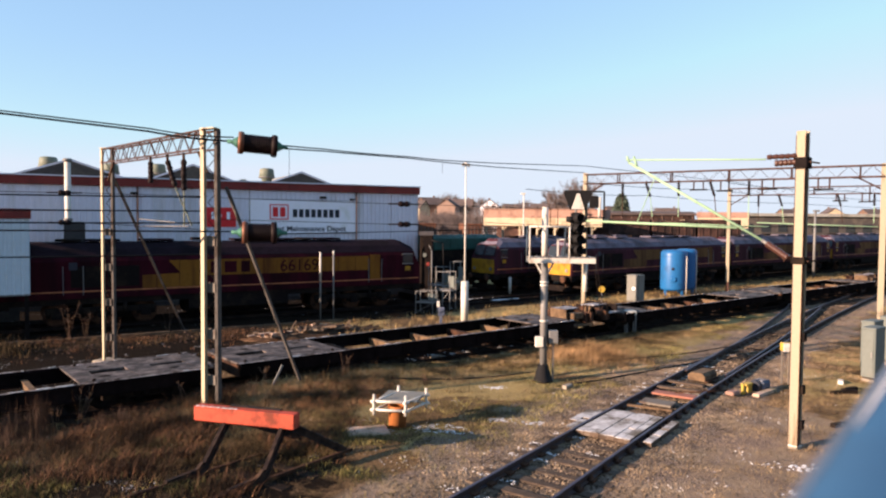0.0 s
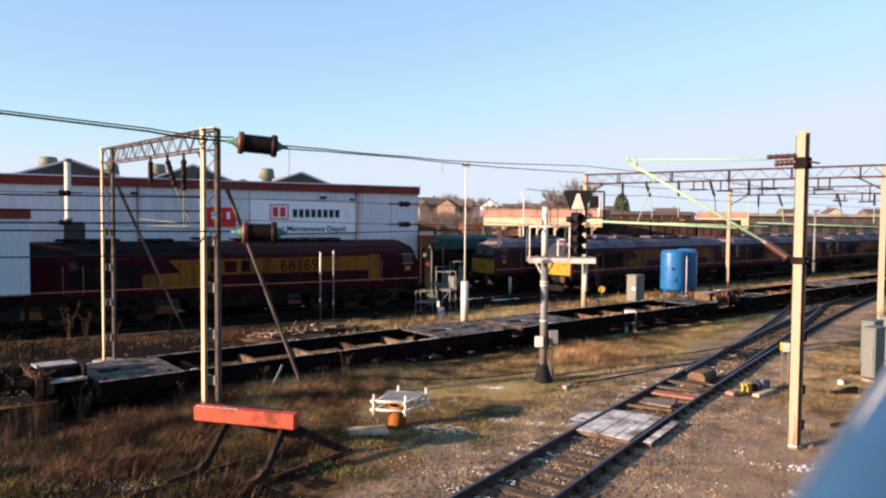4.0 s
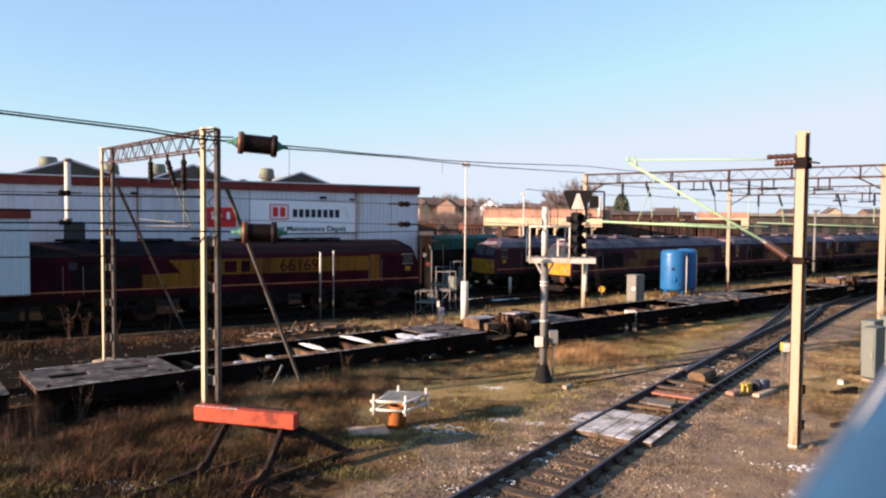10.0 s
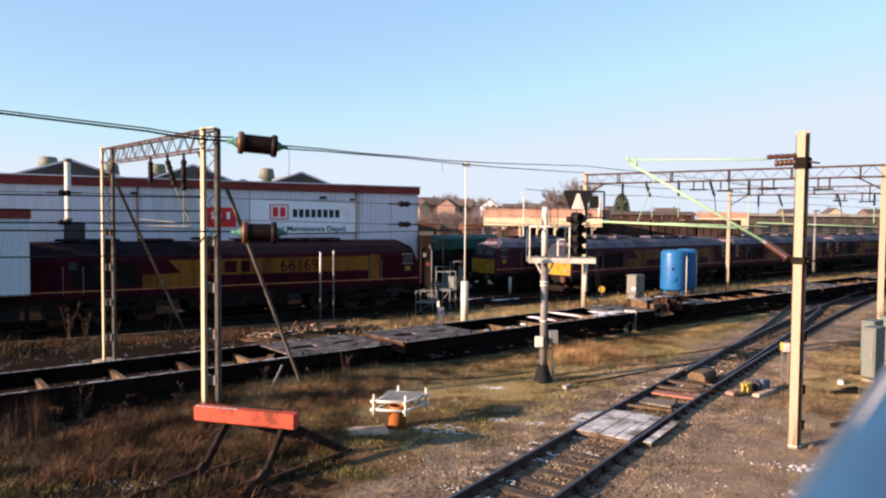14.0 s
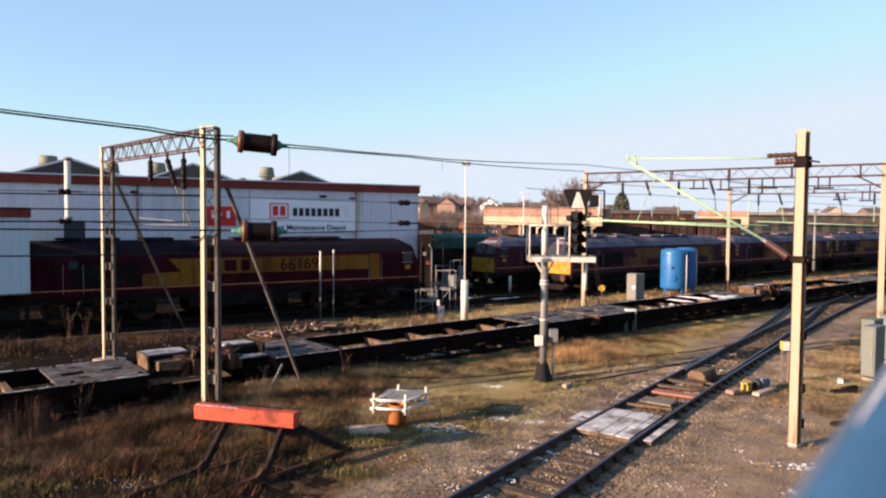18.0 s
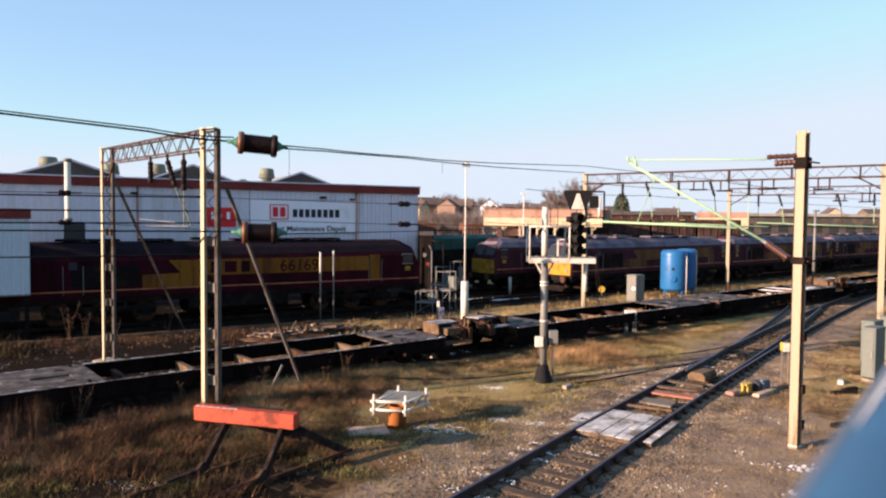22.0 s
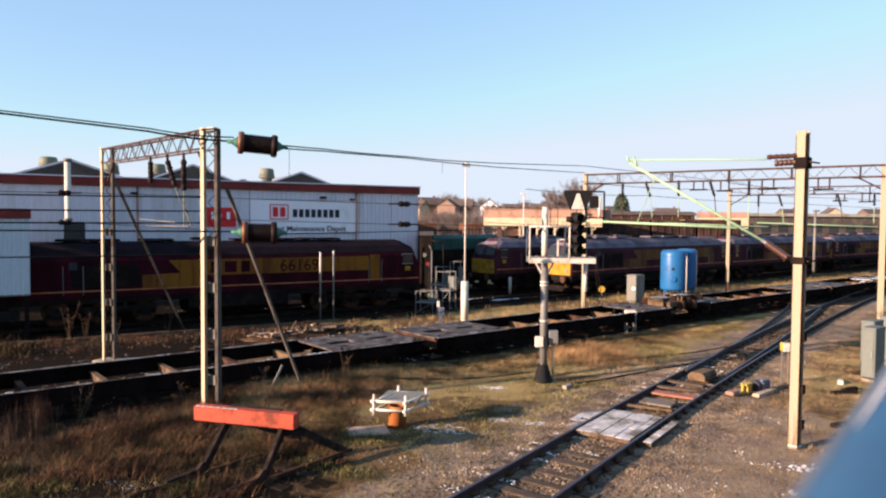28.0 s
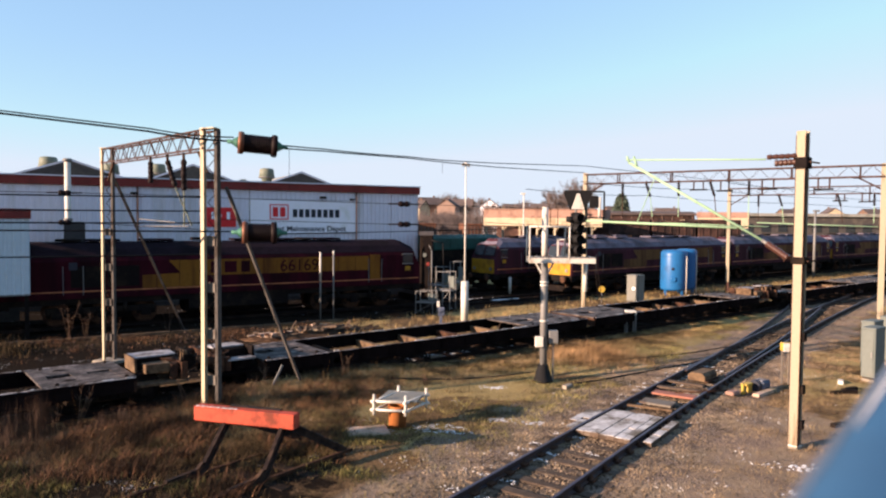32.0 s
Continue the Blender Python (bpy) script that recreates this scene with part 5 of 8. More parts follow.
# single box mast close by, with its cantilever
def box_mast(x, y, h, w, label, turn, dark=True):
    o = thing("steel_mast", pose(x, y, 0, 0, 0, turn), label, "overhead line mast", "steel masts")
    a, t, c = w / 2, w * 0.12, w * 0.08
    bm = bm_upright(B(), ((-a, -a), (a, -a), (a, -a + t), (c, -a + t), (c, a - t), (a, a - t), (a, a), (-a, a), (-a, a - t), (-c, a - t), (-c, -a + t), (-a, -a + t)), 0.0, h)
    part("column", bm, "cream", o)
    if dark:
        part("rusty_foot", bm_box(B(), (0, 0, 0.42), (w * 1.06, w * 1.06, 0.84)), "truss", o, "dark rusty foot casing", bevel=0.01)
    part("footing", bm_box(B(), (0, 0, 0.03), (w * 1.1, w * 1.1, 0.10)), "concrete", o, bevel=0.03)
    return o


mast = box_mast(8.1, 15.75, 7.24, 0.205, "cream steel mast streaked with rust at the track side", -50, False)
# left strip paints the dark edge shadow, right strip the brown edge
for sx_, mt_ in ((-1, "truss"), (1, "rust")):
    part("rusty_edge", bm_box(B(), (sx_ * 0.106, -0.085, 3.6), (0.012, 0.05 if sx_ < 0 else 0.09, 7.1)), mt_, mast, "strip of shade and rust painted along the flange edge")
part("base_plate", bm_box(B(), (0, 0, 0.08), (0.23, 0.22, 0.03)), "whitepipe", mast)
for z in (6.52, 4.32):
    cl = part("clamp", bm_box(B(), (0, 0, z), (0.30, 0.29, 0.26 if z > 5 else 0.16)), "grime", mast, bevel=0.02)
    for k in (-1, 1):
        part("clamp_bolt", bm_rod(B(), (k * 0.26, -0.22, z), (k * 0.26, 0.24, z), 0.02, seg=6), "rust", cl)
for z in (2.6, 1.4, 0.6):
    part("mast_plate", bm_box(B(), (0.17, -0.05, z), (0.05, 0.14, 0.2)), "grime", mast)
ca = thing("cantilever_arm", pose(0, 0, 0), "pale green cantilever tube with brown ribbed insulators", "cantilever")
top_end = Vector((5.05, 19.0, 6.78))
part("diagonal_tube", bm_rod(B(), (7.74, 16.83, 4.74), top_end, 0.034, seg=10), "verdigris", ca)
part("tube_cap", bm_rod(B(), (7.73, 16.87, 4.755), (7.78, 16.66, 4.665), 0.044, seg=12), "galv", ca, "pale end cap")
part("foot_insulator", rib_insulator((7.78, 16.66, 4.665), (7.93, 15.95, 4.36), 0.085, 8, 0.65), "redbrown", ca)
part("top_tube", bm_rod(B(), (7.38, 16.0, 6.62), (5.0, 19.1, 6.86), 0.020, seg=8), "verdigris", ca)
for k, a_, r_ in ((0, 7.40, 0.062), (0.10, 7.58, 0.080)):
    part("top_insulator", rib_insulator((7.98, 15.78, 6.69 - k * 1.4), (a_, 15.99, 6.67 - k * 1.4), r_, 5, 0.8), "redbrown", ca)
for p, q in ((top_end, (5.0, 19.05, 6.95)), ((5.2, 18.8, 6.68), (5.15, 18.9, 6.93))):
    part("clip", bm_rod(B(), p, q, 0.03, seg=8), "verdigris", ca)
part("registration_tube", bm_rod(B(), (7.35, 17.4, 5.04), (4.2, 20.35, 5.19), 0.03, seg=8), "verdigris", ca)
part("drop_bracket", bm_rod(B(), (5.6, 18.4, 6.4), (5.35, 19.2, 5.15), 0.012, seg=6), "verdigris", ca)

# portals over the yard
for g, h in ((G3, 8.07), (G4, 7.75), (G5, 8.1)):
    box_mast(g.x, g.y, h, 0.22 if g is not G5 else 0.26, "cream steel portal mast with a dark rusty foot" if g is G4 else "cream steel portal mast beside the yard tracks", -35, g is G4)
q4 = G4 + Vector((12.6, -8.1, 0)) * 1.1
box_mast(q4.x, q4.y, 7.8, 0.22, "cream steel portal mast with a dark rusty foot", -35)
truss("portal_beam", G3 + Vector((0, 0, 7.98)), G5 + Vector((0, 0, 8.02)), 0.55, 0.4, "rusty steel lattice beam of an overhead line portal", 30, "truss", 0.034)
truss("portal_beam", G4 + Vector((0, 0, 7.68)), q4 + Vector((0, 0, 7.75)), 0.5, 0.4, "rusty steel lattice beam of an overhead line portal", 30, "truss", 0.034)
for base, other, z, fs in ((G3, G5, 7.38, (0.15, 0.24, 0.36, 0.47, 0.60, 0.75)), (G4, q4, 7.14, (0.12, 0.2, 0.3, 0.42, 0.55))):
    for i, f in enumerate(fs):
        p = base.lerp(other, f)
        o = thing("hanging_insulator", pose(0, 0, 0), "dark ribbed insulator hanging from a portal beam", "insulator", "portal insulators")
        t = 0.25 if i % 2 else 0.0
        part("porcelain_body", rib_insulator((p.x, p.y, z), (p.x + t, p.y, z - 0.75), 0.09, 6, 0.55), "porcelain", o)
        part("drop_rod", bm_rod(B(), (p.x + t, p.y, z - 0.75), (p.x + t * 1.5, p.y, z - 1.9), 0.022, seg=6), "verdigris" if i % 3 else "rust", o)
        _s = Vector((-(other - base).y, (other - base).x, 0)).normalized() * 0.24
        part("hanger", bm_bar(bm_rod(B(), (p.x, p.y, z + 0.15), (p.x, p.y, z - 0.05), 0.04, seg=6), Vector((p.x, p.y, z + 0.05)) - _s, Vector((p.x, p.y, z + 0.05)) + _s, 0.06, 0.05), "rust", o)
for k, (f, z) in enumerate(((0.2, 5.15), (0.48, 5.05), (0.8, 5.1))):
    p = G3.lerp(G5, f)
    solo("registration_tube", bm_rod(B(), (p.x - 2.2, p.y + 1.4, z + 0.1), (p.x + 2.4, p.y - 1.5, z - 0.06), 0.022, seg=8), "verdigris", label="pale green registration tube over the yard", category="registration tube", group="registration tubes")
for off, z in ((0.1, 5.05), (0.45, 7.0), (0.75, 5.05), (0.25, 6.7), (0.9, 6.8)):
    p, q = G3.lerp(G5, off), G4.lerp(q4, off)
    e = q + (q - p) * 2.0
    wire([(p.x - (q.x - p.x) * 0.6, p.y - (q.y - p.y) * 0.6, z + 0.05), (p.x, p.y, z), (q.x, q.y, z - 0.1), (e.x, e.y, z - 0.1)], 0.014, "thin dark overhead wire between portals", 0.10)


# knee braces between the portal masts and beams, and short angle hangers under them
for base, other, z in ((G3, G5, 7.98), (G5, G3, 8.02), (G4, q4, 7.68), (q4, G4, 7.75)):
    d = (other - base).normalized()
    kb = thing("knee_brace", pose(0, 0, 0), "rusty steel knee brace under a portal beam", "brace", "portal knee braces")
    part("strut", bm_bar(B(), base + Vector((0, 0, z - 1.15)) + d * 0.12, base + Vector((0, 0, z - 0.58)) + d * 1.1, 0.09, 0.07), "truss", kb)
    part("gusset", bm_bar(B(), base + Vector((0, 0, z - 0.60)) + d * 0.95, base + Vector((0, 0, z - 0.60)) + d * 1.3, 0.16, 0.05), "truss", kb)
for base, other, z in ((G3, G5, 7.40), (G4, q4, 7.16)):
    d = (other - base).normalized()
    for f, w, h in ((0.43, 0.5, 0.42), (0.52, 0.42, 0.5), (0.66, 0.55, 0.45), (0.83, 0.5, 0.5)):
        p = base.lerp(other, f)
        hk = thing("wire_hanger", pose(0, 0, 0), "dark angle-iron hanger under a portal beam", "hanger", "portal hangers")
        for s in (-1, 1):
            part("hanger_leg", bm_bar(B(), p + d * s * w / 2 + Vector((0, 0, z + 0.05)), p + d * s * w / 2 + Vector((0, 0, z - h)), 0.06, 0.06), "truss", hk)
        part("hanger_bar", bm_bar(B(), p - d * (w / 2 + 0.2) + Vector((0, 0, z - h)), p + d * (w / 2 + 0.2) + Vector((0, 0, z - h)), 0.10, 0.08), "grime", hk)


# ---- signal ----
def signal():
    o = thing("colour_light_signal", pose(3.26, 22.25, 0), "grey signal post with white platform and black signal head", "railway signal")
    part("post", bm_rod(B(), (0, 0, 0.5), (0, 0, 4.0), 0.115, seg=16), "galv", o)
    part("post_foot", bm_turn(B(), ((0.34, 0.0), (0.30, 0.05), (0.16, 0.55), (0.12, 0.62)), (0, 0, 0), 4), "black", o, "dark flared post foot")
    part("upper_post", bm_rod(B(), (0, 0, 4.05), (0, 0, 5.62), 0.10, seg=14), "whitepipe", o)
    for z in (1.95, 3.2, 3.1):
        part("band", bm_rod(B(), (0, 0, z), (0, 0, z + 0.05), 0.135, seg=16), "whitepipe", o)
    bx = part("junction_box", bm_box(B(), (-0.16, -0.16, 1.32), (0.26, 0.16, 0.34)), "whitepipe", o, "small white box", bevel=0.02)
    part("relay_box", bm_box(B(), (0.32, 0.06, 1.45), (0.30, 0.24, 0.42)), "galv", o, "grey relay box", bevel=0.02)
    part("relay_leg", bm_rod(B(), (0.32, 0.06, 0.0), (0.32, 0.06, 1.25), 0.03, seg=6), "galv", o)
    # platform
    for y in (-0.38, 0.38):
        part("platform_beam", bm_box(B(), (0.5, y, 3.93), (2.10, 0.06, 0.16)), "whitepipe", o)
    for k in range(9):
        part("platform_slat", bm_box(B(), (-0.45 + k * 0.24, 0, 4.03), (0.13, 0.82, 0.03)), "galv", o)
    for s in (-1, 1):
        part("bracket", bm_bar(B(), (s * 0.10, 0, 3.5), (s * 0.30, 0, 3.86), 0.06, 0.05), "whitepipe", o)
    for x in (-0.53, 0.72):
        for y in (-0.4, 0.4):
            part("rail_post", bm_rod(B(), (x, y, 3.95), (x, y, 5.0), 0.026, seg=8), "whitepipe", o)
    for y in (-0.4, 0.4):
        part("hand_rail", bm_rod(B(), (-0.53, y, 5.0), (0.72, y, 5.0), 0.024, seg=8), "whitepipe", o)
    part("hand_rail", bm_rod(B(), (-0.53, -0.4, 5.0), (-0.53, 0.4, 5.0), 0.024, seg=8), "whitepipe", o)
    part("small_gate", bm_box(bm_box(B(), (0.45, -0.35, 4.6), (0.24, 0.03, 0.04)), (0.36, -0.35, 4.35), (0.05, 0.03, 0.55)), "whitepipe", o)
    part("ladder_loop", bm_rod(bm_rod(B(), (0.18, 0.1, 4.9), (0.18, 0.1, 5.6), 0.012, seg=6), (0.42, 0.1, 4.9), (0.42, 0.1, 5.6), 0.012, seg=6), "rust", o)
    # head seen from behind and aside
    hd = part("signal_head", bm_box(B(), (1.02, 0.10, 4.75), (0.36, 0.14, 1.42)), "black", o, "black four-lamp signal head", bevel=0.03)
    for k in range(4):
        z = 5.28 - k * 0.34
        part("lamp_hood", bm_turn(B(), ((0.15, 0.0), (0.165, 0.02), (0.15, 0.26), (0.135, 0.26), (0.135, 0.02)), (1.02, 0.04, z), 14, (0.35, -1, 0)), "black", hd)
        for s in (-1, 1):
            part("hood_side", bm_turn(B(), ((0.10, 0.0), (0.11, 0.02), (0.09, 0.16)), (1.02 + s * 0.16, 0.06, z - 0.05), 10, (s, -0.3, 0.1)), "black", hd)
    bd = part("route_board", bm_prism(B(), ((-0.43, 6.16), (0.43, 6.16), (0.45, 6.06), (0.24, 5.54), (-0.24, 5.54), (-0.45, 6.06)), 0.05, (1.02, -0.06, 0), Matrix(((0, 1, 0), (-1, 0, 0), (0, 0, 1)))), "black", o, "black angular route indicator board")
    part("white_triangle", bm_prism(B(), ((-0.04, 6.06), (0.04, 6.06), (0.21, 5.56), (-0.21, 5.56)), 0.02, (1.02, -0.115, 0), Matrix(((0, 1, 0), (-1, 0, 0), (0, 0, 1)))), "whitepipe", bd, "white triangular plate")
    part("second_board", bm_box(B(), (1.70, 0.7, 5.82), (0.30, 0.05, 0.40)), "black", o, "dark rounded board behind the route indicator", bevel=0.06)
    bm = B()
    for u, v in (((1.45, 0.78, 6.16), (2.06, 0.78, 6.16)), ((2.06, 0.78, 6.16), (2.06, 0.78, 5.30)), ((1.45, 0.78, 6.16), (1.45, 0.78, 5.30)), ((1.45, 0.78, 5.30), (2.06, 0.78, 5.30))):
        bm_bar(bm, u, v, 0.05, 0.05)
    part("board_cage", bm, "black", o, "black square cage")
    part("cage_tube", bm_rod(B(), (1.90, 0.74, 5.30), (1.90, 0.74, 5.98), 0.05, seg=8), "whitepipe", o, "pale upright tube")
    part("head_bracket", bm_rod(B(), (1.02, 0.22, 3.95), (1.02, 0.22, 5.6), 0.04, seg=8), "galv", o)
    return o


signal()
solo("platform_prop", bm_rod(B(), (4.62, 22.5, 3.85), (4.62, 22.5, 2.9), 0.07, seg=12), "whitepipe").parent = bpy.data.objects["colour_light_signal"]
bpy.data.objects["platform_prop"].matrix_parent_inverse = bpy.data.objects["colour_light_signal"].matrix_basis.inverted()


# ---- tank, cabinets, posts ----
def tank(x, y, r, h, label):
    o = thing("blue_tank", pose(x, y, 0), label, "storage tank", "blue tanks")
    part("shell", bm_turn(B(), ((r * 0.6, 0.30), (r * 0.97, 0.38), (r, 0.5), (r, h - 0.3), (r * 0.96, h - 0.12), (r * 0.7, h - 0.02), (r * 0.2, h)), (0, 0, 0), 36), "blue", o)
    for z in (0.9, h - 0.5):
        part("weld_band", bm_turn(B(), ((r * 0.99, z), (r * 1.012, z + 0.01), (r * 1.012, z + 0.05), (r * 0.99, z + 0.06)), (0, 0, 0), 36), "blue", o)
    for k in range(4):
        a = k * math.pi / 2 + 0.5
        part("leg", bm_box(B(), (math.cos(a) * r * 0.85, math.sin(a) * r * 0.85, 0.22), (0.14, 0.14, 0.46)), "blue", o)
    part("gauge", bm_turn(B(), ((0.10, 0), (0.10, 0.05), (0.08, 0.06)), (-0.35, -r * 0.93, 1.9), 14, (-0.3, -1, 0)), "ink", o)
    part("hatch", bm_turn(B(), ((0.20, 0), (0.20, 0.06), (0.16, 0.08)), (-0.3, -r * 0.94, 1.15), 16, (-0.3, -1, 0)), "blue", o)
    part("pipe", bm_rod(bm_rod(B(), (r * 0.75, -r * 0.75, 0.1), (r * 0.75, -r * 0.75, h - 0.45), 0.035, seg=8), (r * 0.75, -r * 0.75, h - 0.45), (r * 0.4, -r * 0.6, h - 0.4), 0.035, seg=8), "whitepipe", o)
    return o


tank(16.61, 49.9, 0.91, 3.23, "tall bright blue cylindrical tank on legs")
tank(17.80, 50.8, 0.75, 3.28, "tall bright blue cylindrical tank behind another")


def cabinet(x, y, w, d, h, turn, mat, label, group=""):
    o = thing("trackside_cabinet", pose(x, y, 0, 0, 0, turn), label, "equipment cabinet", group)
    part("body", bm_box(B(), (0, 0, h / 2 + 0.08), (w, d, h - 0.16)), mat, o, bevel=0.02)
    part("roof", bm_box(B(), (0, 0, h - 0.01), (w + 0.03, d + 0.03, 0.09)), mat, o, bevel=0.03)
    part("plinth", bm_box(B(), (0, 0, 0.04), (w - 0.05, d - 0.05, 0.12)), "concrete", o)
    dr = part("door", bm_box(B(), (0, -d / 2 - 0.01, h / 2 + 0.08), (w - 0.10, 0.02, h - 0.34)), mat, o, bevel=0.006)
    part("handle", bm_box(B(), (w * 0.28, -d / 2 - 0.035, h * 0.52), (0.04, 0.03, 0.16)), "galv", dr)
    return o


cab = cabinet(12.3, 44.2, 0.85, 0.8, 1.8, -38, "grey", "plain grey metal cabinet with a pale sticker")
part("sticker", bm_box(B(), (0.05, -0.425, 0.98), (0.18, 0.01, 0.18)), "signwhite", cab)
for k, (x, y, h) in enumerate(((14.2, 22.75, 1.76), (15.05, 24.2, 1.78), (16.6, 25.6, 1.75), (18.2, 26.8, 1.75))):
    cabinet(x, y, 0.42, 0.8, h, -52, "greyblue", "grey-green lineside equipment cabinet beside the track", "lineside cabinets")
yb = thing("yellow_box_post", pose(11.05, 22.2, 0), "yellow box on grey legs beside the track", "trackside box")
part("box", bm_box(B(), (0, 0, 1.20), (0.28, 0.24, 0.27)), "yellow", yb, bevel=0.02)
part("backing", bm_box(B(), (-0.04, -0.13, 1.20), (0.20, 0.02, 0.27)), "whitepipe", yb)
for s in (-1, 1):
    part("leg", bm_bar(B(), (s * 0.11, 0, 0), (s * 0.11, 0, 1.07), 0.05, 0.05), "dullsteel", yb)

lp = thing("lamp_post", pose(1.14, 35.8, 0), "tall slim white lamp post with a thick base", "lamp post")
part("base", bm_rod(B(), (0, 0, 0), (0, 0, 2.05), 0.19, seg=14), "whitepipe", lp)
part("column", bm_rod(B(), (0, 0, 2.05), (0, 0, 8.1), 0.05, 0.03, seg=12), "whitepipe", lp)
part("lantern", bm_turn(B(), ((0.04, 0), (0.11, 0.05), (0.13, 0.12), (0.08, 0.18)), (0, 0, 7.98), 14), "whitepipe", lp)
for x, y, z, w in ((-0.13, 0, 8.05, 0.16), (0.15, 0, 8.02, 0.15)):
    part("floodlight", bm_box(B(), (x, y - 0.05, z), (w, 0.16, 0.16)), "galv", lp, bevel=0.02)
lp2 = thing("lamp_post", pose(8.2, 71.0, 0), "slim white lamp post far across the yard", "lamp post")
part("column", bm_rod(B(), (0, 0, 0), (0, 0, 8.0), 0.09, 0.06, seg=10), "whitepipe", lp2)
part("lantern", bm_box(B(), (-0.1, 0, 8.0), (0.5, 0.25, 0.14)), "whitepipe", lp2)
lp3 = thing("lamp_post", pose(35.5, 66.4, 0), "slim grey lamp post beside the far tracks", "lamp post")
part("column", bm_rod(B(), (0, 0, 0), (0, 0, 6.3), 0.14, 0.1, seg=10), "galv", lp3)
part("lantern", bm_box(B(), (0.1, 0, 6.4), (0.5, 0.3, 0.18)), "galv", lp3)
for x, y, h in ((-6.25, 35.4, 3.5), (-5.69, 36.1, 3.55)):
    gp = thing("gauge_post", pose(x, y, 0), "thin pale steel post beside the depot track", "post", "thin posts")
    part("tube", bm_rod(B(), (0, 0, 0), (0, 0, h), 0.042, seg=10), "galv", gp)
    part("white_sleeve", bm_rod(B(), (0, 0, h - 1.45 if x < -6 else h - 0.2), (0, 0, h + 0.01), 0.048, seg=10), "whitepipe", gp)
wp = solo("marker_post", bm_rod(B(), (4.8, 49.5, 0), (4.8, 49.5, 1.2), 0.10, seg=10), "whitepipe", label="short white marker post in the yard", category="post")
ys = thing("yellow_disc_sign", pose(10.0, 43.6, 0), "round yellow disc on a short post", "sign")
part("disc", bm_turn(B(), ((0.20, 0), (0.21, 0.02), (0.20, 0.04)), (0, -0.05, 0.95), 20, (0, -1, 0)), "yellow", ys)
part("post", bm_rod(B(), (0, 0, 0), (0, 0, 0.85), 0.03, seg=8), "galv", ys)
ld = thing("access_ladder", pose(0, 0, 0), "narrow dark ladder leaning on the portal mast", "ladder")
for s in (0, 0.35):
    part("stile", bm_bar(B(), (9.4 + s * 0.5, 41.3, 0), (9.0 + s * 0.5, 41.5, 2.9), 0.035, 0.03), "grime", ld)
for k in range(9):
    f = (k + 0.7) / 9.5
    part("rung", bm_rod(B(), (9.4 - 0.4 * f, 41.3 + 0.2 * f, 2.9 * f), (9.575 - 0.40 * f, 41.3 + 0.2 * f, 2.9 * f), 0.010, seg=6), "grime", ld)

# steps, stands and trolleys between the two locomotives
for i, (x, y, w, h, turn) in enumerate(((-0.9, 38.6, 1.0, 1.25, -20), (0.2, 40.6, 0.9, 2.2, -30), (-0.2, 43.2, 1.2, 2.3, -40), (0.9, 43.8, 0.7, 2.6, -20))):
    o = thing("work_stand", pose(x, y, 0, 0, 0, turn), "grey tubular steel work stand beside the locomotives", "work stand", "work stands")
    for a in (-w / 2, w / 2):
        for b in (-0.35, 0.35):
            part("leg", bm_rod(B(), (a, b, 0), (a, b, h), 0.025, seg=6), "galv", o)
    for z in (h, h * 0.55):
        for b in (-0.35, 0.35):
            part("rail", bm_rod(B(), (-w / 2, b, z), (w / 2, b, z), 0.022, seg=6), "galv", o)
    part("tread", bm_box(B(), (0, 0, h * 0.5), (w, 0.68, 0.04)), "galv", o)
    part("brace", bm_rod(B(), (-w / 2, -0.35, 0.1), (w / 2, -0.35, h * 0.5), 0.018, seg=6), "galv", o)
    part("sheet", bm_box(B(), (w * 0.2, 0.3, h * 0.72), (w * 0.45, 0.04, h * 0.3)), "greyblue", o)
# placed and stretched in depth to block sun from the second locomotive's nose
fc = thing("machinery_cabinet", pose(-1.1, 47.4, 0), "tall black machinery cabinet with pipes, deepened to shade a locomotive nose", "machinery")
part("cabinet_body", bm_box(B(), (0, 0, 2.1), (0.85, 3.1, 4.2)), "grime", fc, bevel=0.04)
part("roof_cowl", bm_prism(B(), ((-1.6, 4.2), (1.6, 4.2), (1.3, 4.45), (-1.3, 4.45)), 0.95, (-0.475, 0, 0)), "roofdark", fc)
part("gauge_face", bm_turn(B(), ((0.14, 0), (0.14, 0.04), (0.12, 0.05)), (-0.1, -1.56, 2.9), 16, (0, -1, 0)), "greyblue", fc)
part("red_valve", bm_turn(B(), ((0.12, 0), (0.14, 0.03), (0.12, 0.06)), (0.14, -1.56, 2.3), 14, (0, -1, 0)), "redtrim", fc)
for u in (-0.32, 0.26, 0.36):
    part("pipe", bm_rod(bm_rod(B(), (u, -1.62, 0.0), (u, -1.62, 3.2), 0.04, seg=8), (u, -1.62, 3.2), (u * 0.4, -1.5, 3.6), 0.04, seg=8), "galv" if u > 0.3 else "grime", fc)
part("hose_arm", bm_rod(bm_rod(B(), (0.2, -1.5, 3.9), (1.1, -1.6, 3.7), 0.04, seg=8), (1.1, -1.6, 3.7), (1.15, -1.6, 2.2), 0.035, seg=8), "black", fc)
gb = thing("point_box", pose(-0.08, 34.0, 0), "small blue-grey lineside box on a post with a white cap", "lineside box")
part("post", bm_box(B(), (0, 0, 0.3), (0.14, 0.14, 0.6)), "motorblue", gb)
part("case", bm_box(B(), (0.03, 0, 0.72), (0.32, 0.26, 0.42)), "motorblue", gb, bevel=0.03)
part("cap", bm_box(B(), (-0.12, 0, 1.08), (0.14, 0.2, 0.28)), "whitepipe", gb, "white cap", bevel=0.02)
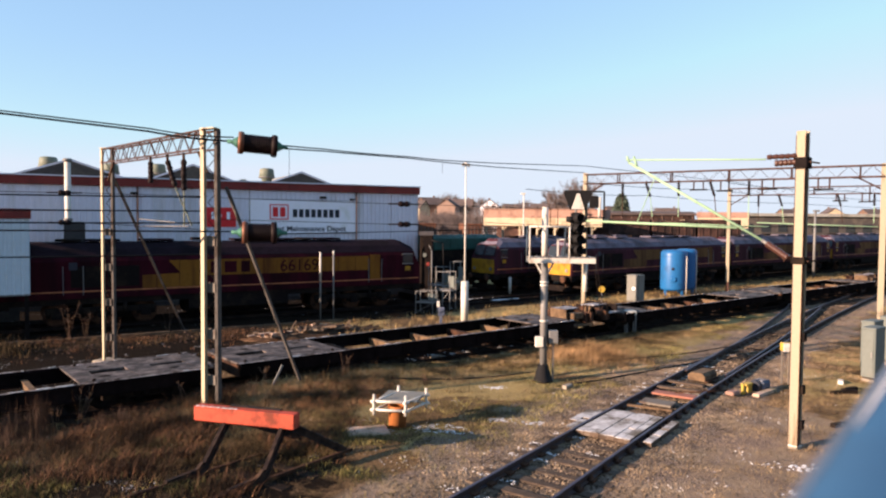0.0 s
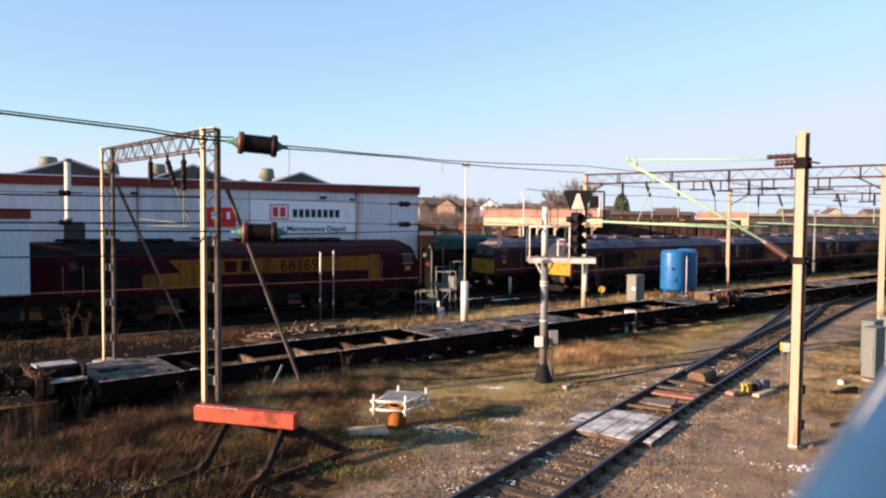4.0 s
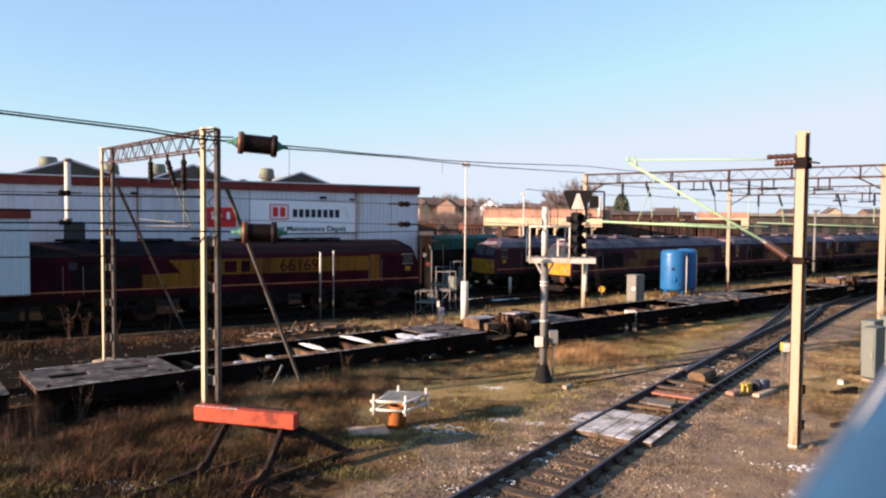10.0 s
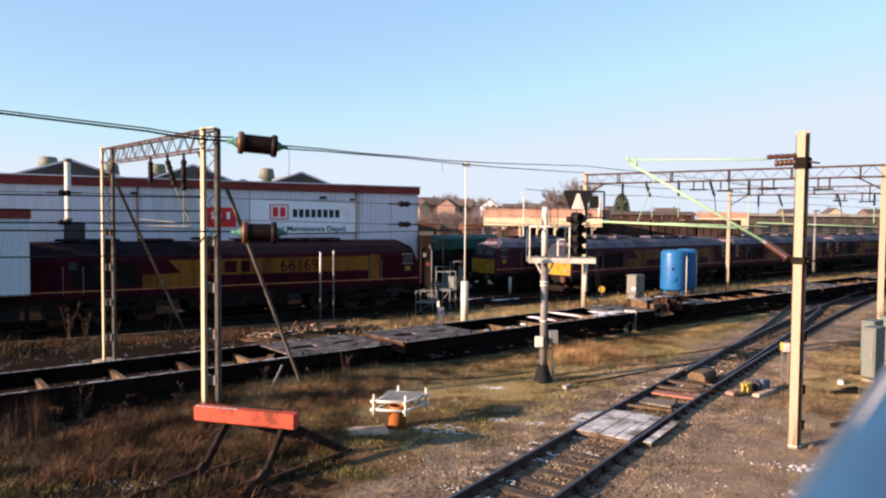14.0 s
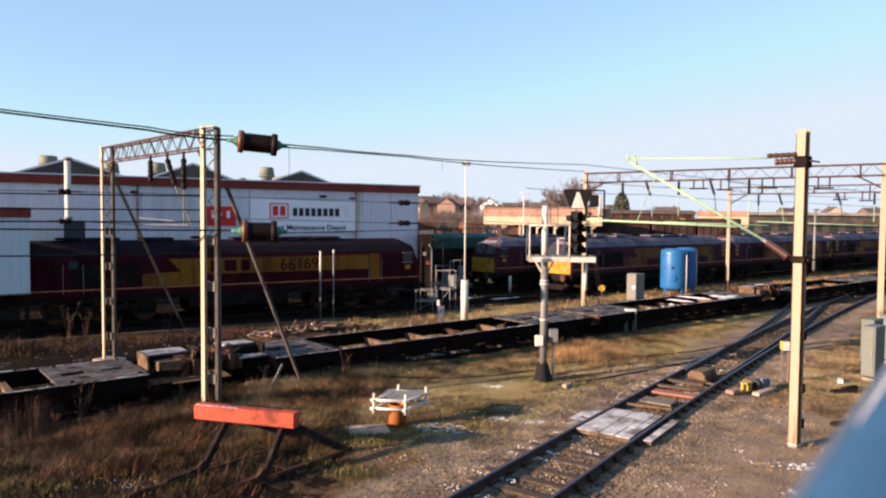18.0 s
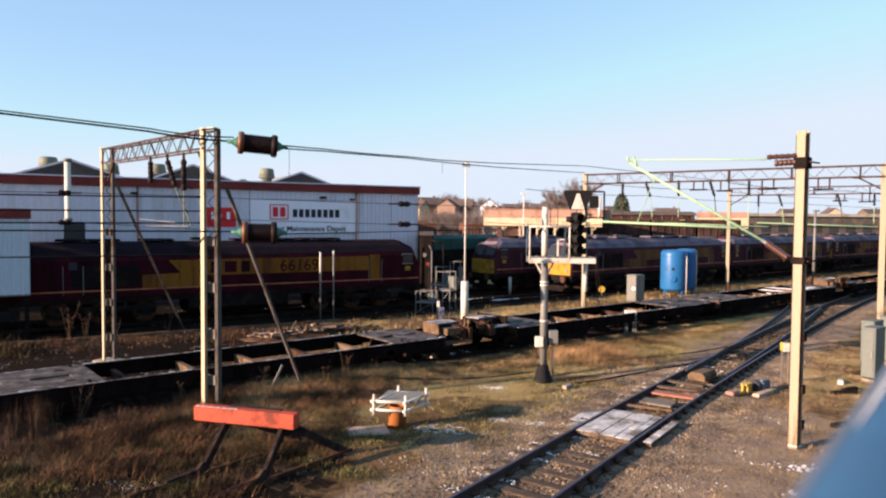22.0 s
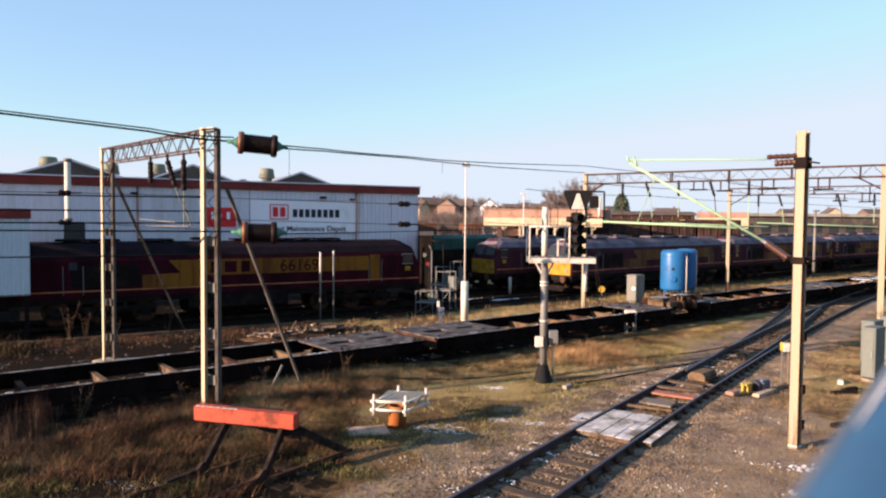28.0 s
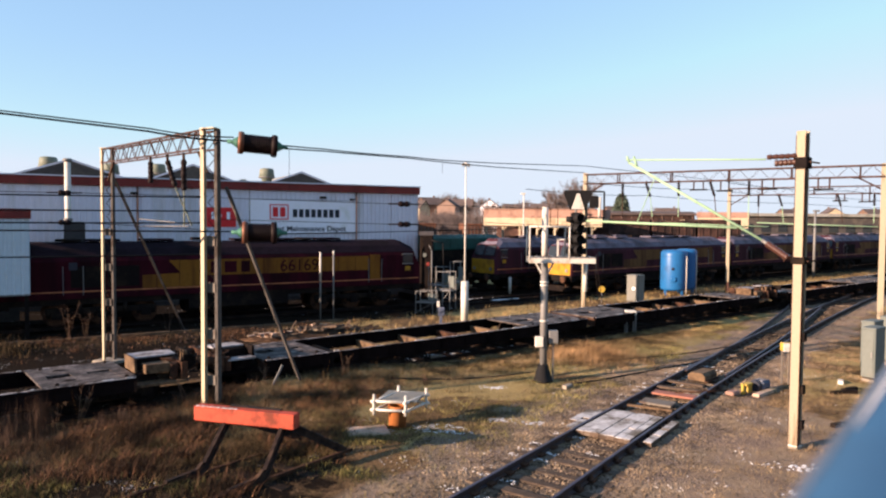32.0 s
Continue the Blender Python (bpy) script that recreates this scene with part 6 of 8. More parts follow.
g = thing("tank_wagon", yard_pose(34.4, 40.2, RAIL_Z), "dark green wagon standing behind the locomotives", "wagon")
part("body", bm_box(B(), (0, 0, 3.3), (7.0, 2.5, 0.9)), "teal", g, bevel=0.08)
part("lower_body", bm_box(B(), (0, 0, 2.0), (6.9, 2.4, 1.7)), "grime", g)
part("roof", bm_prism(B(), ((-1.25, 3.68), (1.25, 3.68), (0.7, 3.95), (-0.7, 3.95)), 7.0, (-3.5, 0, 0)), "teal", g)
part("underframe", bm_box(B(), (0, 0, 1.0), (6.7, 2.2, 0.4)), "grime", g)
for x in (-2.2, 2.2):
    wheelset(g, x, 0.46)
for k in range(5):
    part("rib", bm_box(B(), (-3.1 + k * 1.55, -1.27, 3.3), (0.08, 0.06, 0.8)), "teal", g)


# ---- buffer stop ----
def rail_bar(bm, p0, p1):
    """A straight length of old rail: head, web and foot."""
    d = (Vector(p1) - Vector(p0)).normalized()
    side = d.cross(Vector((0, 0, 1))).normalized()
    out = side.cross(d).normalized()
    for off, w, h in ((0.065, 0.075, 0.045), (0.0, 0.022, 0.12), (-0.068, 0.13, 0.018)):
        vs = []
        for p in (Vector(p0), Vector(p1)):
            for a, b in ((-1, -1), (1, -1), (1, 1), (-1, 1)):
                vs.append(bm.verts.new(p + out * (off + b * h / 2) + side * (a * w / 2)))
        for f in ((3, 2, 1, 0), (4, 5, 6, 7), (0, 1, 5, 4), (1, 2, 6, 5), (2, 3, 7, 6), (3, 0, 4, 7)):
            bm.faces.new([vs[k] for k in f])
    return bm


def buffer_stop():
    o = thing("buffer_stop", pose(0, 0, 0), "rusty rail-built buffer stop with a bright orange-red beam", "buffer stop")
    a, b = Vector((-5.34, 15.02, 0.95)), Vector((-3.02, 14.36, 0.95))
    d = (b - a).normalized()
    side = Vector((-d.y, d.x, 0))
    bm = B()
    m = Matrix((d, side, Vector((0, 0, 1)))).transposed()
    bm_box(bm, (a + b) / 2, ((b - a).length, 0.26, 0.32), m)
    bmt = part("beam", bm, "orange", o, "bright orange-red timber beam", bevel=0.02)
    part("beam_cap", bm_box(B(), (a + b) / 2 + Vector((0.2, 0.06, 0.168)), ((b - a).length * 0.5, 0.12, 0.02), m), "darkrail", bmt)
    bm = B()
    for k in range(15):
        f = 0.03 + 0.42 * k / 15 + random.uniform(-0.006, 0.006)
        bm_box(bm, a.lerp(b, f) - side * 0.10 + Vector((0, 0, 0.166)), (random.uniform(0.02, 0.045), random.uniform(0.03, 0.06), 0.014), m)
    tagged(part("frost_edge", bm, "frost", bmt, "white frost along the top edge"), kind="stuff")
    axis = Vector((1.89, 2.5, 0)).normalized()
    for foot, top, heel in (((-4.78, 13.85, 0.1), (-4.62, 14.95, 0.85), (-3.25, 16.1, 0.05)), ((-3.46, 13.45, 0.1), (-3.32, 14.55, 0.85), (-2.14, 15.2, 0.05))):
        foot, top, heel = Vector(foot), Vector(top), Vector(heel)
        low = foot - axis * 0.16 - Vector((0, 0, 0.03))
        heelp = foot - axis * 0.85 - Vector((0, 0, 0.07))
        lg = part("front_leg", rail_bar(B(), top, foot + Vector((0, 0, 0.08))), "darkrail", o)
        part("bent_foot", rail_bar(rail_bar(B(), foot + Vector((0, 0, 0.10)), low), low + axis * 0.02, heelp), "darkrail", lg)
        part("back_stay", rail_bar(B(), top, heel), "darkrail", o)
        part("gusset_plate", bm_bar(B(), top - Vector((0, 0, 0.10)), top + Vector((0, 0, 0.10)), 0.22, 0.03), "darkrail", o)
    return o


buffer_stop()
sid = thing("old_siding", pose(0, 0, 0), "rusty disused siding rails half buried in grass", "railway track", kind="structure")
ax = Vector((1.89, 2.5, 0)).normalized()
for base in (Vector((-3.46, 13.45, 0)), Vector((-4.78, 13.85, 0))):
    part("rail", sweep_rail([tuple(base + ax * s + Vector((0, 0, -0.085))) for s in np.arange(-6, 2.6, 0.4)]), "rust", sid)
for k in range(8):
    p = Vector((-4.12, 13.65, 0)) + ax * (-4.6 + k * 0.8)
    share("sleeper", DARK_SHADE_SLEEPER, sid, pose(p.x, p.y, -0.065, 0, 0, -37 + random.uniform(-4, 4)))

# standpipe with its guard frame
sp = thing("standpipe", pose(-1.1, 17.15, 0), "orange clay standpipe with a white tubular guard frame", "standpipe")
part("pipe", bm_turn(B(), ((0.22, 0), (0.22, 0.48), (0.24, 0.49), (0.24, 0.56), (0.18, 0.56), (0.18, 0.3)), (0, 0, 0), 22), "clay", sp)
part("grey_lid", bm_box(B(), (0.10, 0.20, 0.73), (1.02, 0.9, 0.04), pose(0, 0, 0, 1.5, -1, -14)), "grey", sp, "tilted grey metal lid", bevel=0.01)
cr = [(-0.56, -0.30), (0.22, -0.42), (0.70, 0.38), (-0.02, 0.62)]
for z in (0.52, 0.73):
    for k in range(4):
        (x0, y0), (x1, y1) = cr[k], cr[(k + 1) % 4]
        d = Vector((x1 - x0, y1 - y0, 0)).normalized() * 0.09
        part("guard_tube", bm_rod(B(), (x0 - d.x, y0 - d.y, z), (x1 + d.x, y1 + d.y, z), 0.032, seg=10), "whitepipe", sp)
for x, y in cr:
    part("guard_post", bm_rod(B(), (x, y, 0.40), (x, y, 0.90), 0.034, seg=10), "whitepipe", sp)
solo("concrete_slab", bm_box(B(), (-1.8, 16.75, 0.005), (1.0, 0.7, 0.10), pose(0, 0, 0, 0, 0, 15)), "slab", bevel=0.02, label="pinkish concrete slab sunk in the grass", category="slab")

# ---- crossing boards and point gear ----
cb = thing("board_crossing", pose(0, 0, 0), "silvery timber foot crossing between the rails", "foot crossing")
yc = 17.1
dirn = near_dir(yc)
sd = Vector((dirn.y, -dirn.x, 0))
cc = Vector((near_x(yc), yc, 0))
tn = math.degrees(math.atan2(dirn.y, dirn.x))


def frosted_plank(p, length, width, turn):
    """Dark plank with a thin frosted top."""
    pl = part("plank", bm_box(B(), p, (length, width, 0.10), pose(0, 0, 0, 0, 0, turn)), "sleeper", cb)
    part("frosted_top", bm_box(B(), p + Vector((0, 0, 0.056)), (length - 0.012, width - 0.006, 0.012), pose(0, 0, 0, 0, 0, turn)), "board", pl, "frosted silvery top")


for k in range(7):
    u = -0.57 + k * 0.19
    cuts = [-1.15, random.uniform(-0.35, 0.5), 1.15] if k % 2 else [-1.15, 1.15]
    for a, b in zip(cuts, cuts[1:]):
        p = cc + sd * u + dirn * ((a + b) / 2) + Vector((0, 0, 0.105 + random.uniform(-0.012, 0.012)))
        frosted_plank(p, b - a - 0.012, 0.184, tn + random.uniform(-0.5, 0.5))
for u, parts_ in ((-0.95, ((-1.0, -0.1), (0.05, 1.1))), (-1.15, ((-0.3, 0.9),)), (1.0, ((-0.95, -0.35), (-0.3, 0.25), (0.3, 1.15)))):
    for a, b in parts_:
        p = cc + sd * u + dirn * ((a + b) / 2) + Vector((0, 0, 0.06))
        frosted_plank(p, b - a - 0.02, 0.19, tn)

pm = thing("point_machine", pose(9.3, 21.1, 0, 0, 0, 40), "blue-grey point machine with yellow and red rods beside the rail", "point machine")
mc = part("motor_case", bm_box(B(), (0.55, -0.22, 0.20), (0.52, 0.36, 0.26)), "motorblue", pm, bevel=0.05)
part("frosted_lid", bm_box(B(), (0.50, -0.22, 0.342), (0.34, 0.26, 0.02)), "lid", mc, "frosted lid", bevel=0.008)
part("gear_case", bm_turn(B(), ((0.16, 0), (0.18, 0.05), (0.16, 0.38)), (0.12, -0.20, 0.20), 14, (1, 0, 0)), "ink", pm)
bm = bm_bar(B(), (-0.42, -0.15, 0.30), (-0.05, -0.15, 0.30), 0.20, 0.06)
for u in (-0.42, -0.06):
    bm_bar(bm, (u, -0.15, 0.02), (u, -0.15, 0.32), 0.20, 0.07)
part("yellow_bracket", bm, "yellow", pm, "arched yellow bracket", bevel=0.012)
part("red_cover", bm_box(B(), (-0.9, -0.05, 0.12), (0.4, 0.26, 0.12)), "pinkrust", pm, "faded red cover", bevel=0.03)
part("bearer", bm_box(B(), (0.15, -0.52, 0.05), (1.15, 0.20, 0.10)), "slab", pm, "pale timber bearer", bevel=0.01)
part("rod", bm_rod(B(), (-0.7, 0.0, 0.16), (-2.4, 0.9, 0.16), 0.025, seg=8), "rust", pm)
for u, y, wd, ln, mat, lb in ((0.12, 20.25, 0.40, 1.30, "salmon", "faded red plank between the rails"), (-0.05, 20.9, 0.20, 1.3, "sleeper", "dark plank between the rails"), (0.0, 19.3, 0.55, 0.9, "dullsteel", "flat grey-brown steel plate between the rails"), (0.0, 18.75, 0.10, 1.2, "tan", "brown plank between the rails"), (-0.2, 21.6, 0.2, 1.3, "sleeper", "dark plank between the rails")):
    p = Vector((near_x(y), y, 0.115)) + sd * u
    solo("loose_plank", bm_box(B(), p, (ln, wd, 0.06), pose(0, 0, 0, 0, 0, tn - 90 + random.uniform(-8, 8))), mat, bevel=0.01, label=lb, category="plank", group="planks between rails")
cv = thing("rail_cover", pose(near_x(22.4) + 0.1, 22.4, 0.10, 0, 0, tn - 8), "hump-backed brown steel cover between the rails", "cover")
part("hood", bm_prism(B(), ((-0.28, 0.0), (0.28, 0.0), (0.28, 0.16), (0.18, 0.26), (-0.18, 0.26), (-0.28, 0.16)), 0.95, (-0.45, 0, 0)), "tan", cv, bevel=0.01)
part("side_flange", bm_box(B(), (0.02, -0.32, 0.015), (1.0, 0.1, 0.03)), "rust", cv)
# closer rail of the turnout
tn2 = thing("turnout_rails", pose(0, 0, 0), "rusty turnout rails branching off the near track", "railway track", kind="structure")
for g0, bend in ((-0.66, -0.55), (0.62, -0.4)):
    pts = []
    for y in np.arange(23.0, 42.0, 0.5):
        dd = near_dir(y)
        s2 = Vector((dd.y, -dd.x, 0))
        u = (y - 23.0) / 14.0
        pts.append(tuple(Vector((near_x(y), y, 0.015)) + s2 * (g0 + bend * u * u * 1.8)))
    rail_part(pts, tn2)

# small white-topped stile by the wagons, and the pile of scrap behind them
st = thing("lineside_stand", pose(8.72, 32.1, 0), "small white-topped steel stand beside the siding", "stand")
part("top", bm_box(B(), (0, 0, 0.98), (0.46, 0.42, 0.2)), "whitepipe", st, bevel=0.02)
for x in (-0.2, 0.2):
    for y in (-0.18, 0.18):
        part("leg", bm_bar(B(), (x, y, 0), (x, y, 0.9), 0.05, 0.05), "galv", st)

# low timber kerb before the dark apron
kb = thing("timber_kerb", pose(0, 0, 0), "weathered timber kerb at the edge of the dark apron", "kerb")
_ka, _kd = Vector((-19.4, 26.78, 0)), Vector((0.857, 0.516, 0))
for k in range(8):
    _p, _q = _ka + _kd * (k * 2.1), _ka + _kd * (k * 2.1 + 2.04)
    part("kerb_timber", bm_bar(B(), _p + Vector((0, 0, 0.03 + random.uniform(-0.02, 0.02))), _q + Vector((0, 0, 0.03 + random.uniform(-0.02, 0.02))), 0.16, 0.18), "tan", kb, bevel=0.015)

# cables lying on the ground
for pts in (((-1.6, 21.6), (0.14, 22.21), (1.64, 22.84), (3.15, 23.59)), ((3.6, 21.64), (5.12, 22.47), (6.71, 23.54), (9.05, 25.24), (11.39, 27.42)), ((4.6, 24.9), (5.78, 25.42), (7.43, 26.12), (9.75, 27.23), (12.32, 29.1))):
    wire([(x, y, bump_height(x, y) + 0.02) for x, y in pts], 0.028, "black lineside cable lying on the ground", 0.0, "black", "lineside_cable")

# ---- footbridge that carries the eye ----
fb = thing("footbridge", pose(0, 0, 0), "pale blue painted steel footbridge parapet close to the eye", "footbridge")
_a = Vector((math.sin(radians(38)), math.cos(radians(38)), 0))
_r = Vector((_a.y, -_a.x, 0))
HR = Vector((0.468, 0.752, 4.783))
part("handrail", bm_rod(B(), HR - _a * 2.6, HR + _a * 9.0, 0.09, seg=40), "railblue", fb, "thick pale blue handrail")


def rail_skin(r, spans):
    """Thin skin that paints light onto the round handrail; spans are rows (distance along, first angle, last angle)."""
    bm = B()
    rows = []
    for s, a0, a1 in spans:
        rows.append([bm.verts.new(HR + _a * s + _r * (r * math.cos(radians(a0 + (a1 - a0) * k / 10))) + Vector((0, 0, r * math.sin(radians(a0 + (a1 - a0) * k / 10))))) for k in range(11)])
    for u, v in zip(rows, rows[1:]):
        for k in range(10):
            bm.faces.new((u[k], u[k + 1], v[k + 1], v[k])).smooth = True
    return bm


# grey skin paints the left side's light, white strip the sun glint
part("worn_top", rail_skin(0.0912, [(-2.5 + 0.5 * k, 123 + 2 * math.sin(k * 1.7), 200) for k in range(23)]), "railside_tone", fb, "grey-blue skin painted for the light on the handrail's side")
part("frost_line", rail_skin(0.0918, [(0.24, 117, 118), (0.32, 115, 119), (0.45, 113, 119), (0.7, 112, 119), (1.2, 111, 119), (2.5, 112, 119), (4.0, 116, 118)]), "frost", fb, "thin white strip painted as a glint along the handrail")
for s in (-2.4, 3.0, 6.0, 8.8):
    q = HR + _a * s + _r * 0.05
    part("baluster", bm_rod(B(), (q.x, q.y, 3.72), (q.x, q.y, 4.78), 0.03, seg=8), "railblue", fb)
bm = B()
dk = HR + _a * 3.2 + _r * 1.4
bm_box(bm, (dk.x, dk.y, 3.62), (12.0, 2.5, 0.2), pose(0, 0, 0, 0, 0, 52))
part("deck", bm, "concrete", fb)
for s in (-2.0, 8.0):
    q = HR + _a * s + _r * 1.4
    part("pier", bm_box(B(), (q.x, q.y, 1.76), (0.5, 0.5, 3.52)), "concrete", fb)


# ---- far background ----
def house(x, y, w, d, h, turn, label, mat="brick"):
    o = thing("house", pose(x, y, 0, 0, 0, turn), label, "house", "far houses")
    eave = h - 0.36 * d
    part("wall", bm_box(B(), (0, 0, eave / 2), (w, d, eave)), mat, o)
    for q in (-1, 1):
        part("gable", bm_prism(B(), ((-d / 2, eave), (d / 2, eave), (0, h - 0.15)), 0.2, (q * (w / 2 - 0.1) - 0.1, 0, 0)), mat, o)
    part("roof", bm_prism(B(), ((-d / 2 - 0.4, eave - 0.25), (-d / 2 - 0.4, eave - 0.1), (0, h + 0.1), (d / 2 + 0.4, eave - 0.1), (d / 2 + 0.4, eave - 0.25), (0, h - 0.1)), w + 0.6, (-w / 2 - 0.3, 0, 0)), "tile", o)
    part("chimney", bm_box(B(), (w * 0.3, 0.3, h + 0.1), (0.6, 0.5, 1.1)), "brick", o)
    for sx in (-0.28, 0.28):
        for z in (eave * 0.35, eave * 0.78):
            wn_ = part("window", bm_box(B(), (sx * w, -d / 2 - 0.02, z), (w * 0.2, 0.08, 1.3)), "whitepipe", o)
            part("pane", bm_box(B(), (sx * w, -d / 2 - 0.07, z), (w * 0.16, 0.02, 1.05)), "glass", wn_)
    return o


random.seed(4)
# bearing, width as seen, ridge height over the eye's level (hundredths of the distance), distance, turn, wall
for px, w, up, D, turn, wall in ((757, 7.0, 3.35, 230, 20, "brick"), (793, 6.5, 3.1, 225, 75, "pinkrender"), (816, 8.0, 3.15, 240, -10, "brick"), (866, 6.0, 3.1, 215, 82, "signwhite"), (912, 8.5, 2.5, 235, 8, "sand"), (960, 8.0, 2.6, 240, -14, "brick"), (1090, 8, 2.3, 250, 10, "brick"), (690, 8, 3.0, 230, 10, "brick"), (735, 6.5, 2.9, 210, -30, "sand"), (1180, 8, 2.1, 260, -12, "brick"), (1395, 8, 2.1, 270, 15, "brick"), (1470, 8, 2.3, 280, 80, "sand"), (1540, 8, 2.2, 290, 12, "brick")):
    house((px - 784) / 1230 * D, D, w, w * 0.9, 5.15 + up * D / 100, turn, "brick house with a brown tiled roof beyond the yard" if wall == "brick" else "pale rendered house with a brown tiled roof beyond the yard", wall)


def bare_tree(x, y, h, seed, label, spread=0.5, name="bare_tree"):
    """Trunk, forking limbs and a haze of thin twigs."""
    rnd = random.Random(seed)
    o = thing(name, pose(x, y, 0, 0, 0, rnd.uniform(0, 360)), label, "tree", "bare trees")
    bm, bt = B(), B()

    def grow(p, d, n, r, level):
        q = p + d * n
        bm_rod(bm if level < 2 else bt, p, q, max(r, 0.022), max(r * 0.62, 0.018), seg=6 if level < 2 else 3, caps=False)
        if level >= 5:
            return
        for _ in range((3, 4, 4, 4, 3)[level]):
            v = (d + Vector((rnd.uniform(-1, 1), rnd.uniform(-1, 1), rnd.uniform(-0.25, 0.7))) * (0.55 + spread * 0.4)).normalized()
            grow(p + d * n * rnd.uniform(0.55, 1.0), v, n * rnd.uniform(0.55, 0.8), r * 0.58, level + 1)
    grow(Vector((0, 0, -0.1)), Vector((0, 0, 1)), h * 0.34, h * 0.022, 0)
    part("trunk", bm, "bark", o)
    part("crown", bt, "twig", o)
    return o


trees = [bare_tree(0, 150, 10, 3, "bare winter tree with fine brown twigs"), bare_tree(20, 165, 12, 8, "bare winter tree with fine brown twigs", 0.8)]
random.seed(11)
for px, D, sc in ((752, 96, 0.62), (770, 100, 0.7), (790, 98, 0.66), (806, 104, 0.72), (832, 100, 0.68), (848, 106, 0.7), (760, 140, 0.8), (778, 150, 0.75), (800, 155, 0.9), (828, 150, 0.8), (845, 160, 0.85), (885, 170, 0.9), (905, 180, 0.8), (955, 175, 0.8), (978, 122, 1.2), (1000, 120, 1.5), (1018, 124, 1.4), (1042, 126, 1.15), (870, 120, 0.95), (900, 122, 0.9), (930, 125, 1.0), (862, 118, 0.85), (960, 128, 0.9), (1075, 130, 0.9), (1120, 135, 0.85), (1160, 140, 0.9), (1210, 145, 0.9), (1240, 148, 0.85), (1150, 200, 0.8), (1200, 210, 0.8), (720, 150, 0.8), (1400, 230, 0.9), (1520, 240, 0.9), (400, 160, 1.0), (420, 165, 1.0), (742, 262, 1.75), (765, 270, 1.6), (786, 266, 1.7), (806, 272, 1.6), (832, 268, 1.55), (850, 280, 1.6), (888, 275, 1.6), (930, 280, 1.5), (975, 262, 1.9), (1005, 270, 2.0)):
    src = random.choice(trees)
    c = copy_thing(src, pose((px - 784) / 1230 * D, D, 0, 0, 0, random.uniform(0, 360)))
    c.scale = (sc, sc, sc)


def evergreen(x, y, h, w, seed):
    """Dense conifer: a trunk under many small drooping clumps."""
    rnd = random.Random(seed)
    o = thing("evergreen_tree", pose(x, y, 0), "dense dark evergreen tree beyond the yard", "tree", "evergreens")
    part("trunk", bm_rod(B(), (0, 0, 0), (0, 0, h * 0.8), 0.25, 0.08, seg=8), "bark", o)
    vs, fs = [], []
    for _ in range(5200):
        z = rnd.uniform(0.08, 1.0) ** 0.8
        r = w * 0.5 * (1 - z ** 3.2) ** 0.6 * rnd.uniform(0.55, 1.08) + 0.05
        a = rnd.uniform(0, 2 * math.pi)
        c = Vector((math.cos(a) * r, math.sin(a) * r, z * h))
        s = rnd.uniform(0.2, 0.5)
        i = len(vs)
        for _k in range(3):
            vs.append(tuple(c + Vector((rnd.uniform(-s, s), rnd.uniform(-s, s), rnd.uniform(-s, s * 1.3)))))
        fs.append((i, i + 1, i + 2))
    me = bpy.data.meshes.new("crown")
    me.from_pydata(vs, [], fs)
    me.materials.append(M["ever"])
    ob = new("crown", me)
    ob.parent = o
    return o


evergreen(44.0, 172, 12.0, 4.6, 2)
evergreen(-46.0, 160, 14, 9.0, 5)

# leafless thicket of thin stems before the houses
rnd = random.Random(41)
vs, fs = [], []
for _ in range(15000):
    x0 = rnd.uniform(-8.0, 26.0)
    D = rnd.uniform(98, 112)
    top = 4.9 + 1.5 * noise.noise((x0 * 0.35, 2, 7)) + 0.8 * noise.noise((x0 * 1.1, 3, 2)) + (1.0 if x0 < 7 else 0.0)
    z0 = rnd.uniform(0, 1) ** 1.3 * top
    n = rnd.uniform(0.6, 1.5)
    d = Vector((rnd.gauss(0, 0.5), rnd.gauss(0, 0.5), 1)).normalized() * n
    w = rnd.uniform(0.018, 0.05)
    i = len(vs)
    vs += [(x0 - w, D, z0), (x0 + w, D, z0), (x0 + d.x, D + d.y, z0 + d.z)]
    fs.append((i, i + 1, i + 2))
me = bpy.data.meshes.new("thicket")
me.from_pydata(vs, [], fs)
me.materials.append(M["twig"])
tagged(new("thicket", me), "leafless brown thicket before the far houses", "thicket", kind="stuff")

# dark scrub belt along the far side of the yard
rnd = random.Random(5)
vs, fs = [], []
for _ in range(26000):
    x = rnd.uniform(-160, 330)
    D = 112 + rnd.uniform(0, 22) + max(0, x) * 0.25
    hh = (3.4 + 1.6 * noise.noise((x * 0.06, 1, 1)) + 1.0 * noise.noise((x * 0.3, 4, 1))) * rnd.uniform(0.3, 1.1)
    c = Vector((x, D, hh * rnd.uniform(0.1, 1)))
    s = rnd.uniform(0.12, 0.55)
    i = len(vs)
    for _k in range(3):
        vs.append(tuple(c + Vector((rnd.uniform(-s, s), rnd.uniform(-s, s), rnd.uniform(-s, s * 1.6)))))
    fs.append((i, i + 1, i + 2))
me = bpy.data.meshes.new("scrub_belt")
me.from_pydata(vs, [], fs)
me.materials.append(M["darkwood"])
tagged(new("scrub_belt", me), "belt of brown leafless scrub beyond the yard", "scrub", kind="stuff")

# long canopy and sheds across the yard
cy = thing("platform_canopy", pose(4.8, 80.0, 0, 0, 0, -24), "long canopy with red coping and sand-coloured valance", "canopy")
part("coping", bm_box(B(), (6.7, 2.0, 6.05), (13.6, 4.4, 0.95)), "pinkrust", cy, bevel=0.05)
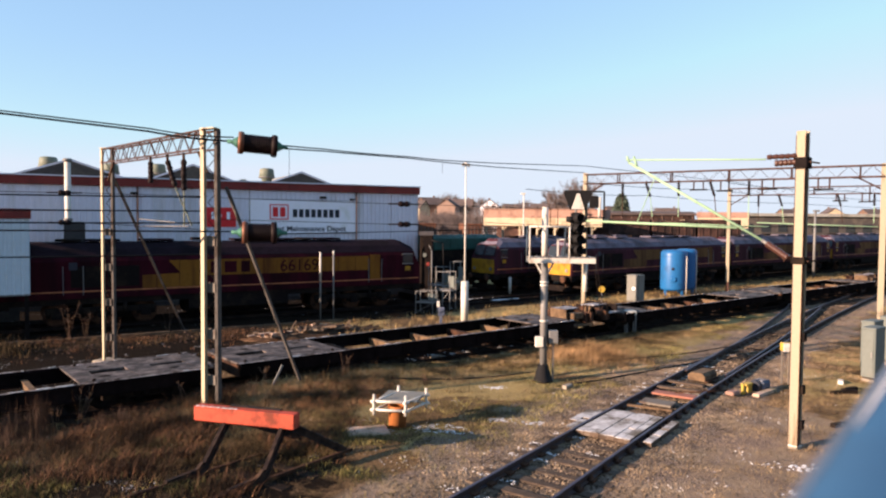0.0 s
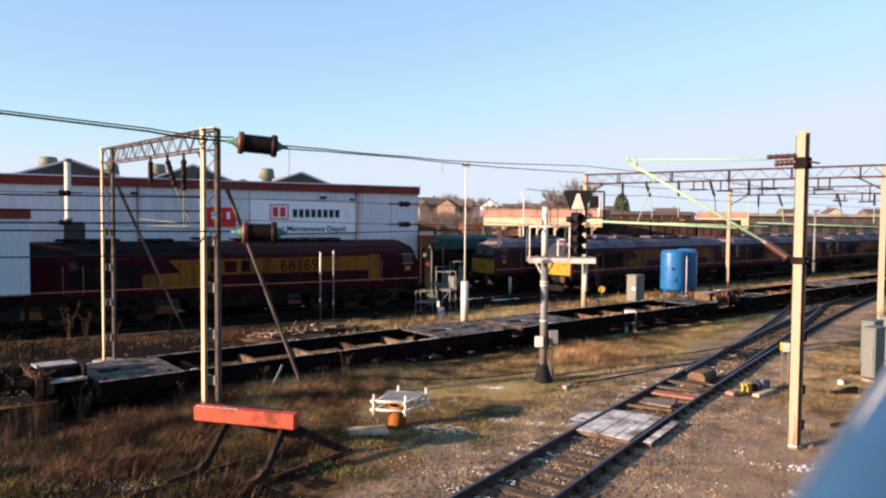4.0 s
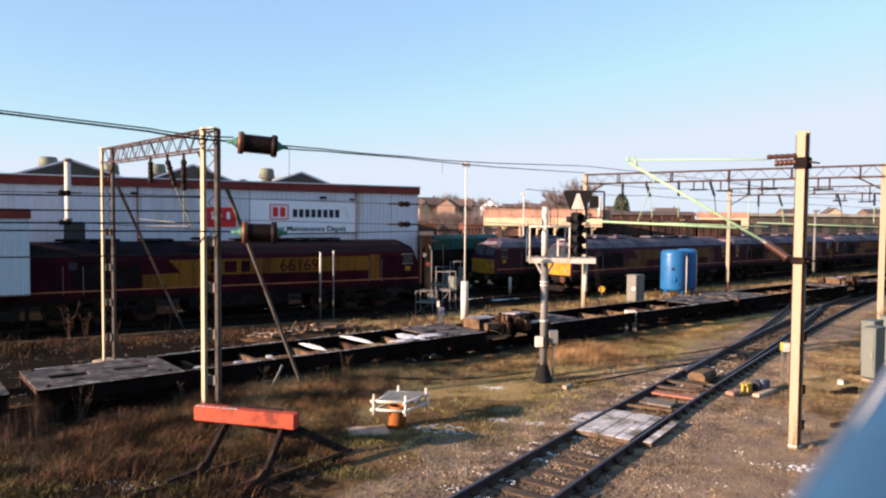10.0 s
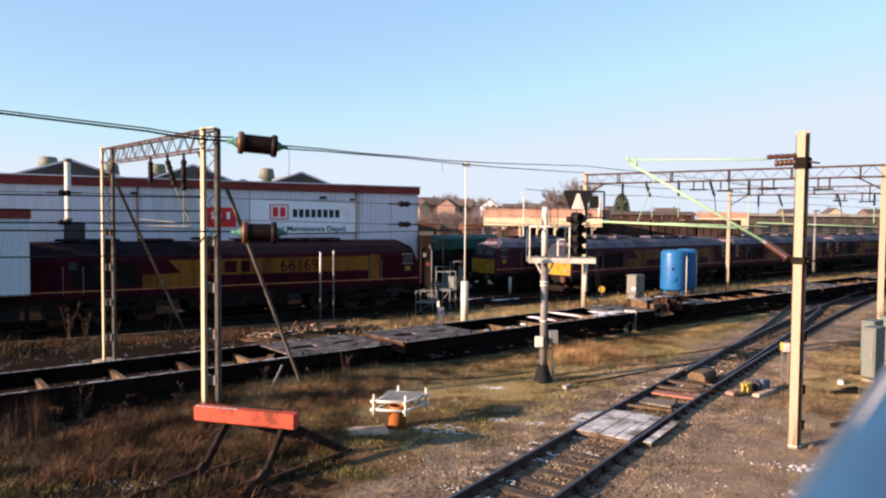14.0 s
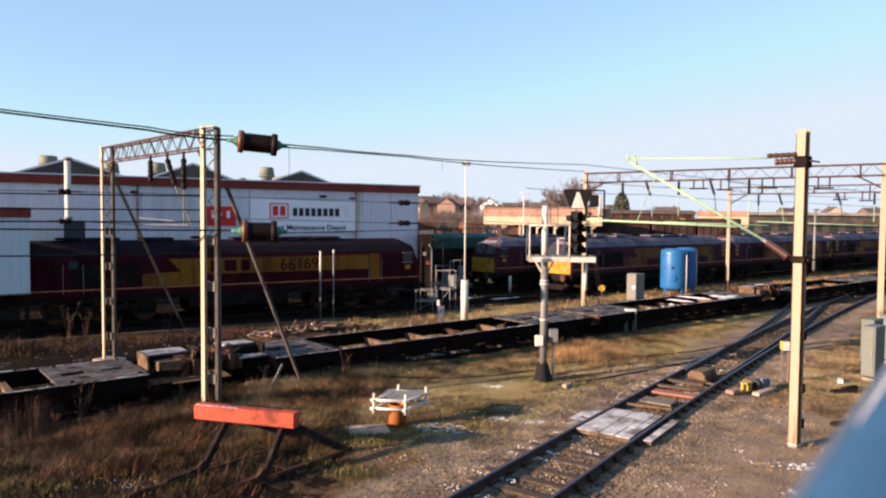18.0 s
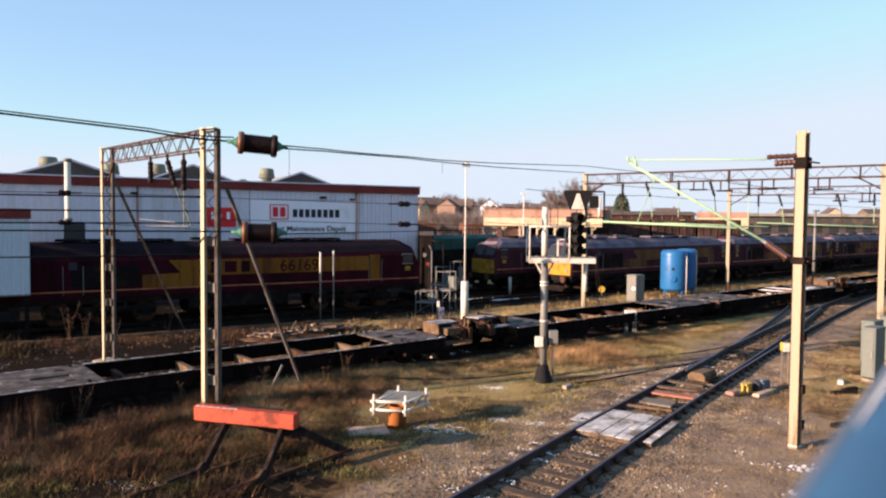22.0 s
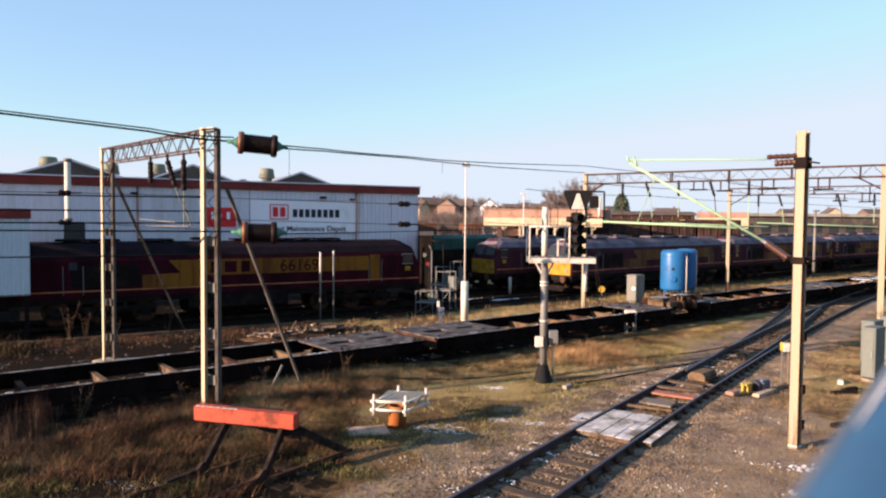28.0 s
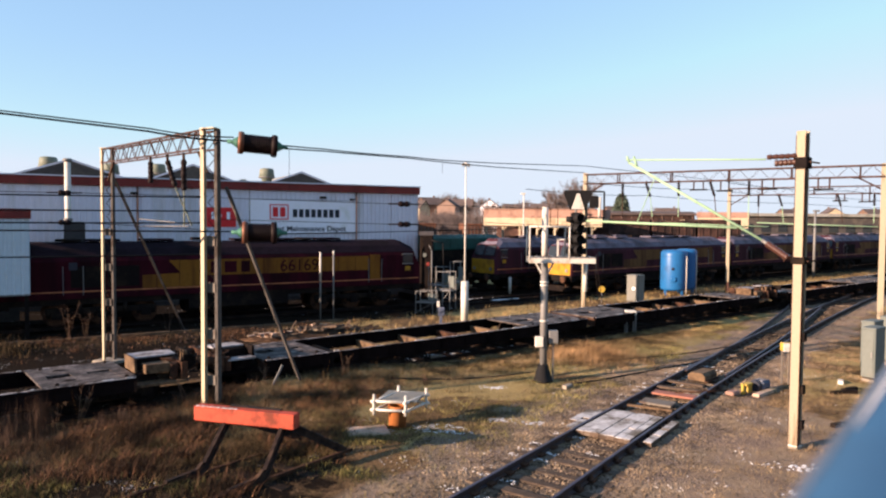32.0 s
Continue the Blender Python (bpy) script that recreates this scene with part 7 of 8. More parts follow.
part("valance", bm_box(B(), (6.7, -0.26, 5.12), (13.5, 0.10, 0.95)), "sand", cy)
part("soffit", bm_box(B(), (6.7, 2.0, 5.45), (13.4, 4.2, 0.25)), "sand", cy)
for k in range(7):
    part("post", bm_box(B(), (0.15 + k * 2.02, 0.0, 2.4), (0.2, 0.2, 4.8)), "sand", cy)
    part("arch_brace", bm_bar(B(), (0.15 + k * 2.02, 0.0, 4.2), (0.75 + k * 2.02, 0.0, 4.7), 0.12, 0.12), "sand", cy)
# dark brown here puts the shadow under the canopy into the colour
part("back_wall", bm_box(B(), (6.7, 4.1, 2.3), (13.4, 0.2, 4.6)), "vanbrown", cy)
for k in range(11):
    part("coping_stone", bm_box(B(), (0.55 + k * 1.16, -0.18, 6.56), (1.12, 0.4, 0.08)), "pinkrust", cy)
cy2 = thing("brick_shed", pose(33.5, 92, 0, 0, 0, -24), "low red brick building with a sand-coloured valance", "shed")
part("wall", bm_box(B(), (3.2, 2.2, 2.95), (6.2, 4.0, 5.9)), "sand", cy2)
part("coping", bm_box(B(), (3.2, 2.2, 6.25), (6.4, 4.2, 0.7)), "pinkrust", cy2, bevel=0.05)
part("door", bm_box(B(), (2.0, 0.18, 1.2), (1.2, 0.06, 2.2)), "redtrim", cy2)
ws = thing("white_roof_building", pose(62, 122, 0, 0, 0, 2), "long low building with a white roof edge", "building")
part("wall", bm_box(B(), (0, 3, 3.2), (28.0, 8, 6.4)), "roofdark", ws)
part("roof", bm_box(B(), (0, 3, 6.7), (29.0, 9, 0.5)), "roofsheet", ws)
for k in range(9):
    part("window", bm_box(B(), (-12 + k * 3.0, -1.04, 4.4), (1.6, 0.08, 1.4)), "glass", ws)
ds = thing("dark_shed", pose(28.8, 96, 0), "long dark boarded shed behind the goods wagons", "shed")
part("wall", bm_box(B(), (0, 1.5, 3.1), (11.8, 3.0, 6.2)), "vanbrown", ds)
part("roof", bm_prism(B(), ((-0.3, 6.2), (3.3, 6.2), (3.3, 6.5), (1.5, 6.75), (-0.3, 6.45)), 12.2, (-6.1, 0, 0)), "tile", ds, "low brown roof")
for k in range(9):
    part("board_strip", bm_box(B(), (-5.6 + k * 1.4, -0.04, 3.4), (0.12, 0.08, 5.4)), "brick", ds)
# sand-coloured panes stand for sunlit spots on the dark shed
for k in range(4):
    part("window", bm_box(B(), (-4.2 + k * 2.8, -0.03, 5.3), (0.7, 0.06, 0.6)), "sand" if k % 2 else "glass", ds)
rw = thing("goods_wagon_row", pose(18.0, 84, 0, 0, 0, 8), "row of dark covered goods wagons", "wagon")
for k in range(3):
    bd_ = part("body", bm_box(B(), (4.0 + k * 5.9, 0, 3.5), (5.6, 2.6, 4.2 - 0.3 * (k % 2))), "vanbrown", rw, bevel=0.1)
    for j in range(6):
        part("rib", bm_box(B(), (1.7 + k * 5.9 + j * 0.92, -1.33, 3.5), (0.09, 0.06, 3.6)), "vanbrown", bd_)
    part("underframe", bm_box(B(), (4.0 + k * 5.9, 0, 0.72), (5.5, 2.2, 1.44)), "grime", rw)
for k, (x, y) in enumerate(((-2.0, 77), (3.1, 78.5), (-5.0, 76))):
    sk = thing("goods_container", pose(x, y, 0, 0, 0, 10), "rust-orange goods container behind the wagons", "container", "far containers")
    part("box", bm_box(B(), (0, 0, 2.45), (2.2, 2.4, 4.9)), "containerred", sk, bevel=0.05)
    for j in range(6):
        part("rib", bm_box(B(), (-1.0 + j * 0.40, -1.22, 2.3), (0.09, 0.06, 4.6)), "tile", sk)


# ---- vegetation and stones ----
def blades(name, label, mat, places, hmin, hmax, lean, width, count_each, seed, spread):
    """Dry grass: narrow bent blades round each tuft."""
    rnd = random.Random(seed)
    vs, fs = [], []
    for x, y, sc in places:
        for _ in range(count_each):
            a = rnd.uniform(0, 2 * math.pi)
            bx, by = x + rnd.gauss(0, spread), y + rnd.gauss(0, spread)
            h = rnd.uniform(hmin, hmax) * sc
            dx, dy = math.cos(a) * lean * h * rnd.uniform(0.2, 1), math.sin(a) * lean * h * rnd.uniform(0.2, 1)
            w = width * rnd.uniform(0.6, 1.3)
            sx, sy = -math.sin(a) * w, math.cos(a) * w
            z0 = bump_height(bx, by) - 0.02
            i = len(vs)
            vs += [(bx - sx, by - sy, z0), (bx + sx, by + sy, z0), (bx + dx * 0.4 + sx * 0.7, by + dy * 0.4 + sy * 0.7, z0 + h * 0.6), (bx + dx * 0.4 - sx * 0.7, by + dy * 0.4 - sy * 0.7, z0 + h * 0.6), (bx + dx, by + dy, z0 + h)]
            fs += [(i, i + 1, i + 2, i + 3), (i + 3, i + 2, i + 4)]
    me = bpy.data.meshes.new(name)
    me.from_pydata(vs, [], fs)
    me.materials.append(mat)
    return tagged(new(name, me), label, "grass", kind="stuff")


def grass_material(name, a, b):
    m = bpy.data.materials.new(name)
    m.use_nodes = True
    N, L = m.node_tree.nodes, m.node_tree.links
    g = N.new("ShaderNodeNewGeometry")
    r = N.new("ShaderNodeValToRGB")
    r.color_ramp.elements[0].color, r.color_ramp.elements[1].color = (*a, 1), (*b, 1)
    L.new(g.outputs["Random Per Island"], r.inputs[0])
    tc = N.new("ShaderNodeTexCoord")
    n = N.new("ShaderNodeTexNoise")
    n.inputs["Scale"].default_value, n.inputs["Detail"].default_value = 1.1, 4
    L.new(tc.outputs["Object"], n.inputs[0])
    mr = N.new("ShaderNodeMapRange")
    mr.inputs[1].default_value, mr.inputs[2].default_value, mr.inputs[3].default_value, mr.inputs[4].default_value = 0.36, 0.62, 0.30, 1.5
    L.new(n.outputs[0], mr.inputs[0])
    h = N.new("ShaderNodeHueSaturation")
    L.new(mr.outputs[0], h.inputs["Value"])
    L.new(r.outputs[0], h.inputs["Color"])
    L.new(h.outputs[0], N["Principled BSDF"].inputs["Base Color"])
    N["Principled BSDF"].inputs["Specular IOR Level"].default_value = 0.15
    N["Principled BSDF"].inputs["Roughness"].default_value = 0.8
    return m


# STRAW and RUSSET are darkened, TAWNY and VERGE brightened, for shade and sun
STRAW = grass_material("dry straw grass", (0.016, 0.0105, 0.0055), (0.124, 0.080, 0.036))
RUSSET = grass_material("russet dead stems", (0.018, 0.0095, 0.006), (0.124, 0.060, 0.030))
BRACKEN = grass_material("red-brown dead bracken", (0.07, 0.032, 0.017), (0.36, 0.175, 0.085))
PLUME = grass_material("pale feathery seed heads", (0.030, 0.017, 0.012), (0.15, 0.088, 0.058))
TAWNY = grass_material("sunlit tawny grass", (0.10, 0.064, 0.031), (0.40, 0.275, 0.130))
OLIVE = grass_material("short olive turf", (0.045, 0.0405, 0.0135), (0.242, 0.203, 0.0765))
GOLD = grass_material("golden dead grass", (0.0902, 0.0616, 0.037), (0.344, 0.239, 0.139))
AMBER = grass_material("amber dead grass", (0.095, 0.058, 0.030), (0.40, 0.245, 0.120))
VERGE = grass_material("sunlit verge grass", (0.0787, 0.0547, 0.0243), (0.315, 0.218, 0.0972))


def scatter(n, seed, x0, x1, y0, y1, keep):
    rnd = random.Random(seed)
    out = []
    while len(out) < n:
        x, y = rnd.uniform(x0, x1), rnd.uniform(y0, y1)
        k = keep(x, y)
        if rnd.random() < k:
            out.append((x, y, rnd.uniform(0.6, 1.25)))
    return out


def near_gap(x, y):
    return (x - near_x(y)) * 0.80 if y < 56 else 50


def perp(x, y):
    return N2.x * x + N2.y * y


def weeds(x, y):
    """Rough growth left of the near track and this side of the wagons."""
    p, dn = perp(x, y), near_gap(x, y)
    if p > 19.15 or dn > -2.6:
        return 0.0
    k = min(1.0, max(0.0, (-dn - 2.6) / 2.5))
    k *= 1 - 0.8 * smooth(17.4, 18.2, p) * (1 - smooth(-9.0, -6.0, x)) - 0.7 * smooth(15.6, 16.6, p) * smooth(-6.5, -5.0, x)
    return (0.10 + 0.90 * smooth(13.8, 15.6, y)) * k * (0.25 + 0.75 * smooth(-0.2, 0.4, noise.noise((x * 0.5, y * 0.5, 9)))) * (1.0 if x < -2.5 else 0.06 + 0.8 * smooth(16.3, 17.8, p))


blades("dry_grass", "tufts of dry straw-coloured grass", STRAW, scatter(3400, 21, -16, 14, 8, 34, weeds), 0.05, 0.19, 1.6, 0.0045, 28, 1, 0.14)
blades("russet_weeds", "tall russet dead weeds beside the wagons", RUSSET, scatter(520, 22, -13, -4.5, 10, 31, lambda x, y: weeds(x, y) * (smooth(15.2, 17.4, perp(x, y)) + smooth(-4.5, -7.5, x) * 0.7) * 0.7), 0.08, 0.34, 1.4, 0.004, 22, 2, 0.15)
blades("tall_weeds", "tall feathery dead weeds at the edge of the siding", PLUME, [(-10.0, 15.9, 1.1), (-9.85, 15.95, 0.9), (-9.95, 15.8, 0.8), (-9.45, 16.1, 1.2), (-9.35, 16.2, 1.0), (-9.5, 16.0, 1.1), (-9.6, 16.1, 0.7), (-9.7, 15.2, 0.7), (-9.2, 15.3, 0.6), (-8.2, 16.6, 0.5), (-7.9, 16.9, 0.55), (-5.2, 18.9, 0.5), (-3.0, 19.6, 0.5), (-2.3, 20.1, 0.6), (-0.5, 21.6, 0.5)], 0.15, 1.0, 0.26, 0.0022, 170, 3, 0.11)
blades("short_turf", "short olive turf", OLIVE, scatter(3600, 23, -12, 20, 9, 38, lambda x, y: (0.8 if near_gap(x, y) < -1.8 and perp(x, y) < 19.1 else 0.0) * (0.12 + 0.88 * smooth(-4.5, -2.0, x)) * (0.3 + 0.7 * smooth(13, 16, y)) * smooth(-0.3, 0.3, noise.noise((x * 0.4, y * 0.4, 2)))), 0.04, 0.12, 0.9, 0.006, 12, 4, 0.12)
blades("golden_clump", "clump of golden dead grass beside the signal", AMBER, [(5.6 + random.gauss(0, 0.8), 26.4 + random.gauss(0, 1.0), random.uniform(0.6, 1.2)) for _ in range(420)], 0.08, 0.40, 0.9, 0.0045, 26, 16, 0.15)
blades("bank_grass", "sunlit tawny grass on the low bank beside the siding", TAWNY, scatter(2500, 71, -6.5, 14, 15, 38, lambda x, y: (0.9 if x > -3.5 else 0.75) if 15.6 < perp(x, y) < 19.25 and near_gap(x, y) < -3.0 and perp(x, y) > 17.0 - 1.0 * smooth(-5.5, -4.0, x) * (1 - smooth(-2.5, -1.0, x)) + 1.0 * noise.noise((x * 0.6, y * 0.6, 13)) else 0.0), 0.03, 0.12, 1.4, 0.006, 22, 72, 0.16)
def bracken(x, y):
    """Red-brown bank between the buffer stop and the standpipe."""
    k = 1 - smooth(0.5, 1.0, math.hypot((x + 2.9) / 2.3, (y - 19.9 - 0.55 * (x + 2.9)) / 1.5))
    return k * (0.35 + 0.65 * smooth(-0.25, 0.2, noise.noise((x * 0.9, y * 0.9, 19))))


blades("red_bracken", "low red-brown dead bracken on the bank", BRACKEN, scatter(400, 81, -6, 1, 18, 24, bracken), 0.03, 0.15, 1.5, 0.0055, 24, 82, 0.15)
blades("track_grass", "short tawny grass in the gravel beside the rails", TAWNY, scatter(1300, 83, -1, 14, 9.5, 22, lambda x, y: (0.9 if 1.1 < abs(near_gap(x, y)) < 4.6 else 0.0) * smooth(-0.05, 0.3, noise.noise((x * 0.8, y * 0.8, 91)))), 0.015, 0.06, 1.6, 0.005, 20, 84, 0.13)
blades("golden_grass", "short golden dead grass along the siding", GOLD, scatter(1500, 27, -7, 12, 17, 36, lambda x, y: (0.8 if near_gap(x, y) < -2.6 and perp(x, y) < 19.2 and x > -2.6 - 3.5 * smooth(15.2, 16.4, perp(x, y)) else 0.0) * max(smooth(15.6, 17.2, perp(x, y)), smooth(0.0, 0.4, noise.noise((x * 0.5, y * 0.5, 31))))), 0.03, 0.13, 1.3, 0.005, 22, 17, 0.15)
blades("verge_grass", "rough brown grass beyond the siding", VERGE, scatter(2200, 24, -5, 45, 22, 80, lambda x, y: 0.8 if 22.8 < perp(x, y) < 30.2 else 0.0), 0.08, 0.32, 0.7, 0.009, 9, 5, 0.16)
def far_left(x, y):
    """Strip between the wagons and the timber kerb."""
    e = -0.516 * (x + 16.6) + 0.857 * (y - 28.55)
    return 0.9 * (0.04 + 0.96 * smooth(-3.8, -1.8, e)) if perp(x, y) > 22.6 and e < -0.1 and x < -4 else 0.0


# the dark straw colour stands for shade on this verge
blades("shaded_verge_grass", "dead grass before the depot, darkened for shade", STRAW, scatter(330, 26, -24, -4, 19, 36, lambda x, y: far_left(x, y) * smooth(-0.3, 0.3, noise.noise((x * 0.5, y * 0.5, 61)))), 0.05, 0.22, 1.2, 0.007, 12, 15, 0.16)
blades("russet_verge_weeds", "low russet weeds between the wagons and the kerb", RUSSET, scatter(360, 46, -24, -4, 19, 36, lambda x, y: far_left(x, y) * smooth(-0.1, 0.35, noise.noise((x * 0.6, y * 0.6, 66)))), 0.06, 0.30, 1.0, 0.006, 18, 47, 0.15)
blades("leafy_bush", "yellowing bushy weeds beside the shed post", STRAW, [(-16.6 + random.gauss(0, 0.9), 26.3 + random.gauss(0, 0.6), random.uniform(0.5, 1.2)) for _ in range(45)], 0.12, 0.75, 0.7, 0.010, 14, 48, 0.2)
blades("lineside_grass", "sparse dry grass beside the near track", VERGE, scatter(1700, 25, 4, 30, 9, 40, lambda x, y: 0.7 * smooth(3.2, 5.2, near_gap(x, y)) * smooth(-0.1, 0.35, noise.noise((x * 0.4, y * 0.4, 6))) if near_gap(x, y) > 1.6 else 0.0), 0.04, 0.14, 0.9, 0.006, 11, 6, 0.12)
blades("path_grass", "short brown and olive grass beside the cabinets", GOLD, scatter(900, 37, 8, 22, 15, 32, lambda x, y: (0.9 if 1.9 < near_gap(x, y) < 7.5 else 0.0) * smooth(-0.1, 0.3, noise.noise((x * 0.7, y * 0.7, 21)))), 0.04, 0.13, 1.3, 0.005, 22, 38, 0.14)
blades("path_litter", "dark dead litter beside the cabinets", STRAW, scatter(500, 39, 8, 22, 15, 32, lambda x, y: (0.9 if 1.6 < near_gap(x, y) < 7.5 else 0.0) * smooth(0.0, 0.3, noise.noise((x * 0.9, y * 0.9, 51)))), 0.03, 0.10, 1.6, 0.006, 22, 40, 0.14)


def dead_shrub(x, y, h, seed, label):
    """A few thin dead stems that fork near the top."""
    rnd = random.Random(seed)
    o = thing("dead_shrub", pose(x, y, bump_height(x, y)), label, "shrub", "dead lineside shrubs")
    for k in range(rnd.randint(3, 5)):
        bm = B()
        tip = Vector((rnd.uniform(-0.35, 0.35) * h, rnd.uniform(-0.2, 0.2) * h, h * rnd.uniform(0.7, 1.05)))
        root = Vector((rnd.uniform(-0.08, 0.08), rnd.uniform(-0.08, 0.08), -0.03))
        bend = root.lerp(tip, 0.5) + Vector((rnd.uniform(-0.08, 0.08), rnd.uniform(-0.05, 0.05), 0.05))
        bm_rod(bm, root, bend, 0.008, 0.006, seg=5)
        bm_rod(bm, bend, tip, 0.006, 0.004, seg=5)
        for _ in range(5):
            q = bend.lerp(tip, rnd.uniform(0.0, 0.9))
            d = Vector((rnd.uniform(-1, 1), rnd.uniform(-0.6, 0.6), rnd.uniform(0.3, 1.2))).normalized() * h * rnd.uniform(0.10, 0.22)
            bm_rod(bm, q, q + d, 0.004, 0.003, seg=4)
        part("stem", bm, "deadstem", o)
    return o


for k, (x, y, h) in enumerate(((-15.7, 29.0, 1.55), (-15.1, 29.2, 1.3), (-18.5, 27.2, 1.2), (-17.9, 27.5, 1.0), (-14.2, 30.0, 0.9), (-12.4, 31.3, 1.2), (-9.0, 17.05, 1.0), (-9.5, 16.9, 0.9), (-6.95, 18.55, 0.6), (-3.0, 21.1, 0.8), (-5.2, 20.1, 0.55))):
    dead_shrub(x, y, h, 300 + k, "thin pale dead shrub stems beside the yard")


GREEN = grass_material("dull green moss grass", (0.020, 0.0195, 0.0065), (0.135, 0.118, 0.040))
blades("green_tussocks", "low tussocks of dull green winter grass", GREEN, scatter(1100, 28, -11, -1, 10.5, 19, lambda x, y: (0.9 if near_gap(x, y) < -2.2 and perp(x, y) < 17.4 else 0.0) * smooth(0.05, 0.3, noise.noise((x * 0.55, y * 0.9, 44)))), 0.05, 0.16, 1.2, 0.006, 18, 18, 0.13)
blades("dark_bramble", "dark dead bramble and bracken litter", RUSSET, scatter(500, 29, -12, -2, 10.5, 18, lambda x, y: (0.9 if near_gap(x, y) < -3.0 and perp(x, y) < 17.6 else 0.0) * smooth(0.1, 0.35, noise.noise((x * 0.6, y * 0.6, 77)))), 0.08, 0.28, 1.4, 0.007, 22, 19, 0.18)


blades("pale_stalks", "single tall pale dead stalks before the wagons", STRAW, [(-2.0, 21.2, 1.3), (-2.05, 21.25, 0.8), (-3.4, 20.3, 0.9), (-0.9, 22.0, 0.8), (-8.7, 16.6, 1.2), (-6.9, 17.7, 0.7), (-4.4, 19.5, 0.6)], 0.5, 0.95, 0.2, 0.0035, 3, 33, 0.06)


def stones(name, label, mat, places, rmin, rmax, seed):
    rnd = random.Random(seed)
    vs, fs = [], []
    for x, y, _ in places:
        r = rnd.uniform(rmin, rmax)
        z = bump_height(x, y) + r * 0.25
        i = len(vs)
        for dx, dy, dz in ((1, 0, 0), (0, 1, 0), (-1, 0, 0), (0, -1, 0), (0, 0, 0.8), (0, 0, -0.6)):
            vs.append((x + dx * r * rnd.uniform(0.6, 1.3) + rnd.uniform(-0.3, 0.3) * r, y + dy * r * rnd.uniform(0.6, 1.3) + rnd.uniform(-0.3, 0.3) * r, z + dz * r * rnd.uniform(0.6, 1.1)))
        for a, b in ((0, 1), (1, 2), (2, 3), (3, 0)):
            fs += [(i + a, i + b, i + 4), (i + b, i + a, i + 5)]
    me = bpy.data.meshes.new(name)
    me.from_pydata(vs, [], fs)
    me.materials.append(mat)
    return tagged(new(name, me), label, "stones", kind="stuff")


GRAVEL = grass_material("mixed gravel", (0.048, 0.034, 0.023), (0.255, 0.190, 0.128))
CLINKER = grass_material("brown clinker", (0.014, 0.009, 0.007), (0.075, 0.046, 0.034))
PALE = grass_material("pale frosted stones", (0.194, 0.175, 0.156), (0.401, 0.389, 0.376))
stones("ballast_stones", "loose mixed brown ballast stones", GRAVEL, scatter(26000, 31, -3, 26, 9, 44, lambda x, y: (1 - smooth(1.2, 3.0, abs(near_gap(x, y)))) * (1.0 if y < 26 else 0.35)), 0.012, 0.032, 8)
stones("gravel_stones", "loose gravel on the lineside path", GRAVEL, scatter(24000, 32, -2, 16, 8, 26, lambda x, y: 0.8 if -4.0 + 1.5 * (1 - smooth(14, 17, y)) < near_gap(x, y) < 7.5 - 4.0 * smooth(16, 20, y) else 0.0), 0.008, 0.020, 9)
stones("frosty_stones", "pale frost-covered stones", PALE, scatter(900, 33, -3, 14, 9, 26, lambda x, y: smooth(0.15, 0.4, noise.noise((x * 0.7, y * 0.7, 12))) if -4.5 < near_gap(x, y) < 6 else 0.0), 0.012, 0.032, 10)
stones("rubble", "brown rubble and clinker between the wagons and the kerb", CLINKER, scatter(1500, 35, -22, -3, 20, 36, lambda x, y: far_left(x, y) * (0.15 + 0.85 * smooth(27, 29.5, perp(x, y)))), 0.02, 0.07, 12)
stones("siding_stones", "dark stones along the siding", GRAVEL, scatter(2500, 34, -14, 30, 12, 50, lambda x, y: 0.8 if 18.9 < perp(x, y) < 19.5 or 22 < perp(x, y) < 24.8 else 0.0), 0.015, 0.045, 11)

# heap of timber scrap behind the wagons
rnd = random.Random(17)
hp = thing("scrap_heap", pose(-5.6, 31.2, 0, 0, 0, 35), "heap of brown timber offcuts and earth", "scrap heap")
vs = B()
bm_turn(vs, ((2.5, 0.0), (1.9, 0.14), (1.1, 0.26), (0.3, 0.32)), (0, 0, -0.04), 14)
for v in vs.verts:
    v.co += Vector((v.co.x * 0.45, -v.co.y * 0.45, 0)) + Vector((rnd.uniform(-0.2, 0.2), rnd.uniform(-0.1, 0.1), rnd.uniform(-0.05, 0.05)))
part("earth", vs, "earth", hp)
for k in range(64):
    a = rnd.uniform(-2.6, 2.6)
    p = Vector((a, rnd.uniform(-0.7, 0.5), 0.30 - abs(a) * 0.08 + rnd.uniform(0, 0.08)))
    d = Vector((rnd.uniform(-1, 1), rnd.uniform(-0.4, 0.4), rnd.uniform(-0.15, 0.15))).normalized() * rnd.uniform(0.15, 0.6)
    part("offcut", bm_bar(B(), p - d, p + d, rnd.uniform(0.06, 0.16), rnd.uniform(0.05, 0.10)), rnd.choice(["sleeper", "tan", "slab", "rust", "sleeper", "sleeper"]), hp)

# frost lying on boards, slab and ballast edges
rnd = random.Random(23)
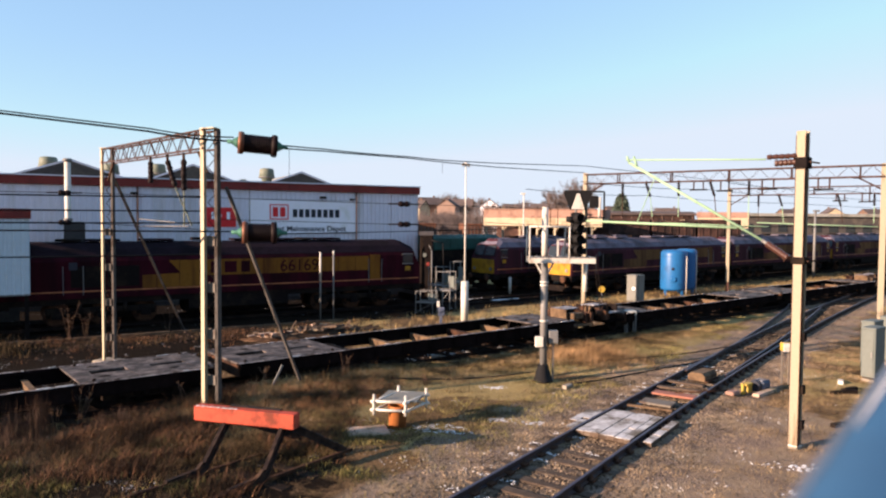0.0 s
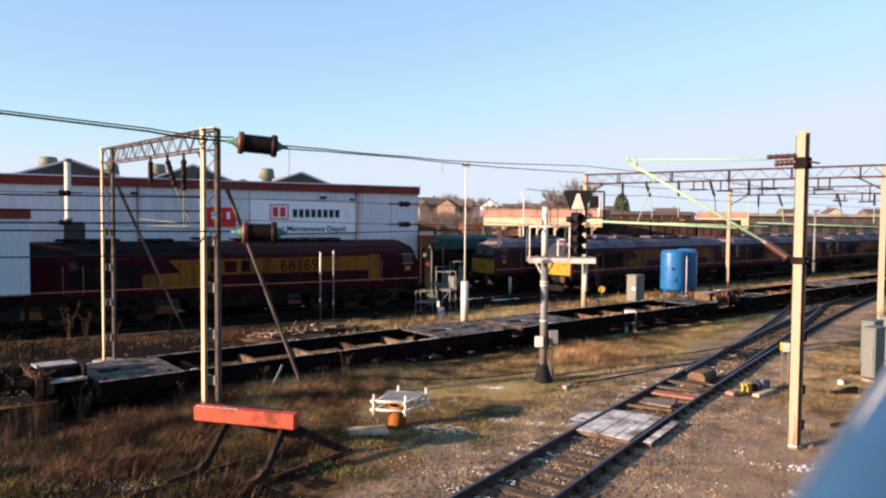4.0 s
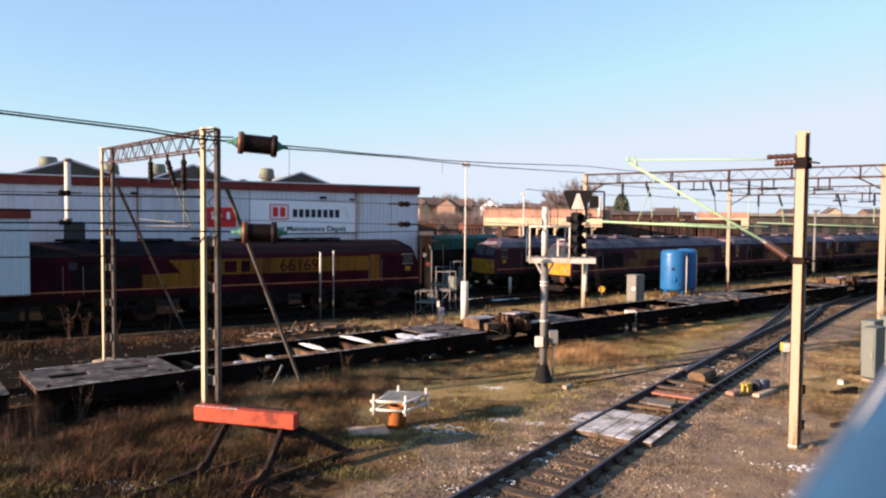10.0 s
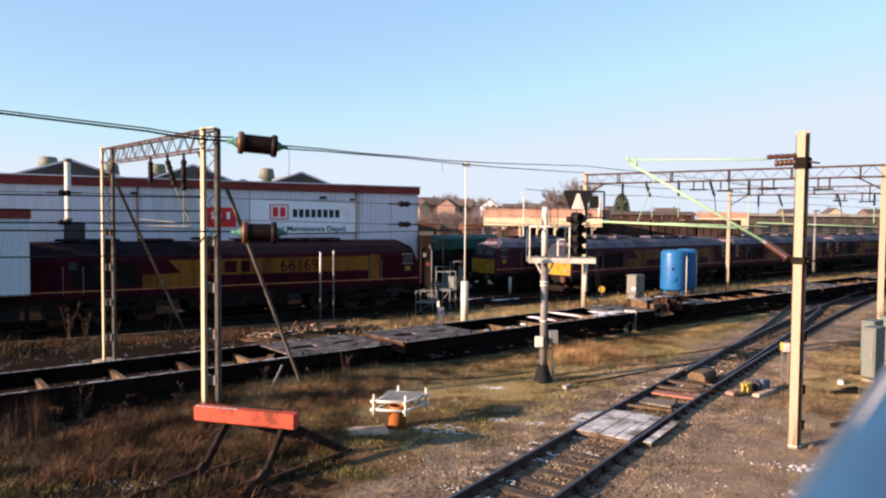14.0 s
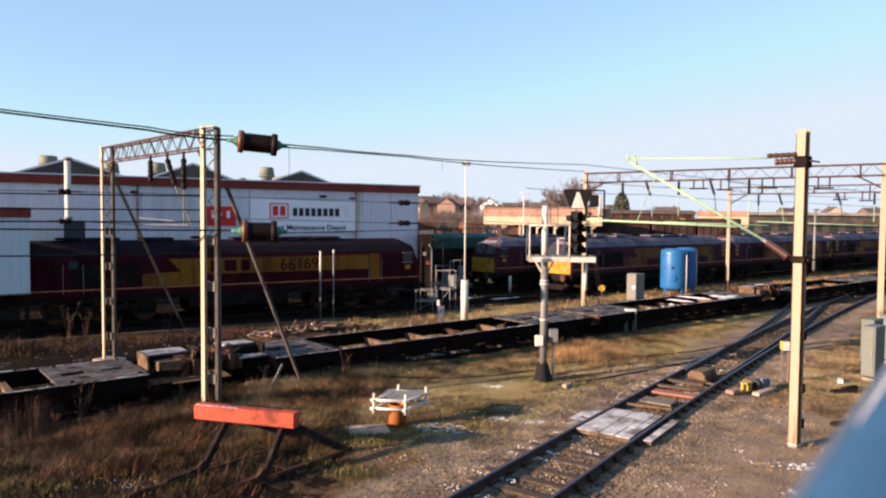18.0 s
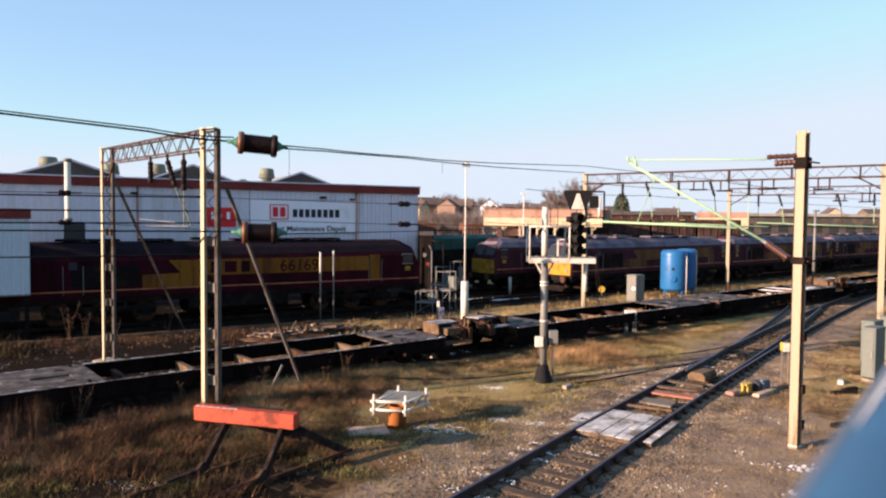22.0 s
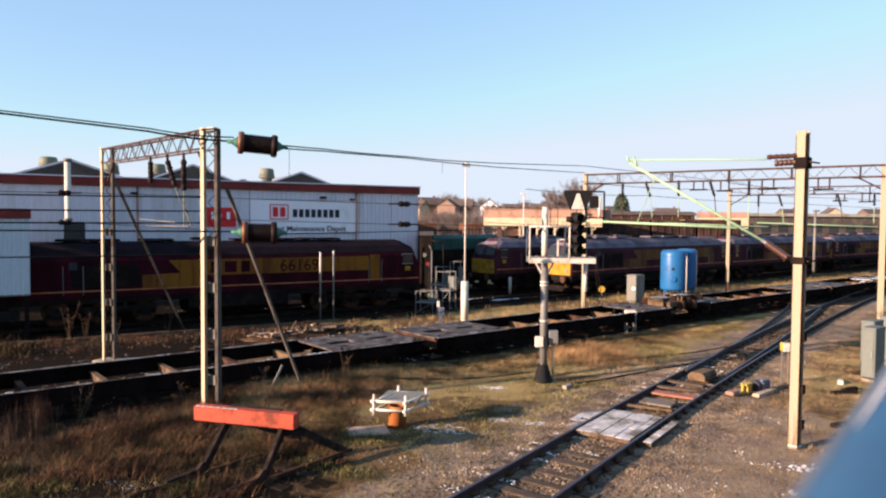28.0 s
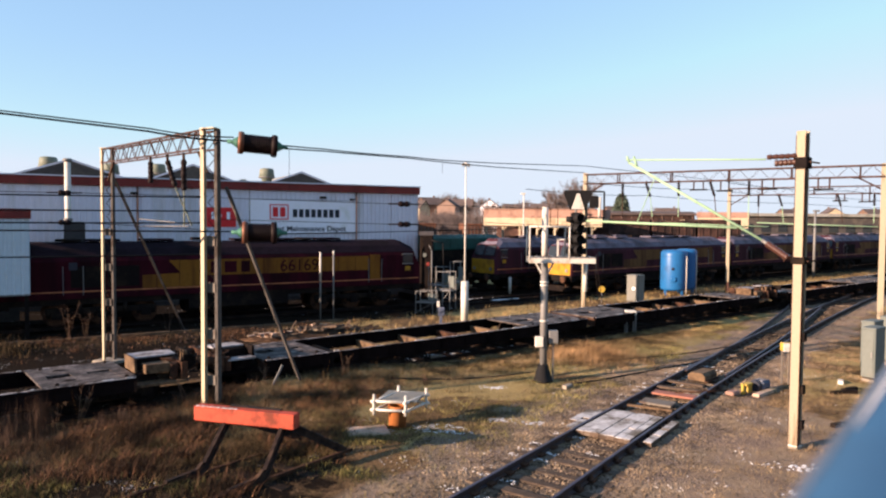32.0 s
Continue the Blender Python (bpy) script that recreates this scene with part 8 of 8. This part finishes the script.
for k, (x, y, a) in enumerate(((0.15, 16.9, 0.5), (-0.25, 17.3, 0.35), (1.6, 17.9, 0.45), (2.3, 17.6, 0.3), (7.5, 14.6, 0.5), (7.0, 13.0, 0.4), (1.7, 21.4, 0.3), (12.3, 41.6, 0.6), (0.0, 26.5, 0.9), (0.9, 27.3, 0.8), (-0.9, 25.8, 0.6), (-0.5, 17.0, 0.45), (2.8, 46.0, 1.6), (4.6, 46.8, 1.5), (-0.5, 26.4, 0.8), (0.7, 26.65, 0.9), (1.5, 27.4, 0.8), (2.85, 28.4, 0.6), (0.2, 26.9, 0.8), (0.17, 25.35, 0.45), (0.85, 25.85, 0.6), (1.6, 26.4, 0.6), (2.25, 26.95, 0.4))):
    vs, fs = [], []
    for j in range(34):
        px, py, r = x + rnd.gauss(0, a * 0.55), y + rnd.gauss(0, a * 0.3), rnd.uniform(0.03, 0.13)
        z = bump_height(px, py) + 0.008
        i = len(vs)
        vs += [(px + r * math.cos(q) * rnd.uniform(0.4, 1.3), py + r * math.sin(q) * rnd.uniform(0.4, 1.3), z - 0.02) for q in np.arange(0, 6.28, 0.7)] + [(px, py, z + 0.006)]
        fs += [(i + q, i + (q + 1) % 9, i + 9) for q in range(9)]
    me = bpy.data.meshes.new("frost_patch")
    me.from_pydata([tuple(float(c) for c in v) for v in vs], [], fs)
    me.materials.append(M["frost"])
    tagged(new("frost_patch", me), "patch of thin white frost on the ground", "frost", kind="stuff")

rnd = random.Random(57)
vs, fs = [], []
for k in range(26):
    f = k / 25
    px, py = 1.4 + 4.0 * f + rnd.gauss(0, 0.25), 45.2 + 0.9 * f + rnd.gauss(0, 0.45)
    rx, ry = rnd.uniform(0.25, 0.75), rnd.uniform(0.12, 0.4)
    i = len(vs)
    vs += [(px + rx * math.cos(q * 0.628) * rnd.uniform(0.7, 1.2), py + ry * math.sin(q * 0.628) * rnd.uniform(0.7, 1.2), bump_height(px, py) + 0.004) for q in range(10)] + [(px, py, bump_height(px, py) + 0.045)]
    fs += [(i + q, i + (q + 1) % 10, i + 10) for q in range(10)]
me = bpy.data.meshes.new("snow_strip")
me.from_pydata(vs, [], fs)
me.materials.append(M["frost"])
tagged(new("snow_strip", me), "strip of old snow lying on the yard", "snow", kind="stuff")

rnd = random.Random(29)
vs, fs = [], []
for y in np.arange(10.5, 26, 0.40):
    if rnd.random() < 0.35:
        continue
    y = float(y)
    d = near_dir(y)
    sd_ = Vector((d.y, -d.x, 0))
    for g in (rnd.choice((-1.12, -1.2, -1.05)), rnd.choice((-0.55, -0.48, 0.2))):
        c = Vector((near_x(y), y, 0.035)) + sd_ * g
        for j in range(14):
            p = c + sd_ * rnd.gauss(0, 0.13) + d * rnd.gauss(0, 0.05)
            r = rnd.uniform(0.012, 0.034)
            i = len(vs)
            vs += [(p.x + r * math.cos(q) * rnd.uniform(0.6, 1.2), p.y + r * math.sin(q) * rnd.uniform(0.6, 1.2), 0.0) for q in (0, 1.26, 2.51, 3.77, 5.03)] + [(p.x, p.y, 0.02)]
            fs += [(i + q, i + (q + 1) % 5, i + 5) for q in range(5)]
me = bpy.data.meshes.new("sleeper_frost")
me.from_pydata(vs, [], fs)
me.materials.append(M["frost"])
tagged(new("sleeper_frost", me), "white frost on sleeper ends and ballast", "frost", kind="stuff")

# odd timber ends and pale lumps beside the lineside cabinets
for x, y, ln, turn, mat, lb in ((12.2, 20.9, 0.9, 12, "dark_shade_sleeper", "dark timber offcut on the ground"), (12.6, 21.3, 0.7, 30, "dark_shade_sleeper", "dark timber offcut on the ground"), (10.15, 17.5, 0.55, 20, "dark_shade_sleeper", "dark timber offcut on the ground"), (12.9, 22.3, 0.35, 60, "whitepipe", "pale lump of concrete on the ground"), (-0.2, 25.9, 0.5, 25, "concrete", "pale lump of concrete on the ground"), (3.9, 21.4, 0.4, 50, "concrete", "pale lump of concrete on the ground")):
    solo("offcut", bm_box(B(), (0, 0, 0.05), (ln, 0.16, 0.12)), mat, pose(x, y, 0, 0, 0, turn), 0.015, label=lb, category="debris", group="lineside debris")


motions()
